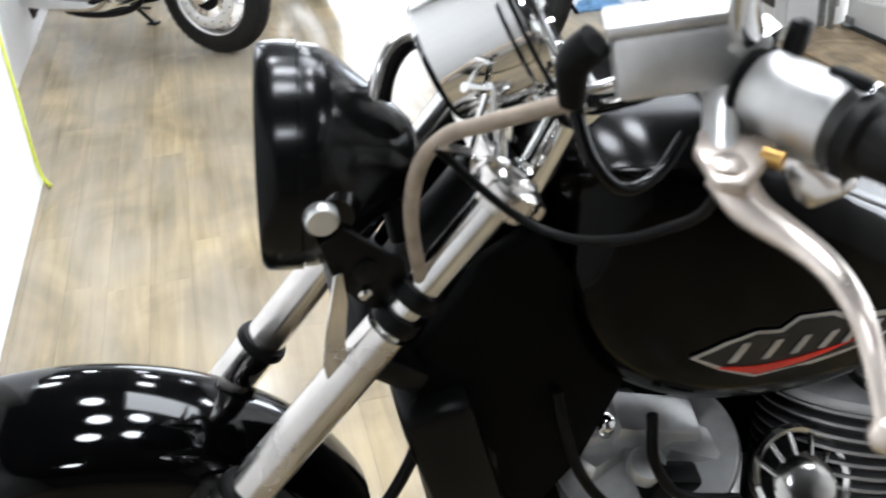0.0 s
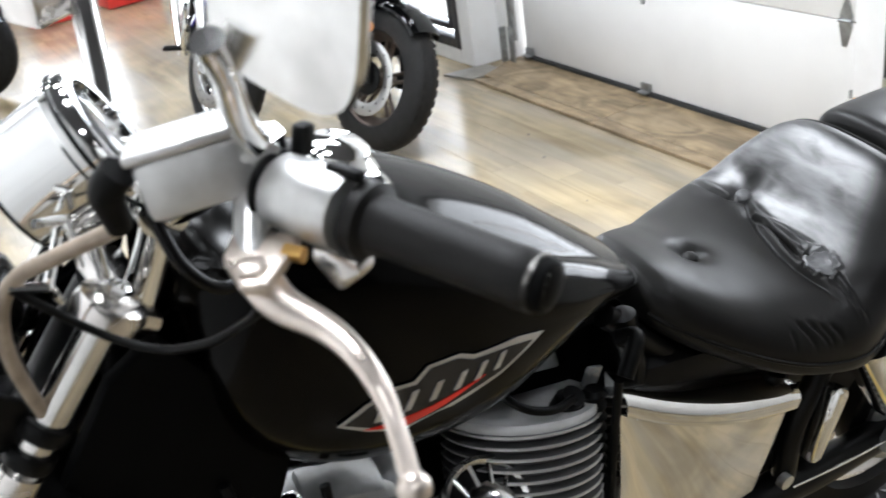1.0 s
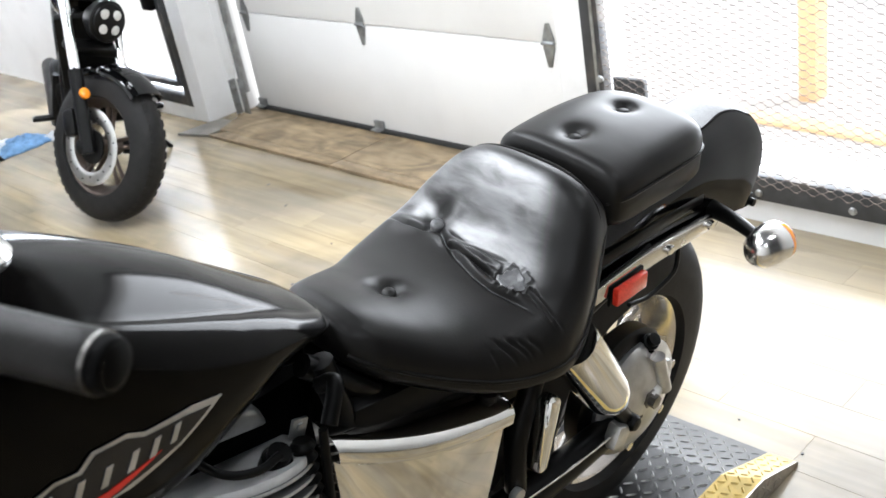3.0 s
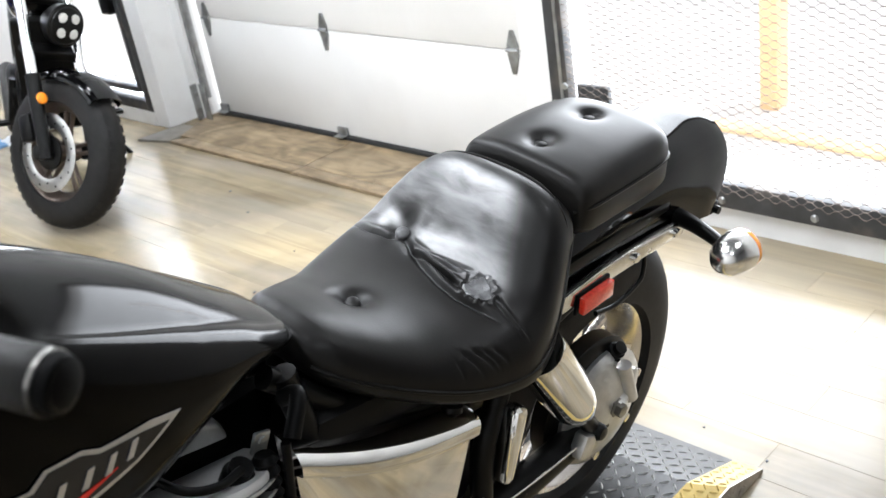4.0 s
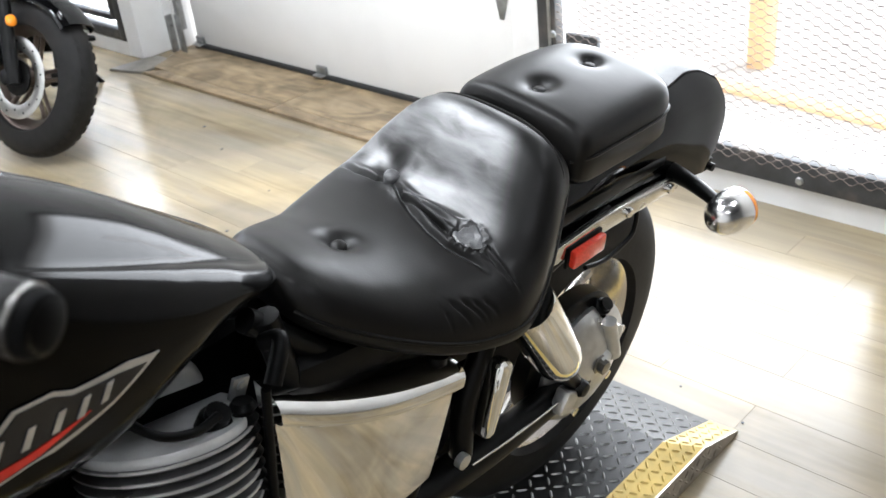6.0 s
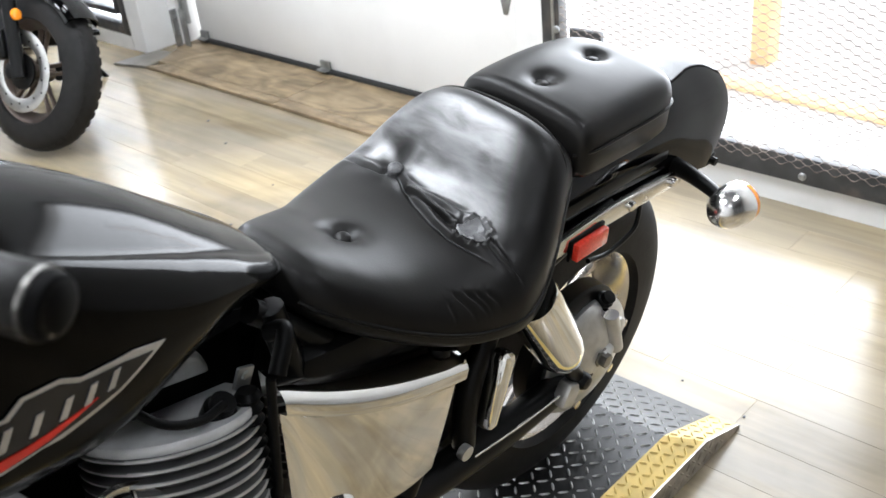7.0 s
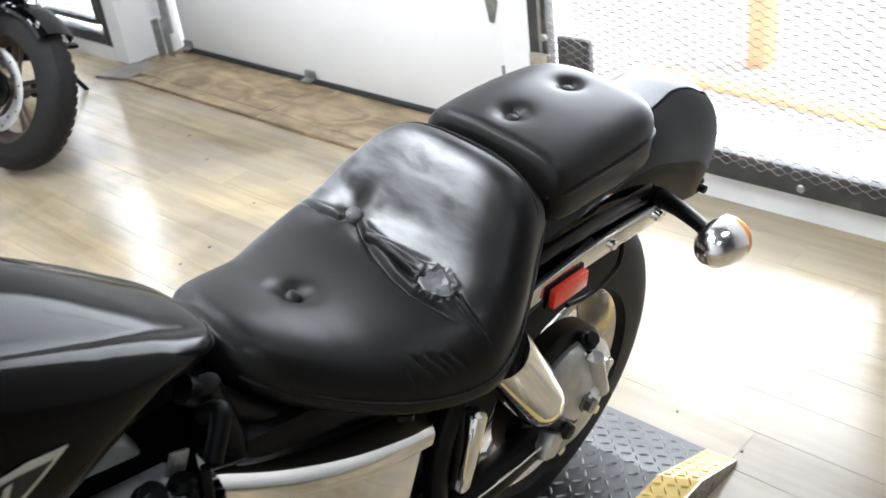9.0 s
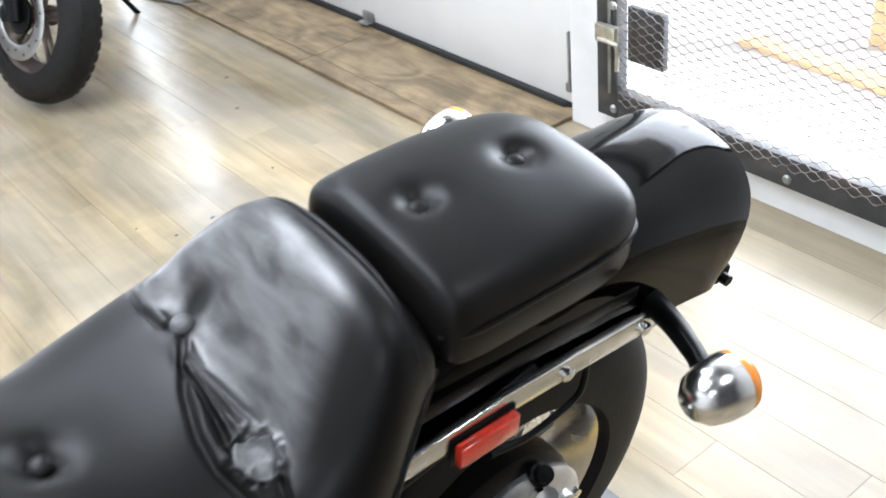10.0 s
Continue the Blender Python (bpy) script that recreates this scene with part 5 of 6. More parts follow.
# black engine body behind the cylinders and the guard ahead of the rear wheel
part("engine_body", box(B(), (-0.84, 0.05, 0.5), (0.68, 0.12, 0.5), 0.03), M_DULL, bike, "black engine body between the cylinders")
bm = B()
loops = []
for i in range(13):
    a = radians(100 + 75 * i / 12)
    u = Vector((math.cos(a), 0, math.sin(a)))
    loops.append([Vector((0, 0, 0.305)) + u * r + Vector((0, y, 0)) for r, y in ((0.352, -0.1), (0.352, 0.1), (0.36, 0.1), (0.36, -0.1))])
rings(bm, loops)
bmesh.ops.recalc_face_normals(bm, faces=bm.faces)
part("inner_guard", bm, M_DULL, bike, "black inner guard ahead of the rear wheel")
# engine
eng = part("crankcase", box(B(), (-0.92, 0, 0.42), (0.42, 0.26, 0.3), 0.05), M_ALU, bike, "cast aluminium crankcase")
bm = B()
lathe(bm, (-0.88, -0.12, 0.42), (0, -1, 0), [(0, 0.13), (0.03, 0.13), (0.045, 0.12), (0.05, 0.1), (0.052, 0.001)], 48)
part("side_case", bm, M_CHROME, eng, "chrome alternator cover")


def cylinder_head(c, axis, radius, name_label):
    """A finned cylinder: stacked elliptical plates with bright rims."""
    c, d = Vector(c), Vector(axis).normalized()
    x = Vector((0, 1, 0)).cross(d).normalized()
    y = Vector((0, 1, 0))
    y = (y - d * y.dot(d)).normalized()

    def disc(bm, h, r, t, idx):
        pr = []
        for hh, rr in ((h, r * 0.985), (h + t * 0.3, r), (h + t * 0.7, r), (h + t, r * 0.985)):
            pr.append([c + d * hh + x * math.cos(a) * rr * 0.98 + y * math.sin(a) * rr for a in [2 * math.pi * q / 48 for q in range(48)]])
        rings(bm, pr, idx=idx)
    bm = B()
    disc(bm, -0.2, radius * 0.8, 0.195, 1)
    disc(bm, -0.004, radius * 0.97, 0.012, 0)
    cyl = part("cylinder", bm, [M_FIN, M_FIN_SHADE], bike, name_label)
    for i in range(13):
        r = radius - 0.0006 * i
        bm = B()
        rings(bm, [[c + d * hh + x * math.cos(a) * rr * 0.98 + y * math.sin(a) * rr for a in [2 * math.pi * q / 48 for q in range(48)]] for hh, rr in ((-0.0145 * i - 0.008, r * 0.95), (-0.0145 * i - 0.008, r * 0.985), (-0.0145 * i - 0.0068, r), (-0.0145 * i - 0.0046, r), (-0.0145 * i - 0.0036, r * 0.985), (-0.0145 * i - 0.0036, r * 0.95))])
        for f in bm.faces:
            ctr = f.calc_center_median() - c
            rad = (ctr - d * ctr.dot(d)).length
            f.material_index = 1 if rad > r * 0.975 else 0
        part("cooling_fin", bm, [M_FIN_SHADE, M_FIN_EDGE], cyl, "grey fin with a bright machined edge")
    return cyl


cf = cylinder_head((-1.07, -0.06, 0.69), (-0.2, -0.06, 0.95), 0.108, "grey finned front cylinder with bright fin edges")
cr = cylinder_head((-0.795, -0.03, 0.69), (0.22, 0.46, 1), 0.108, "grey finned rear cylinder with bright fin edges")
for par, x, sg in ((cr, -0.79, 1),):
    bm = B()
    extrude(bm, [(-0.07, 0.0), (0.065, 0.0), (0.05, 0.03), (0.0, 0.042), (-0.05, 0.035)], 0.06, (x, 0.03, 0.735), (sg * 1, 0, -0.25), (0.15 * sg, 0, 1), 0.008)
    part("rocker_cover", bm, M_ALU, par, "polished aluminium rocker cover")
bm = B()
lathe(bm, (-0.765, -0.085, 0.71), (0.2, -0.3, 0.9), [(0, 0.02), (0.02, 0.02), (0.024, 0.015), (0.034, 0.015), (0.035, 0.001)], 20)
part("plug_cap", bm, M_PLASTIC, cr, "black spark plug cap")
bm = B()
sweep(bm, [(-0.762, -0.1, 0.742), (-0.8, -0.11, 0.752), (-0.84, -0.1, 0.77), (-0.87, -0.06, 0.8)], 0.0055)
part("plug_lead", bm, M_PLASTIC, cr, "black ignition lead")
bm = B()
box(bm, (-1.07, -0.118, 0.69), (0.052, 0.03, 0.07), 0.006, (8, 20, 0))
part("coil_bracket", bm, M_PLASTIC, cf, "black bracket on the cylinder head")
bm = B()
lathe(bm, (-1.09, -0.105, 0.714), (0, -0.3, 0.95), [(0, 0.021), (0.014, 0.021), (0.018, 0.018), (0.019, 0.001)], 28)
part("cap", bm, M_ALU, cf, "round silver cap")
bm = B()
sweep(bm, [(-1.195, -0.1, 0.86), (-1.19, -0.115, 0.82), (-1.172, -0.125, 0.755), (-1.14, -0.135, 0.705), (-1.095, -0.14, 0.675)], 0.006)
part("plug_lead", bm, M_PLASTIC, cf, "black ignition lead")
for c, sz, rot in (((-1.125, -0.035, 0.727), (0.13, 0.07, 0.03), (0, 10, 12)), ((-1.06, -0.05, 0.72), (0.1, 0.06, 0.035), (0, 14, -8)), ((-1.13, -0.078, 0.714), (0.06, 0.03, 0.025), (0, 12, 30)), ((-1.02, -0.08, 0.7), (0.07, 0.05, 0.03), (0, 12, -20))):
    bm = B()
    box(bm, c, sz, 0.008, rot)
    part("rocker_cover", bm, M_ALU, cf, "polished aluminium rocker cover")
bm = B()
lathe(bm, (-1.122, -0.06, 0.74), (0, -0.3, 0.95), [(0, 0.013), (0.014, 0.013), (0.02, 0.009), (0.024, 0.001)], 20)
part("acorn_nut", bm, M_CHROME, cf, "chrome acorn nut")
# air intake cover between the cylinders: a ring, a domed cap and bars over a dark mouth
IC, IN = Vector((-0.905, -0.115, 0.655)), Vector((-0.05, -0.62, 0.78)).normalized()
bm = B()
lathe(bm, IC, IN, [(-0.05, 0.04), (-0.01, 0.05), (0.0, 0.056), (0.01, 0.058), (0.018, 0.057), (0.022, 0.052), (0.018, 0.047), (0.0, 0.045)], 48, cap=False)
ic = part("intake_cover", bm, M_CHROME_DULL, bike, "round chrome intake cover with slots")
bm = B()
lathe(bm, IC, IN, [(0.0, 0.046), (0.004, 0.046), (0.005, 0.001)], 32)
part("mouth", bm, M_BLACK, ic, "dark intake mouth")
ix, iy = ortho(IN)
bm = B()
lathe(bm, IC - iy * 0.012, IN, [(0.006, 0.036), (0.02, 0.037), (0.027, 0.03), (0.03, 0.018), (0.031, 0.001)], 36)
part("cap", bm, M_CHROME_DULL, ic, "domed chrome cap")
for a in (35, 65, 95, 125, 155):
    v = ix * math.cos(radians(a)) + iy * math.sin(radians(a))
    bm = B()
    rod(bm, IC - iy * 0.012 + v * 0.03 + IN * 0.02, IC + v * 0.051 + IN * 0.016, 0.0035, seg=8)
    part("bar", bm, M_CHROME_DULL, ic)
# rear of the engine: hose, clamp and bracket by the side cover
bm = B()
lathe(bm, (-0.722, -0.09, 0.73), (-0.12, -0.24, -1), [(0.0155 * k / 2, 0.017 if k % 2 else 0.012) for k in range(19)], 20)
part("bellows", bm, M_PLASTIC, bike, "ribbed black rubber bellows")
bm = B()
sweep(bm, [(-0.71, -0.12, 0.76), (-0.718, -0.13, 0.66), (-0.725, -0.14, 0.53)], 0.006)
sweep(bm, [(-0.68, -0.08, 0.785), (-0.67, -0.1, 0.795), (-0.7, -0.12, 0.76)], 0.011)
part("breather_hose", bm, M_PLASTIC, bike, "black breather hose")
bm = B()
box(bm, (-0.715, -0.075, 0.735), (0.024, 0.006, 0.03), 0.002, (0, 20, 0))
lathe(bm, (-0.713, -0.077, 0.739), (0, -1, 0), [(0, 0.007), (0.004, 0.007), (0.005, 0.001)], 6)
part("tank_bracket", bm, M_GALV, bike, "galvanised tank bracket")
bm = B()
lathe(bm, (-0.64, -0.19, 0.475), (0.1, -0.9, 0.4), [(0, 0.026), (0.02, 0.028), (0.024, 0.022), (0.025, 0.001)], 28)
part("filler_cap", bm, M_CHROME, bike, "chrome filler cap")

# front end, turned a little to the right, so that the right leg stands behind the left
for s in (-1, 1):
    y = s * 0.1
    back = Vector((0.036 if s > 0 else 0.0, 0, 0))
    bm = B()
    rod(bm, fork_pt(0.93, y) + back, fork_pt(1.1, y) + back, 0.0165, seg=28)
    fk = part("fork_tube", bm, M_CHROME_DULL, bike, "bright fork tube cover")
    for z in (1.019, 0.996):
        bm = B()
        p = fork_pt(z, y) + back
        lathe(bm, p - FD * 0.008, FD, [(0, 0.0165), (0.0, 0.021), (0.003, 0.0225), (0.013, 0.0225), (0.016, 0.021), (0.016, 0.0165)], 28)
        part("rubber_ring", bm, M_PLASTIC, fk, "black rubber ring")
    bm = B()
    lathe(bm, fork_pt(1.098, y) + back, FD, [(0, 0.019), (0.004, 0.029), (0.02, 0.0315), (0.028, 0.029), (0.031, 0.022), (0.034, 0.02), (0.036, 0.012), (0.037, 0.001)], 32)
    cap = part("fork_cap", bm, M_ALU_BRIGHT, fk, "polished fork cap")
    bm = B()
    lathe(bm, fork_pt(1.098, y) + back + FD * 0.034, FD, [(0, 0.011), (0.008, 0.011), (0.01, 0.008), (0.0105, 0.001)], 6)
    part("cap_nut", bm, M_CHROME, cap, "chrome hexagon nut")
    bm = B()
    rod(bm, fork_pt(0.985, y) + back, fork_pt(0.81, y) + back, 0.021, 0.0225, 28)
    rod(bm, fork_pt(0.81, y) + back, fork_pt(0.56, y) + back, 0.026, 0.024, 28)
    lathe(bm, fork_pt(0.55, y) + back, (0, 1, 0), [(-0.03, 0.022), (0.03, 0.022)], 24)
    part("fork_lower", bm, M_ALU_BRIGHT, bike, "silver fork lower leg")
    bm = B()
    lathe(bm, fork_pt(0.805, y) + back, FD, [(0, 0.024), (0, 0.029), (0.006, 0.029), (0.01, 0.027), (0.011, 0.021)], 28)
    part("fork_collar", bm, M_PLASTIC, bike, "black fork dust seal")
bm = B()
box(bm, fork_pt(1.1, 0, -0.04), (0.05, 0.17, 0.022), 0.008, (0, 39.3, 0))
part("top_clamp", bm, M_ALU_BRIGHT, bike, "polished top clamp")
bm = B()
box(bm, fork_pt(0.955, 0, -0.03), (0.08, 0.22, 0.03), 0.01, (0, 39.3, 0))
part("lower_clamp", bm, M_BLACK, bike, "black lower clamp")
# headlight
HC, HD = Vector((-1.402, 0.0, 1.107)), Vector((-0.985, 0.13, 0.07)).normalized()
bm = B()
lathe(bm, HC, HD, [(-0.1, 0.001), (-0.099, 0.016), (-0.093, 0.03), (-0.07, 0.051), (-0.044, 0.073), (-0.028, 0.086), (-0.018, 0.092), (-0.008, 0.0942), (0.0, 0.0945)], 64)
for s in (-1, 1):
    lathe(bm, (-1.392, s * 0.07, 1.105), (0, s, 0), [(-0.03, 0.032), (0.0, 0.028), (0.016, 0.022), (0.023, 0.019), (0.0245, 0.001)], 28)
hl = part("headlight_shell", bm, M_SATIN, bike, "gloss black headlight bucket")
bm = B()
lathe(bm, HC, HD, [(0.0005, 0.09), (0.001, 0.0965), (0.016, 0.097), (0.03, 0.0965), (0.034, 0.094), (0.034, 0.089), (0.01, 0.087)], 64, cap=False)
part("headlight_rim", bm, M_SATIN, hl, "black headlight rim")
bm = B()
lathe(bm, HC, HD, [(0.008, 0.088), (0.014, 0.08), (0.02, 0.055), (0.023, 0.001)], 48)
part("lens", bm, M_GLASS, hl, "clear headlight lens")
for s in (-1, 1):
    bm = B()
    lathe(bm, (-1.4, s * 0.094, 1.111), (0, s, 0), [(0, 0.014), (0.008, 0.014), (0.011, 0.012), (0.012, 0.001)], 20)
    part("mount_bolt", bm, M_ALU, hl, "silver mounting bolt")
    bm = B()
    extrude(bm, [(-1.404, 1.085), (-1.385, 1.1), (-1.362, 1.078), (-1.336, 1.052), (-1.33, 1.02), (-1.345, 1.0), (-1.372, 1.012), (-1.396, 1.045)], 0.008, (0, s * 0.096 + 0.004, 0), (1, 0, 0), (0, 0, 1), 0.002)
    hb = part("headlight_ear", bm, M_BLACK, bike, "black headlight bracket")
    for x, z, r in ((-1.369, 1.054, 0.011), (-1.372, 1.031, 0.006)):
        bm = B()
        lathe(bm, (x, s * 0.1, z), (0, s, 0), [(0, r), (0.005, r), (0.007, r * 0.6), (0.0075, 0.001)], 12)
        part("screw", bm, M_ALU_BRIGHT if r < 0.01 else M_BLACK, hb, "small screw")
# bracket plate down to the fender
for s in (-1, 1):
    bm = B()
    extrude(bm, [(-1.396, 1.06), (-1.389, 1.062), (-1.387, 1.03), (-1.393, 0.985), (-1.392, 0.962), (-1.375, 0.94), (-1.41, 0.925), (-1.414, 0.96), (-1.408, 1.0)], 0.005, (0, s * 0.104, 0), (1, 0, 0), (0, 0, 1), 0.0015)
    part("signal_bracket", bm, M_ALU_BRIGHT, bike, "bright bracket plate")
# front fender and wheel
FC = Vector((-1.70, 0, 0.53))
bm = B()
loops = []
for i in range(41):
    a = radians(20 + 150 * i / 40)
    u = Vector((math.cos(a), 0, math.sin(a)))
    lp = []
    for j in range(21):
        b = math.pi * j / 20 - math.pi / 2
        lp.append(FC + u * (0.288 + 0.058 * math.cos(b) ** 0.6 if abs(b) < 1.57 else 0.288) + Vector((0, 0.082 * math.sin(b), 0)))
    for j in range(20, -1, -1):
        b = math.pi * j / 20 - math.pi / 2
        lp.append(FC + u * (0.285 + 0.054 * max(math.cos(b), 0) ** 0.6) + Vector((0, 0.078 * math.sin(b), 0)))
    loops.append(lp)
rings(bm, loops)
bmesh.ops.recalc_face_normals(bm, faces=bm.faces)
part("front_fender", bm, M_PAINT, bike, "gloss black front fender")
wheel(bike, FC, 0.32, 0.11, 0.245, M_ALU_BRIGHT, 6, 0.035, tread=False)

# gauge
GC, GD = Vector((-1.228, -0.012, 1.205)), Vector((0.83, -0.16, 0.42)).normalized()
bm = B()
lathe(bm, GC, GD, [(-0.062, 0.001), (-0.062, 0.05), (-0.056, 0.056), (0.008, 0.06), (0.012, 0.064), (0.02, 0.064), (0.022, 0.061)], 56)
ga = part("gauge_can", bm, M_CHROME, bike, "chrome speedometer housing")
bm = B()
lathe(bm, GC, GD, [(0.021, 0.064), (0.03, 0.064), (0.036, 0.06), (0.036, 0.052), (0.026, 0.05)], 56, cap=False)
part("bezel", bm, M_CHROME, ga, "chrome bezel")
bm = B()
ring(bm, GC + GD * 0.0205, GD, 0.0645, 0.0022, 56, 6)
part("seal", bm, M_PLASTIC, ga, "black bezel seal")
bm = B()
lathe(bm, GC, GD, [(0.015, 0.051), (0.02, 0.051)], 40)
part("dial", bm, M_DIAL, ga, "pale dial")
bm = B()
lathe(bm, GC, GD, [(0.024, 0.051), (0.03, 0.046), (0.034, 0.03), (0.035, 0.001)], 40)
part("glass", bm, M_GLASS, ga, "domed clear glass")
for s in (-1, 1):
    bm = B()
    sweep(bm, [GC + Vector((0.02, s * 0.035, -0.05)), (-1.235, s * 0.04, 1.165), fork_pt(1.115, s * 0.05, -0.01)], 0.006)
    part("gauge_bracket", bm, M_CHROME, bike, "chrome gauge bracket")
bm = B()
box(bm, (-1.245, -0.02, 1.175), (0.05, 0.07, 0.03), 0.006, (0, 30, 0))
part("wire_box", bm, M_PLASTIC, bike, "black connector box")

# handlebar with left and right controls
BAR = [(-1.185, -0.06, 1.165), (-1.17, -0.13, 1.205), (-1.155, -0.2, 1.262), (-1.142, -0.265, 1.282), (-1.117, -0.328, 1.278), (-1.064, -0.446, 1.279)]
bm = B()
sweep(bm, [(x, -y, z) for x, y, z in reversed(BAR)] + BAR, 0.0127, 16, 6)
bar = part("handlebar", bm, M_CHROME, bike, "chrome handlebar")
for s in (-1, 1):
    bm = B()
    sweep(bm, [fork_pt(1.1, s * 0.055, -0.05), (-1.19, s * 0.06, 1.14), (-1.185, s * 0.06, 1.165)], [0.018, 0.017, 0.02])
    rod(bm, (-1.185, s * 0.04, 1.165), (-1.185, s * 0.08, 1.167), 0.022)
    part("riser", bm, M_CHROME, bar, "chrome riser")
g0, g1 = Vector((-1.117, -0.328, 1.278)), Vector((-1.064, -0.446, 1.279))
for s in (1, -1):
    fl = Vector((1, s, 1))
    a, b = g0 * fl, g1 * fl
    d = (b - a).normalized()
    bm = B()
    lathe(bm, a, d, [(-0.006, 0.0135), (-0.006, 0.025), (0.004, 0.0255), (0.007, 0.0195), (0.02, 0.0185), (0.1, 0.0178), (0.113, 0.0182), (0.117, 0.0165), (0.117, 0.0135)], 32)
    part("grip", bm, M_GRIP, bar, "black rubber hand grip")
    bm = B()
    lathe(bm, a, d, [(0.117, 0.0125), (0.119, 0.0165), (0.123, 0.0172), (0.128, 0.0155), (0.131, 0.009), (0.1315, 0.001)], 28)
    be = part("bar_end", bm, M_DULL, bar, "black bar end cap")
    bm = B()
    lathe(bm, a, d, [(0.1175, 0.0165), (0.118, 0.0179), (0.121, 0.018), (0.1215, 0.0165)], 28)
    part("ring", bm, M_RING, be, "dark worn metal end ring")
    # switch housing
    bm = B()
    so = Vector((-0.006, 0, 0.004))
    lathe(bm, a - d * 0.066 + so, d, [(0, 0.014), (0.0, 0.022), (0.003, 0.0245), (0.03, 0.0255), (0.05, 0.0265), (0.057, 0.0245), (0.057, 0.014)], 40)
    sw = part("switch_housing", bm, M_ALU, bar, "silver switch housing")
    bm = B()
    lathe(bm, a - d * 0.071 + so, d, [(0, 0.014), (0, 0.0245), (0.003, 0.026), (0.006, 0.0235), (0.006, 0.014)], 36)
    part("collar", bm, M_PLASTIC, sw, "black rubber collar")
    if s > 0:
        bm = B()
        box(bm, (-1.127, -0.262, 1.308), (0.014, 0.012, 0.022), 0.004, (0, 12, 24))
        part("toggle", bm, M_PLASTIC, sw, "black toggle switch")
        bm = B()
        box(bm, (-1.122, -0.312, 1.307), (0.012, 0.026, 0.008), 0.003, (0, 20, 24))
        part("rocker", bm, M_PLASTIC, sw, "dark rocker switch")
        bm = B()
        lathe(bm, (-1.104, -0.312, 1.288), (1, 0.1, 0.3), [(-0.012, 0.012), (0.0, 0.012), (0.006, 0.011), (0.009, 0.007), (0.0095, 0.001)], 20)
        part("knob", bm, M_CHROME, sw, "small chrome knob")
        bm = B()
        extrude(bm, [(-0.018, 0.004), (0.018, 0.006), (0.022, -0.004), (0.004, -0.024), (-0.008, -0.022), (-0.02, -0.008)], 0.016, (-1.128, -0.318, 1.256), (0.402, -0.915, 0), (0, 0, 1), 0.003)
        part("lever_stop", bm, M_ALU_BRIGHT, sw, "silver lug under the switches")
        # perch, master cylinder and reservoir
        bm = B()
        rod(bm, a - d * 0.1, a - d * 0.074, 0.021, 0.021, 24)
        box(bm, (-1.152, -0.25, 1.288), (0.03, 0.03, 0.05), 0.006, (0, -8, -20))
        sweep(bm, [(-1.158, -0.245, 1.278), (-1.172, -0.27, 1.268), (-1.186, -0.3, 1.258)], [0.013, 0.012, 0.011], 12, 6)
        part("clutch_perch", bm, M_ALU, bar, "silver clutch lever perch")
        rm_ = Matrix.Translation((-1.201, -0.25, 1.299)) @ Euler((radians(-13), radians(-10), radians(-18))).to_matrix().to_4x4()
        bm = B()
        box(bm, (0.006, 0.025, -0.004), (0.078, 0.048, 0.042), 0.007)
        bmesh.ops.transform(bm, matrix=rm_, verts=bm.verts)
        rs = part("fluid_reservoir", bm, M_ALU, bar, "silver square fluid reservoir")
        bm = B()
        box(bm, (0.006, 0.025, 0.0205), (0.083, 0.054, 0.008), 0.003)
        bmesh.ops.transform(bm, matrix=rm_, verts=bm.verts)
        lid = part("lid", bm, M_ALU, rs, "silver reservoir lid")
        bm = B()
        sweep(bm, [(-1.236, -0.222, 1.302), (-1.246, -0.215, 1.286), (-1.242, -0.205, 1.252)], [0.012, 0.012, 0.009])
        part("hose_boot", bm, M_PLASTIC, rs, "black rubber hose boot")
        # lever
        bm = B()
        extrude(bm, [(-1.203, -0.297), (-1.19, -0.278), (-1.174, -0.276), (-1.153, -0.304), (-1.17, -0.321), (-1.191, -0.339), (-1.205, -0.33)], 0.009, (0, 0, 1.259), (1, 0, 0), (0, 1, 0), 0.003)
        lv = part("clutch_lever", bm, M_LEVER, bar, "bare aluminium clutch lever")
        bm = B()
        sweep(bm, [(-1.188, -0.312, 1.256), (-1.184, -0.335, 1.248), (-1.17, -0.362, 1.243), (-1.165, -0.39, 1.243), (-1.163, -0.415, 1.236), (-1.164, -0.435, 1.224), (-1.171, -0.466, 1.207)], [0.0145, 0.0125, 0.0098, 0.0082, 0.007, 0.006, 0.0062], 14, 6, 0.75)
        bmesh.ops.create_uvsphere(bm, u_segments=16, v_segments=10, radius=0.0102, matrix=Matrix.Translation((-1.171, -0.468, 1.203)))
        part("blade", bm, M_LEVER, lv, "curved lever blade with a ball end")
        bm = B()
        lathe(bm, (-1.193, -0.319, 1.266), (0.0, 0.0, 1), [(0, 0.011), (0.004, 0.011), (0.006, 0.008), (0.0062, 0.001)], 6)
        part("pivot_bolt", bm, M_LEVER, lv, "pivot bolt")
        bm = B()
        rod(bm, (-1.168, -0.312, 1.266), (-1.16, -0.322, 1.266), 0.0055)
        part("brass_pin", bm, M_BRASS, lv, "brass pin")
    if s < 0:
        bm = B()
        sweep(bm, [(-1.185, 0.3, 1.262), (-1.18, 0.34, 1.248), (-1.166, 0.39, 1.243), (-1.166, 0.43, 1.226), (-1.17, 0.46, 1.208)], [0.015, 0.012, 0.009, 0.0075, 0.008], 12, 6, 0.8)
        part("brake_lever", bm, M_LEVER, bar, "bare aluminium brake lever")
        bm = B()
        box(bm, (-1.175, 0.21, 1.266), (0.1, 0.05, 0.045), 0.007, (0, 0, 30))
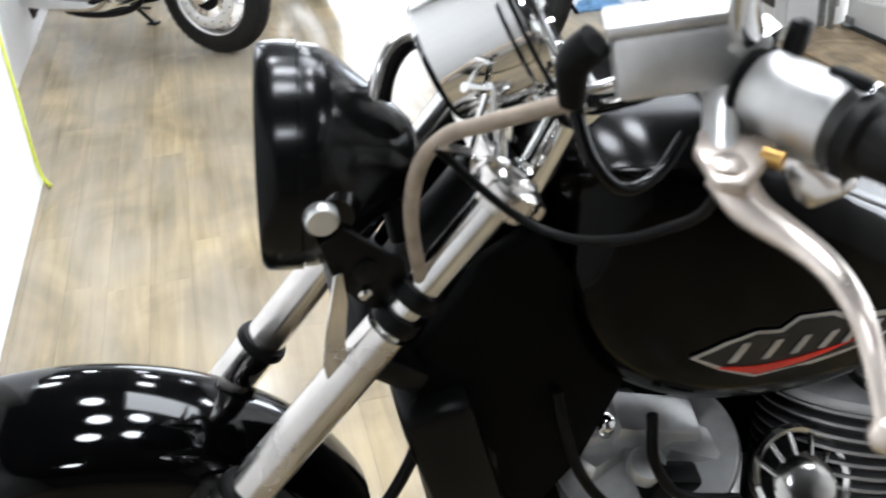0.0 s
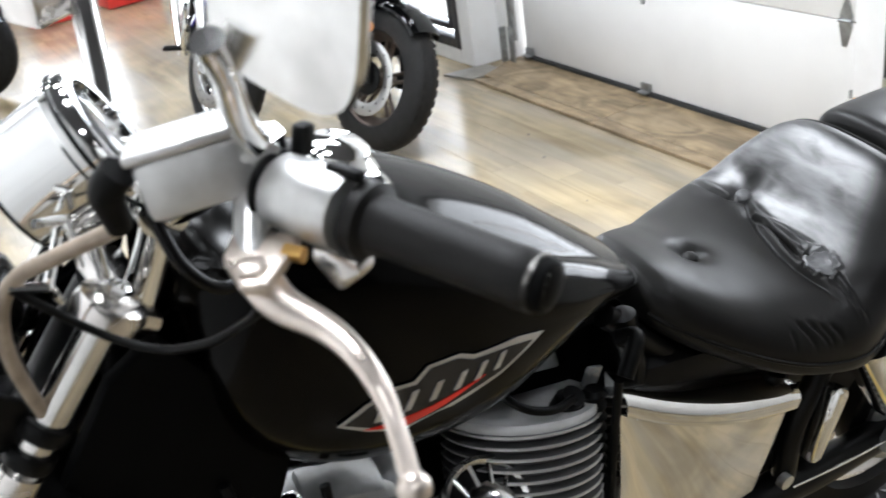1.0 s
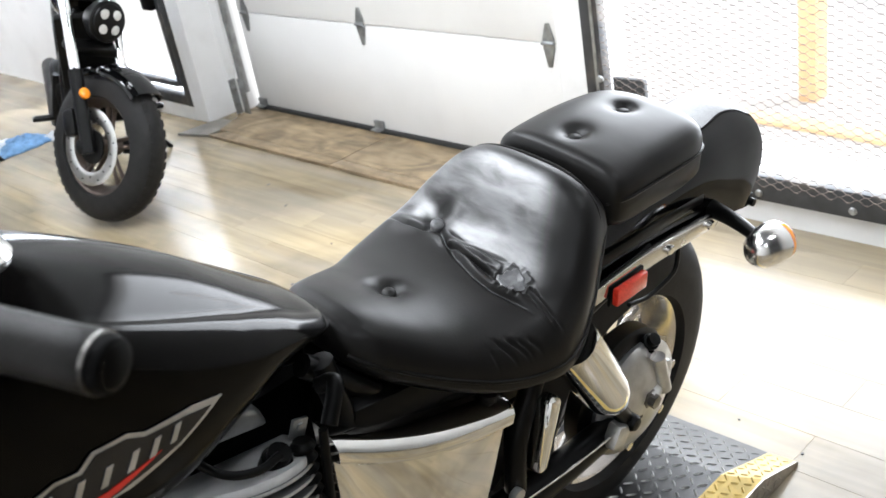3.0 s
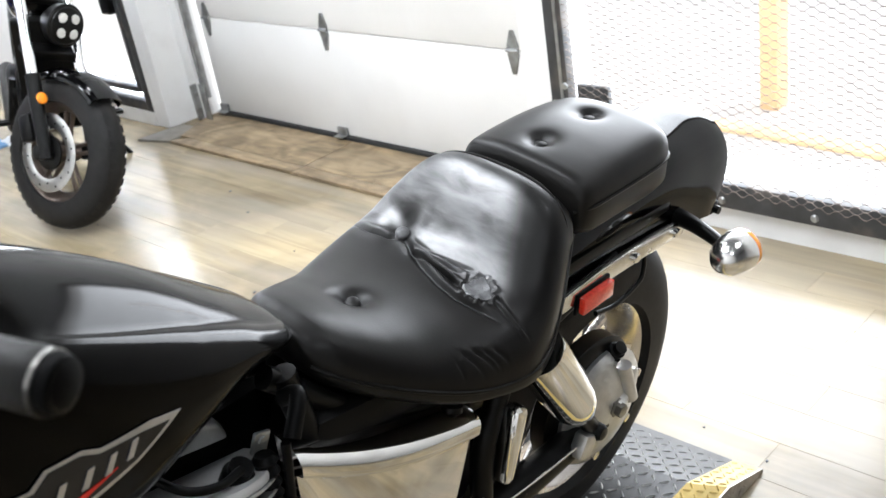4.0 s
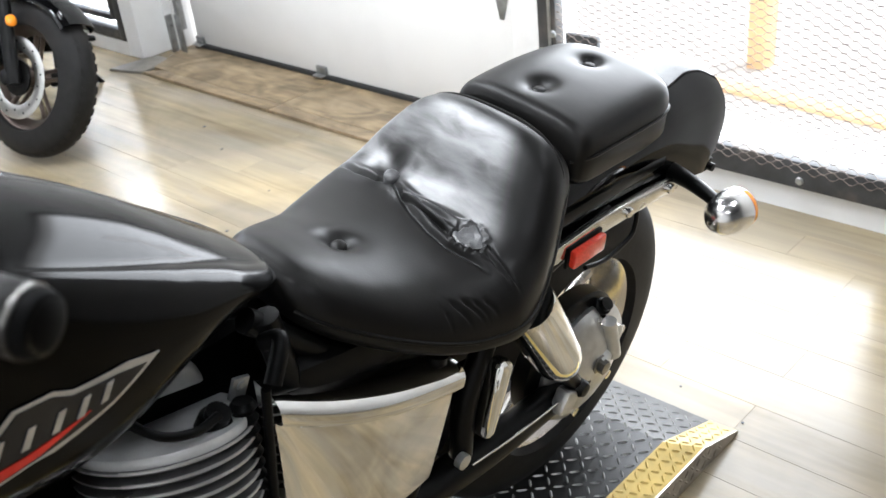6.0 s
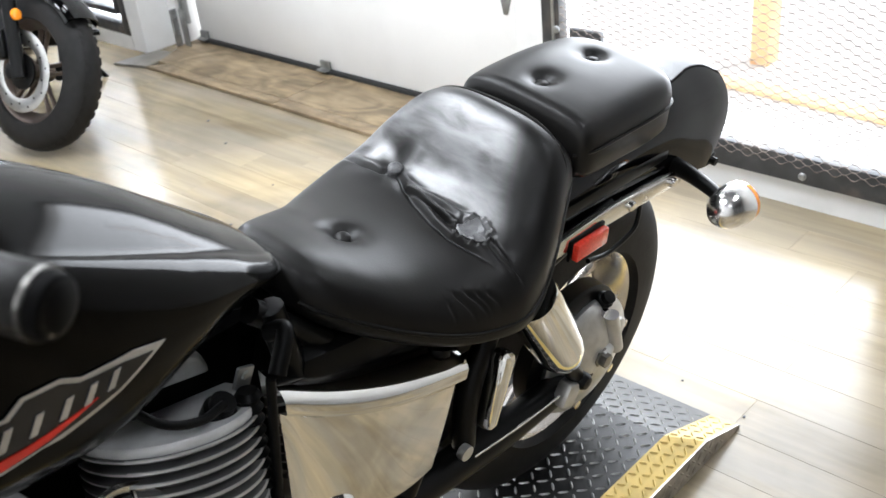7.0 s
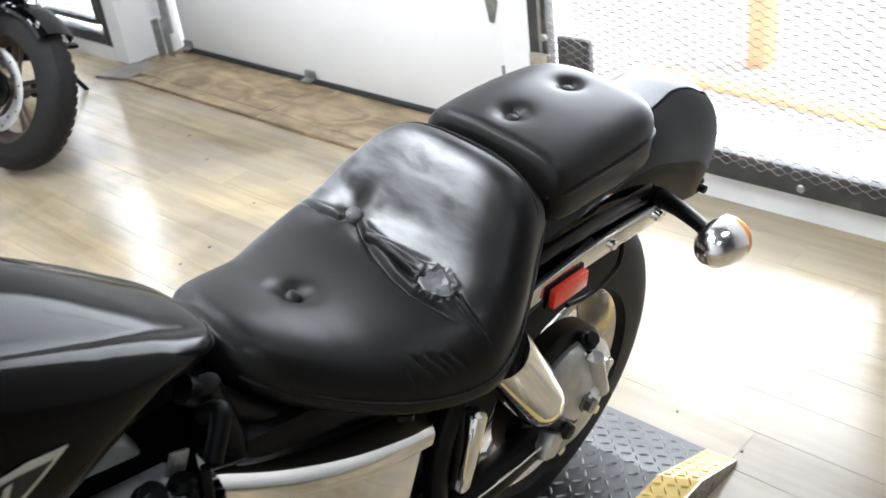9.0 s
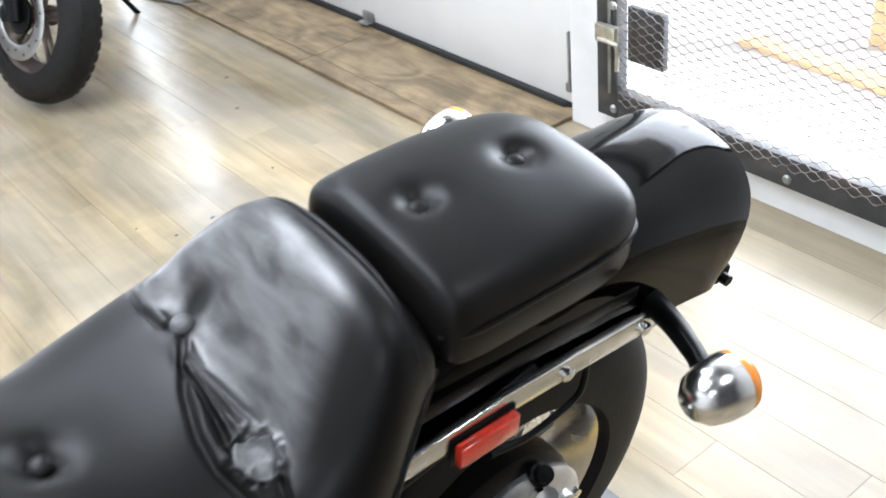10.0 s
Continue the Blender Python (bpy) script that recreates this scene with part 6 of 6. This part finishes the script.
        part("fluid_reservoir", bm, M_ALU_BRIGHT, bar, "silver square fluid reservoir")
    # mirror
    bm = B()
    root = Vector((-1.15, s * -0.25, 1.3))
    top = Vector((-1.184, s * -0.285, 1.4))
    sweep(bm, [root, root.lerp(top, 0.35) + Vector((-0.004, 0, 0)), root.lerp(top, 0.7), top], [0.012, 0.0095, 0.009, 0.011])
    rod(bm, root - Vector((0, 0, 0.02)), root + Vector((0, 0, 0.014)), 0.015, seg=6)
    mi = part("mirror_stem", bm, M_CHROME, bar, "chrome mirror stem")
    bm = B()
    ax, ay = Vector((0.3, s * -0.93, -0.1)).normalized(), Vector((0.1, 0.0, 1)).normalized()
    nz = ax.cross(ay).normalized() * -s
    ay = nz.cross(ax) * s
    ctr = Vector((-1.15, s * -0.32, 1.43))
    loops = []
    for h, k in ((0.02, 0.25), (0.017, 0.62), (0.009, 0.9), (0.0, 1.0), (-0.005, 0.98)):
        lp = []
        for q in range(48):
            an = 2 * math.pi * q / 48
            c_, s_ = math.cos(an), math.sin(an)
            u_, v_ = math.copysign(abs(c_) ** 0.55, c_), math.copysign(abs(s_) ** 0.6, s_)
            u_ *= 1.0 - 0.12 * (1 - v_) * (1 if u_ < 0 else 0.1)
            v_ -= 0.12 * u_ if v_ < 0 else 0.0
            lp.append(ctr + ax * u_ * 0.062 * k + ay * v_ * 0.058 * k + nz * h)
        loops.append(lp)
    rings(bm, loops)
    bmesh.ops.recalc_face_normals(bm, faces=bm.faces)
    part("mirror_shell", bm, M_CHROME_DULL, mi, "chrome rear-view mirror shell")

# cables
for pts, r, mt, lab in (
        ([(-1.241, -0.203, 1.25), (-1.262, -0.18, 1.232), (-1.286, -0.16, 1.215), (-1.309, -0.14, 1.197), (-1.326, -0.13, 1.17), (-1.333, -0.12, 1.123), (-1.329, -0.11, 1.069), (-1.318, -0.1, 1.0)], 0.0062, M_CABLE, "tan brake hose"),
        ([(-1.317, -0.14, 1.189), (-1.268, -0.16, 1.137), (-1.234, -0.19, 1.127), (-1.208, -0.23, 1.15), (-1.192, -0.26, 1.179), (-1.184, -0.285, 1.207), (-1.18, -0.3, 1.24)], 0.0036, M_PLASTIC, "black cable"),
        ([(-1.262, 0.03, 1.18), (-1.3, 0.025, 1.185), (-1.325, 0.01, 1.155), (-1.335, -0.02, 1.1), (-1.33, -0.04, 1.03)], 0.008, M_PLASTIC, "black cable"),
        ([(-1.265, 0.02, 1.185), (-1.31, 0.015, 1.195), (-1.338, -0.01, 1.165), (-1.35, -0.03, 1.1)], 0.005, M_CHROME_DULL, "braided cable"),
        ([(-1.335, -0.075, 0.92), (-1.33, -0.1, 0.85), (-1.36, -0.11, 0.78), (-1.4, -0.11, 0.72), (-1.43, -0.1, 0.66)], 0.0065, M_PLASTIC, "black brake hose"),
        ([(-1.2, -0.1, 1.19), (-1.19, -0.12, 1.145), (-1.165, -0.13, 1.115), (-1.13, -0.12, 1.115), (-1.1, -0.1, 1.135)], 0.006, M_SATIN, "black wiring loom"),
        ([(-1.1, -0.12, 0.82), (-1.1, -0.14, 0.77), (-1.07, -0.15, 0.72), (-1.0, -0.15, 0.69)], 0.006, M_PLASTIC, "black lead")):
    bm = B()
    sweep(bm, pts, r, 10, 8)
    part("cable", bm, mt, bike, lab)
bm = B()
for p, q in (((-1.318, -0.14, 1.19), (-1.292, -0.14, 1.18)), ((-1.292, -0.14, 1.18), (-1.27, -0.11, 1.205)), ((-1.292, -0.14, 1.18), (-1.285, -0.12, 1.15)), ((-1.285, -0.1, 1.21), (-1.262, -0.09, 1.2)), ((-1.262, -0.09, 1.2), (-1.262, -0.1, 1.16))):
    rod(bm, p, q, 0.004, seg=8)
part("cable_guide", bm, M_CHROME, bike, "chrome wire cable guide")
# kickstand
bm = B()
sweep(bm, [(-0.75, -0.13, 0.22), (-0.72, -0.2, 0.12), (-0.7, -0.27, 0.03)], 0.012)
box(bm, (-0.7, -0.28, 0.02), (0.06, 0.05, 0.01), 0.003, (-11, 0, 0))
part("kickstand", bm, M_BLACK, bike, "black side stand, folded out")

# ---- the other motorcycles ----


def other_bike(label, m, R=0.31, w=0.13, rim=0.215, rim_mat=None, wire=0, spokes=5, disc_mat=None, paint=None, rake=28, fork_up=None, fork_lo=None, wheelbase=1.5, fender="short", reflector=False, bags=False, fairing=False, headlamp="round", steer=0.0):
    """A parked motorcycle; -x is ahead, the front tyre's contact is the origin."""
    b = thing("motorcycle", label, "motorcycle", m, "parked motorcycles")
    paint = paint or M_PAINT
    c = Vector((0, 0, R))
    fw = wheel(b, c, R, w, rim, rim_mat or M_BRONZE, spokes, 0.026, wire)
    ra = radians(rake)
    up = Vector((math.sin(ra), 0, math.cos(ra)))
    fwd = Vector((-math.cos(ra), 0, math.sin(ra)))
    # disc and caliper
    bm = B()
    y = w * 0.5 + 0.02
    ring(bm, (0, y, R), (0, 1, 0), rim * 0.64, rim * 0.13, 48, 8, squash=0.12)
    disc = part("brake_disc", bm, disc_mat or M_DISC, b, "drilled steel brake disc")
    for k in range(18):
        a = 2 * math.pi * k / 18
        bm = B()
        rr = rim * (0.6 if k % 2 else 0.68)
        rod(bm, (rr * math.cos(a), y + 0.001, R + rr * math.sin(a)), (rr * math.cos(a), y + rim * 0.0175, R + rr * math.sin(a)), 0.0045, seg=8)
        part("drill_hole", bm, M_BLACK, disc)
    bm = B()
    lathe(bm, (0, y - 0.01, R), (0, 1, 0), [(0, rim * 0.34), (0.008, rim * 0.34), (0.014, rim * 0.24), (0.016, 0.02), (0.03, 0.016), (0.031, 0.001)], 24)
    part("disc_carrier", bm, M_BLACK, b)
    bm = B()
    box(bm, (0.11, y + 0.012, R + 0.07), (0.07, 0.05, 0.11), 0.015, (0, 25, 0))
    part("caliper", bm, M_BLACK, b, "black brake caliper")
    for s in (-1, 1):
        yy = s * (w * 0.5 + 0.05)
        p0 = Vector((0.0, yy, R)) + fwd * 0.02
        bm = B()
        rod(bm, p0 - up * 0.03, p0 + up * 0.3, 0.026, 0.028, 20)
        lathe(bm, (0, yy, R), (0, s, 0), [(-0.03, 0.03), (0.02, 0.03), (0.026, 0.02), (0.027, 0.001)], 20)
        fl = part("fork_lower", bm, fork_lo or M_BLACK, b, "fork lower leg")
        bm = B()
        rod(bm, p0 + up * 0.3, p0 + up * 0.66, 0.021, 0.021, 20)
        part("fork_tube", bm, fork_up or M_CHROME, b, "bright fork tube")
        if reflector:
            bm = B()
            lathe(bm, p0 + up * 0.2 + fwd * 0.028, fwd, [(0, 0.022), (0.01, 0.022), (0.013, 0.018), (0.0135, 0.001)], 20)
            part("reflector", bm, M_AMBER, fl, "amber reflector")
    # fender
    bm = B()
    loops = []
    a0, a1 = {"short": (62, 128), "mid": (25, 150), "long": (15, 160)}[fender]
    for i in range(25):
        a = radians(a0 + (a1 - a0) * i / 24)
        u = Vector((math.cos(a), 0, math.sin(a)))
        lp = []
        for rr, ww, n in ((R + 0.02, w * 0.56, 13), (R + 0.014, w * 0.53, 13)):
            q = []
            for j in range(n):
                t = math.pi * j / (n - 1) - math.pi / 2
                q.append(c + u * (rr - 0.036 + 0.044 * max(math.cos(t), 0) ** 0.6) + Vector((0, ww * math.sin(t), 0)))
            lp += q if rr > R + 0.016 else list(reversed(q))
        loops.append(lp)
    rings(bm, loops)
    bmesh.ops.recalc_face_normals(bm, faces=bm.faces)
    part("front_fender", bm, paint, b, "front fender")
    top = up * 0.62 + Vector((0, 0, R))
    bm = B()
    box(bm, top, (0.07, 0.26, 0.03), 0.008, (0, -rake, 0))
    part("fork_clamp", bm, M_BLACK, b)
    bm = B()
    box(bm, up * 0.4 + Vector((0, 0, R)), (0.07, 0.24, 0.04), 0.01, (0, -rake, 0))
    part("fork_clamp", bm, M_BLACK, b)
    # headlight
    hc = up * 0.53 + Vector((0, 0, R)) + Vector((-0.1, 0, 0.0))
    bm = B()
    lathe(bm, hc, (-1, 0, 0), [(-0.07, 0.02), (-0.06, 0.05), (-0.01, 0.08), (0.03, 0.085), (0.035, 0.08)], 36)
    hh = part("headlight", bm, M_BLACK if headlamp == "led" else M_CHROME, b, "round headlight")
    bm = B()
    lathe(bm, hc, (-1, 0, 0), [(0.03, 0.078), (0.04, 0.07), (0.046, 0.04), (0.047, 0.001)], 32)
    part("lens", bm, M_BLACK if headlamp == "led" else M_DIAL, hh, "headlight lens")
    if headlamp == "led":
        for yy in (-0.028, 0.028):
            for zz in (-0.028, 0.028):
                bm = B()
                lathe(bm, hc + Vector((-0.04, yy, zz)), (-1, 0, 0), [(0, 0.02), (0.006, 0.02), (0.008, 0.001)], 16)
                part("lamp_cell", bm, M_DIAL, hh, "pale lamp cell")
    for s in (-1, 1) if headlamp != "led" else ():
        bm = B()
        rod(bm, hc + Vector((0.05, s * 0.08, -0.06)), hc + Vector((0.05, s * 0.19, -0.07)), 0.009)
        st = part("signal_arm", bm, M_CHROME if headlamp != "led" else M_BLACK, b)
        bm = B()
        lathe(bm, hc + Vector((0.055, s * 0.215, -0.07)), (-1, 0, 0), [(-0.03, 0.01), (-0.02, 0.028), (0.01, 0.033), (0.02, 0.03), (0.026, 0.001)], 20)
        part("signal_lens", bm, M_AMBER, st, "amber turn signal")
    # handlebar
    ht = up * 0.66 + Vector((0, 0, R))
    bm = B()
    sweep(bm, [ht + Vector((0.22, -0.4, 0.12)), ht + Vector((0.12, -0.28, 0.13)), ht + Vector((0.02, -0.1, 0.03)), ht + Vector((0.02, 0.1, 0.03)), ht + Vector((0.12, 0.28, 0.13)), ht + Vector((0.22, 0.4, 0.12))], 0.012)
    part("handlebar", bm, M_BLACK if headlamp == "led" else M_CHROME, b, "handlebar")
    # the front end turns about the steering line
    turn = Matrix.Translation(c) @ Matrix.Rotation(radians(steer), 4, up) @ Matrix.Translation(-c)
    for ob in b.children:
        ob.matrix_basis = turn
    # body
    rx = wheelbase
    bm = B()
    box(bm, (0.3, 0, 0.62), (0.05, 0.26, 0.36), 0.01, (0, -20, 0))
    part("radiator", bm, M_BLACK, b, "black radiator")
    bm = B()
    box(bm, (0.62, 0, 0.42), (0.4, 0.28, 0.3), 0.05)
    en = part("crankcase", bm, M_BLACK if headlamp == "led" else M_ALU, b, "engine crankcase")
    bm = B()
    lathe(bm, (0.6, 0.13, 0.42), (0, 1, 0), [(0, 0.12), (0.03, 0.12), (0.045, 0.1), (0.05, 0.06), (0.05, 0.001)], 32)
    part("clutch_cover", bm, M_BLACK if headlamp == "led" else M_CHROME, en, "round engine cover")
    for k in range(8):
        bm = B()
        box(bm, (0.54, 0, 0.58 + 0.022 * k), (0.2, 0.2, 0.008), 0.003, (0, -8, 0))
        part("cooling_fin", bm, M_FIN if headlamp != "led" else M_BLACK, en)
    bm = B()
    for s in (-1, 1):
        sweep(bm, [up * 0.55 + Vector((0.06, s * 0.03, R)), (0.34, s * 0.12, 0.55), (0.4, s * 0.13, 0.25), (0.9, s * 0.13, 0.22), (1.0, s * 0.12, 0.6), (rx, s * 0.11, 0.68)], 0.017)
    part("frame", bm, M_BLACK, b, "black tubular frame")
    bm = B()
    loops = []
    for i in range(21):
        t = i / 20
        x = 0.32 + 0.52 * t
        h = math.sin(math.pi * min(max(t * 0.85 + 0.12, 0), 1)) ** 0.6
        loops.append([(x, 0.13 * h * math.copysign(abs(math.cos(a)) ** 0.8, math.cos(a)), 0.86 - 0.08 * t + 0.11 * h * math.copysign(abs(math.sin(a)) ** 0.8, math.sin(a))) for a in [2 * math.pi * q / 24 for q in range(24)]])
    rings(bm, loops)
    part("tank", bm, paint, b, "fuel tank")
    bm = B()
    sweep(bm, [(0.82, 0, 0.78), (1.0, 0, 0.74), (1.15, 0, 0.76), (1.4, 0, 0.8)], [0.08, 0.13, 0.13, 0.09], 16, 6, 0.6)
    part("seat", bm, M_LEATHER, b, "black seat")
    wheel(b, (rx, 0, R), R, w * 1.1, rim * 0.95, rim_mat or M_BRONZE, spokes, 0.026, wire)
    bm = B()
    sweep(bm, [(0.5, 0.15, 0.5), (0.55, 0.18, 0.3), (0.8, 0.18, 0.25), (rx + 0.1, 0.18, 0.3)], [0.02, 0.02, 0.035, 0.045])
    part("exhaust", bm, M_BLACK if headlamp == "led" else M_CHROME, b, "exhaust pipe")
    for s in (-1, 1):
        bm = B()
        rod(bm, (0.55, s * 0.14, 0.3), (0.55, s * 0.27, 0.3), 0.014)
        box(bm, (0.55, s * 0.23, 0.3), (0.045, 0.1, 0.018), 0.005)
        part("foot_peg", bm, M_BLACK, b, "black foot peg")
    bm = B()
    loops = []
    for i in range(13):
        a = radians(20 + 130 * i / 12)
        u = Vector((math.cos(a), 0, math.sin(a)))
        loops.append([Vector((rx, 0, R)) + u * (R + 0.03) + Vector((0, q * w * 0.6, 0)) + u * 0.03 * (1 - abs(q)) for q in (-1, -0.5, 0, 0.5, 1)] + [Vector((rx, 0, R)) + u * (R + 0.022) + Vector((0, q * w * 0.6, 0)) for q in (1, 0, -1)])
    rings(bm, loops)
    part("rear_fender", bm, paint, b, "rear fender")
    bm = B()
    rod(bm, (0.75, -0.14, 0.24), (0.72, -0.33, 0.02), 0.011)
    box(bm, (0.72, -0.34, 0.01), (0.06, 0.05, 0.012), 0.003)
    part("kickstand", bm, M_BLACK, b, "side stand")
    if bags:
        for s in (-1, 1):
            bm = B()
            box(bm, (rx - 0.05, s * 0.27, 0.58), (0.4, 0.16, 0.28), 0.04, seg=3)
            bg_ = part("saddlebag", bm, M_LEATHER, b, "black leather saddlebag")
            bm = B()
            box(bm, (rx - 0.05, s * 0.27, 0.73), (0.42, 0.175, 0.03), 0.012)
            part("flap", bm, M_LEATHER, bg_)
    if fairing:
        bm = B()
        loops = []
        for i in range(15):
            t = i / 14
            z = 0.42 + 0.75 * t
            wd = 0.2 + 0.2 * math.sin(math.pi * (0.15 + 0.7 * t))
            loops.append([(0.25 - 0.3 * math.cos(a) * math.cos(0.9 * t) + 0.1 * t, wd * math.sin(a), z) for a in [radians(-100 + 200 * q / 16) for q in range(17)]] + [(0.29 - 0.26 * math.cos(a) * math.cos(0.9 * t) + 0.1 * t, (wd - 0.03) * math.sin(a), z) for a in [radians(100 - 200 * q / 16) for q in range(17)]])
        rings(bm, loops)
        bmesh.ops.recalc_face_normals(bm, faces=bm.faces)
        part("fairing", bm, paint, b, "black touring fairing")
        for s in (-1, 1):
            bm = B()
            sweep(bm, [(0.36, s * 0.15, 0.3), (0.32, s * 0.36, 0.34), (0.36, s * 0.4, 0.5), (0.45, s * 0.3, 0.6)], 0.014)
            part("crash_bar", bm, M_CHROME, b, "chrome crash bar")
    return b


def parked(x, y, heading, lean=0):
    return pose(x, y, 0, 0, 0, heading - 180) @ pose(0, 0, 0, lean, 0, 0)


other_bike("black parked motorcycle with bronze cast wheels and amber fork reflectors", parked(0.35, 2.69, 246, 9), 0.302, 0.13, 0.2, M_BRONZE, spokes=5, rake=25, reflector=True, headlamp="led", steer=38)
other_bike("deep blue cruiser motorcycle with wire wheels and black saddlebags", parked(-0.085, 3.41, 254, 9), 0.32, 0.12, 0.23, M_CHROME, wire=40, paint=M_BLUE, rake=30, fork_lo=M_CHROME, fender="mid", bags=True, steer=26)
other_bike("black touring motorcycle with full fairing and chrome crash bars", parked(-1.42, 4.2, 322), 0.31, 0.13, 0.215, M_ALU_BRIGHT, spokes=6, rake=26, fork_lo=M_ALU_BRIGHT, disc_mat=mat("bright_disc_cover", (0.75, 0.75, 0.74), 0.35, 0.8, vary=0.08, scale=30), fender="long", fairing=True, reflector=True)
other_bike("black cruiser motorcycle with chrome cast wheels", parked(-0.93, 5.38, 318), 0.32, 0.12, 0.225, M_CHROME, spokes=9, rake=30, fork_lo=M_CHROME, fender="long")

# clutter on the far floor


def crumpled(name, cx, cy, sx, sy, h, material, label, category, seed):
    """A loose cloth heap, thickened."""
    bm = B()
    n = 22
    up_, dn = [], []
    for i in range(n + 1):
        ru, rd = [], []
        for j in range(n + 1):
            u, v = i / n * 2 - 1, j / n * 2 - 1
            e = 1 + 0.2 * noise.noise(Vector((u * 2, v * 2, seed + 4)))
            x, y = cx + u * sx * e, cy + v * sy * e
            z = h * max(0.12, (1 - max(abs(u), abs(v)) ** 2)) * (0.6 + 0.8 * abs(noise.noise(Vector((u * 3.2, v * 3.2, seed)))))
            ru.append(bm.verts.new((x, y, z + 0.004)))
            rd.append(bm.verts.new((x, y, 0.001)))
        up_.append(ru)
        dn.append(rd)
    for i in range(n):
        for j in range(n):
            bm.faces.new((up_[i][j], up_[i + 1][j], up_[i + 1][j + 1], up_[i][j + 1]))
            bm.faces.new((dn[i][j], dn[i][j + 1], dn[i + 1][j + 1], dn[i + 1][j]))
    for k in range(n):
        for a, b in (((k, 0), (k + 1, 0)), ((k + 1, n), (k, n)), ((0, k + 1), (0, k)), ((n, k), (n, k + 1))):
            bm.faces.new((up_[a[0]][a[1]], dn[a[0]][a[1]], dn[b[0]][b[1]], up_[b[0]][b[1]]))
    bmesh.ops.recalc_face_normals(bm, faces=bm.faces)
    tagged(part(name, bm, material), label, category)


crumpled("rag", 0.56, 4.12, 0.14, 0.1, 0.06, M_RAG, "crumpled blue cloth rag lying on the floor", "rag", 2)
crumpled("rag", 0.42, 4.22, 0.16, 0.12, 0.05, M_PAPER, "crumpled pale grey cloth lying on the floor", "rag", 6)
crumpled("rag", 0.78, 4.05, 0.1, 0.08, 0.04, M_PAPER, "small pale cloth lying on the floor", "rag", 9)
tool = thing("tool_box", "red plastic tool box on the floor by the far wall", "tool box", pose(-0.15, 7.1, 0))
bm = B()
box(bm, (0, 0, 0.14), (0.42, 0.25, 0.27), 0.02)
part("body", bm, M_DRED, tool)
bm = B()
box(bm, (0, 0, 0.29), (0.43, 0.26, 0.05), 0.015)
part("lid", bm, M_PLASTIC, tool, "black lid")
bm = B()
sweep(bm, [(-0.12, 0, 0.31), (-0.1, 0, 0.36), (0.1, 0, 0.36), (0.12, 0, 0.31)], 0.012)
part("handle", bm, M_PLASTIC, tool, "black handle")
copy_thing(tool, pose(0.42, 7.15, 0, 0, 0, 8))
bm = B()
box(bm, (-0.75, 7.3, 0.25), (0.5, 0.35, 0.5), 0.02)
tagged(part("carton", bm, mat("brown_cardboard", (0.4, 0.29, 0.17), 0.8, vary=0.1, scale=12, bump=0.2)), "brown cardboard carton on the floor by the far wall", "carton")
# cord at the pier
bm = B()
sweep(bm, [(-2.176, 2.62, 1.4), (-2.174, 2.66, 0.9), (-2.172, 2.7, 0.45), (-2.172, 2.72, 0.1), (-2.15, 2.74, 0.012), (-2.2, 2.84, 0.012), (-2.3, 2.83, 0.012)], 0.006, 8)
tagged(part("power_cord", bm, M_CORD), "yellow-green power cord hanging on the white pier", "cord")
bm = B()
sweep(bm, [(-2.4, 5.6, 0.7), (-2.4, 5.55, 0.2), (-2.3, 5.45, 0.012), (-2.1, 5.3, 0.012), (-1.95, 5.35, 0.012), (-1.8, 5.25, 0.012)], 0.007, 8)
tagged(part("power_cord", bm, M_PLASTIC), "black power cord lying on the floor by the wall", "cord")

# ---- floor planks, last ----
pw, pl = 0.128, 1.05
rows_x = int((1.45 - XL) / pw) + 1
shared = {}
rng = random.Random(7)


def plank_mesh(w, l):
    key = (round(w, 3), round(l, 3))
    if key not in shared:
        bm = B()
        x, y, c = w / 2 - 0.0002, l / 2 - 0.0002, 0.0004
        lo = [bm.verts.new((a * x, b * y, -0.006)) for a, b in ((-1, -1), (1, -1), (1, 1), (-1, 1))]
        mi = [bm.verts.new((a * x, b * y, -c)) for a, b in ((-1, -1), (1, -1), (1, 1), (-1, 1))]
        hi = [bm.verts.new((a * (x - c), b * (y - c), 0)) for a, b in ((-1, -1), (1, -1), (1, 1), (-1, 1))]
        bm.faces.new(hi)
        for r0, r1 in ((lo, mi), (mi, hi)):
            for i in range(4):
                bm.faces.new((r0[i], r0[(i + 1) % 4], r1[(i + 1) % 4], r1[i]))
        me = bpy.data.meshes.new("plank")
        bm.normal_update()
        bm.to_mesh(me)
        bm.free()
        me.materials.append(M_FLOOR)
        shared[key] = me
    return shared[key]


for i in range(rows_x):
    x0 = XL + i * pw
    w = min(pw, 1.46 - x0)
    if w < 0.02:
        continue
    off = rng.choice((0.0, 0.2, 0.4, 0.61, 0.8, 1.0))
    y = YN - off
    while y < YF:
        a, b = max(y, YN), min(y + pl, YF)
        if b - a > 0.03:
            ob = new("plank", plank_mesh(w, b - a))
            ob.location = (x0 + w / 2, (a + b) / 2, 0)
            ob.parent = floor
        y += pl
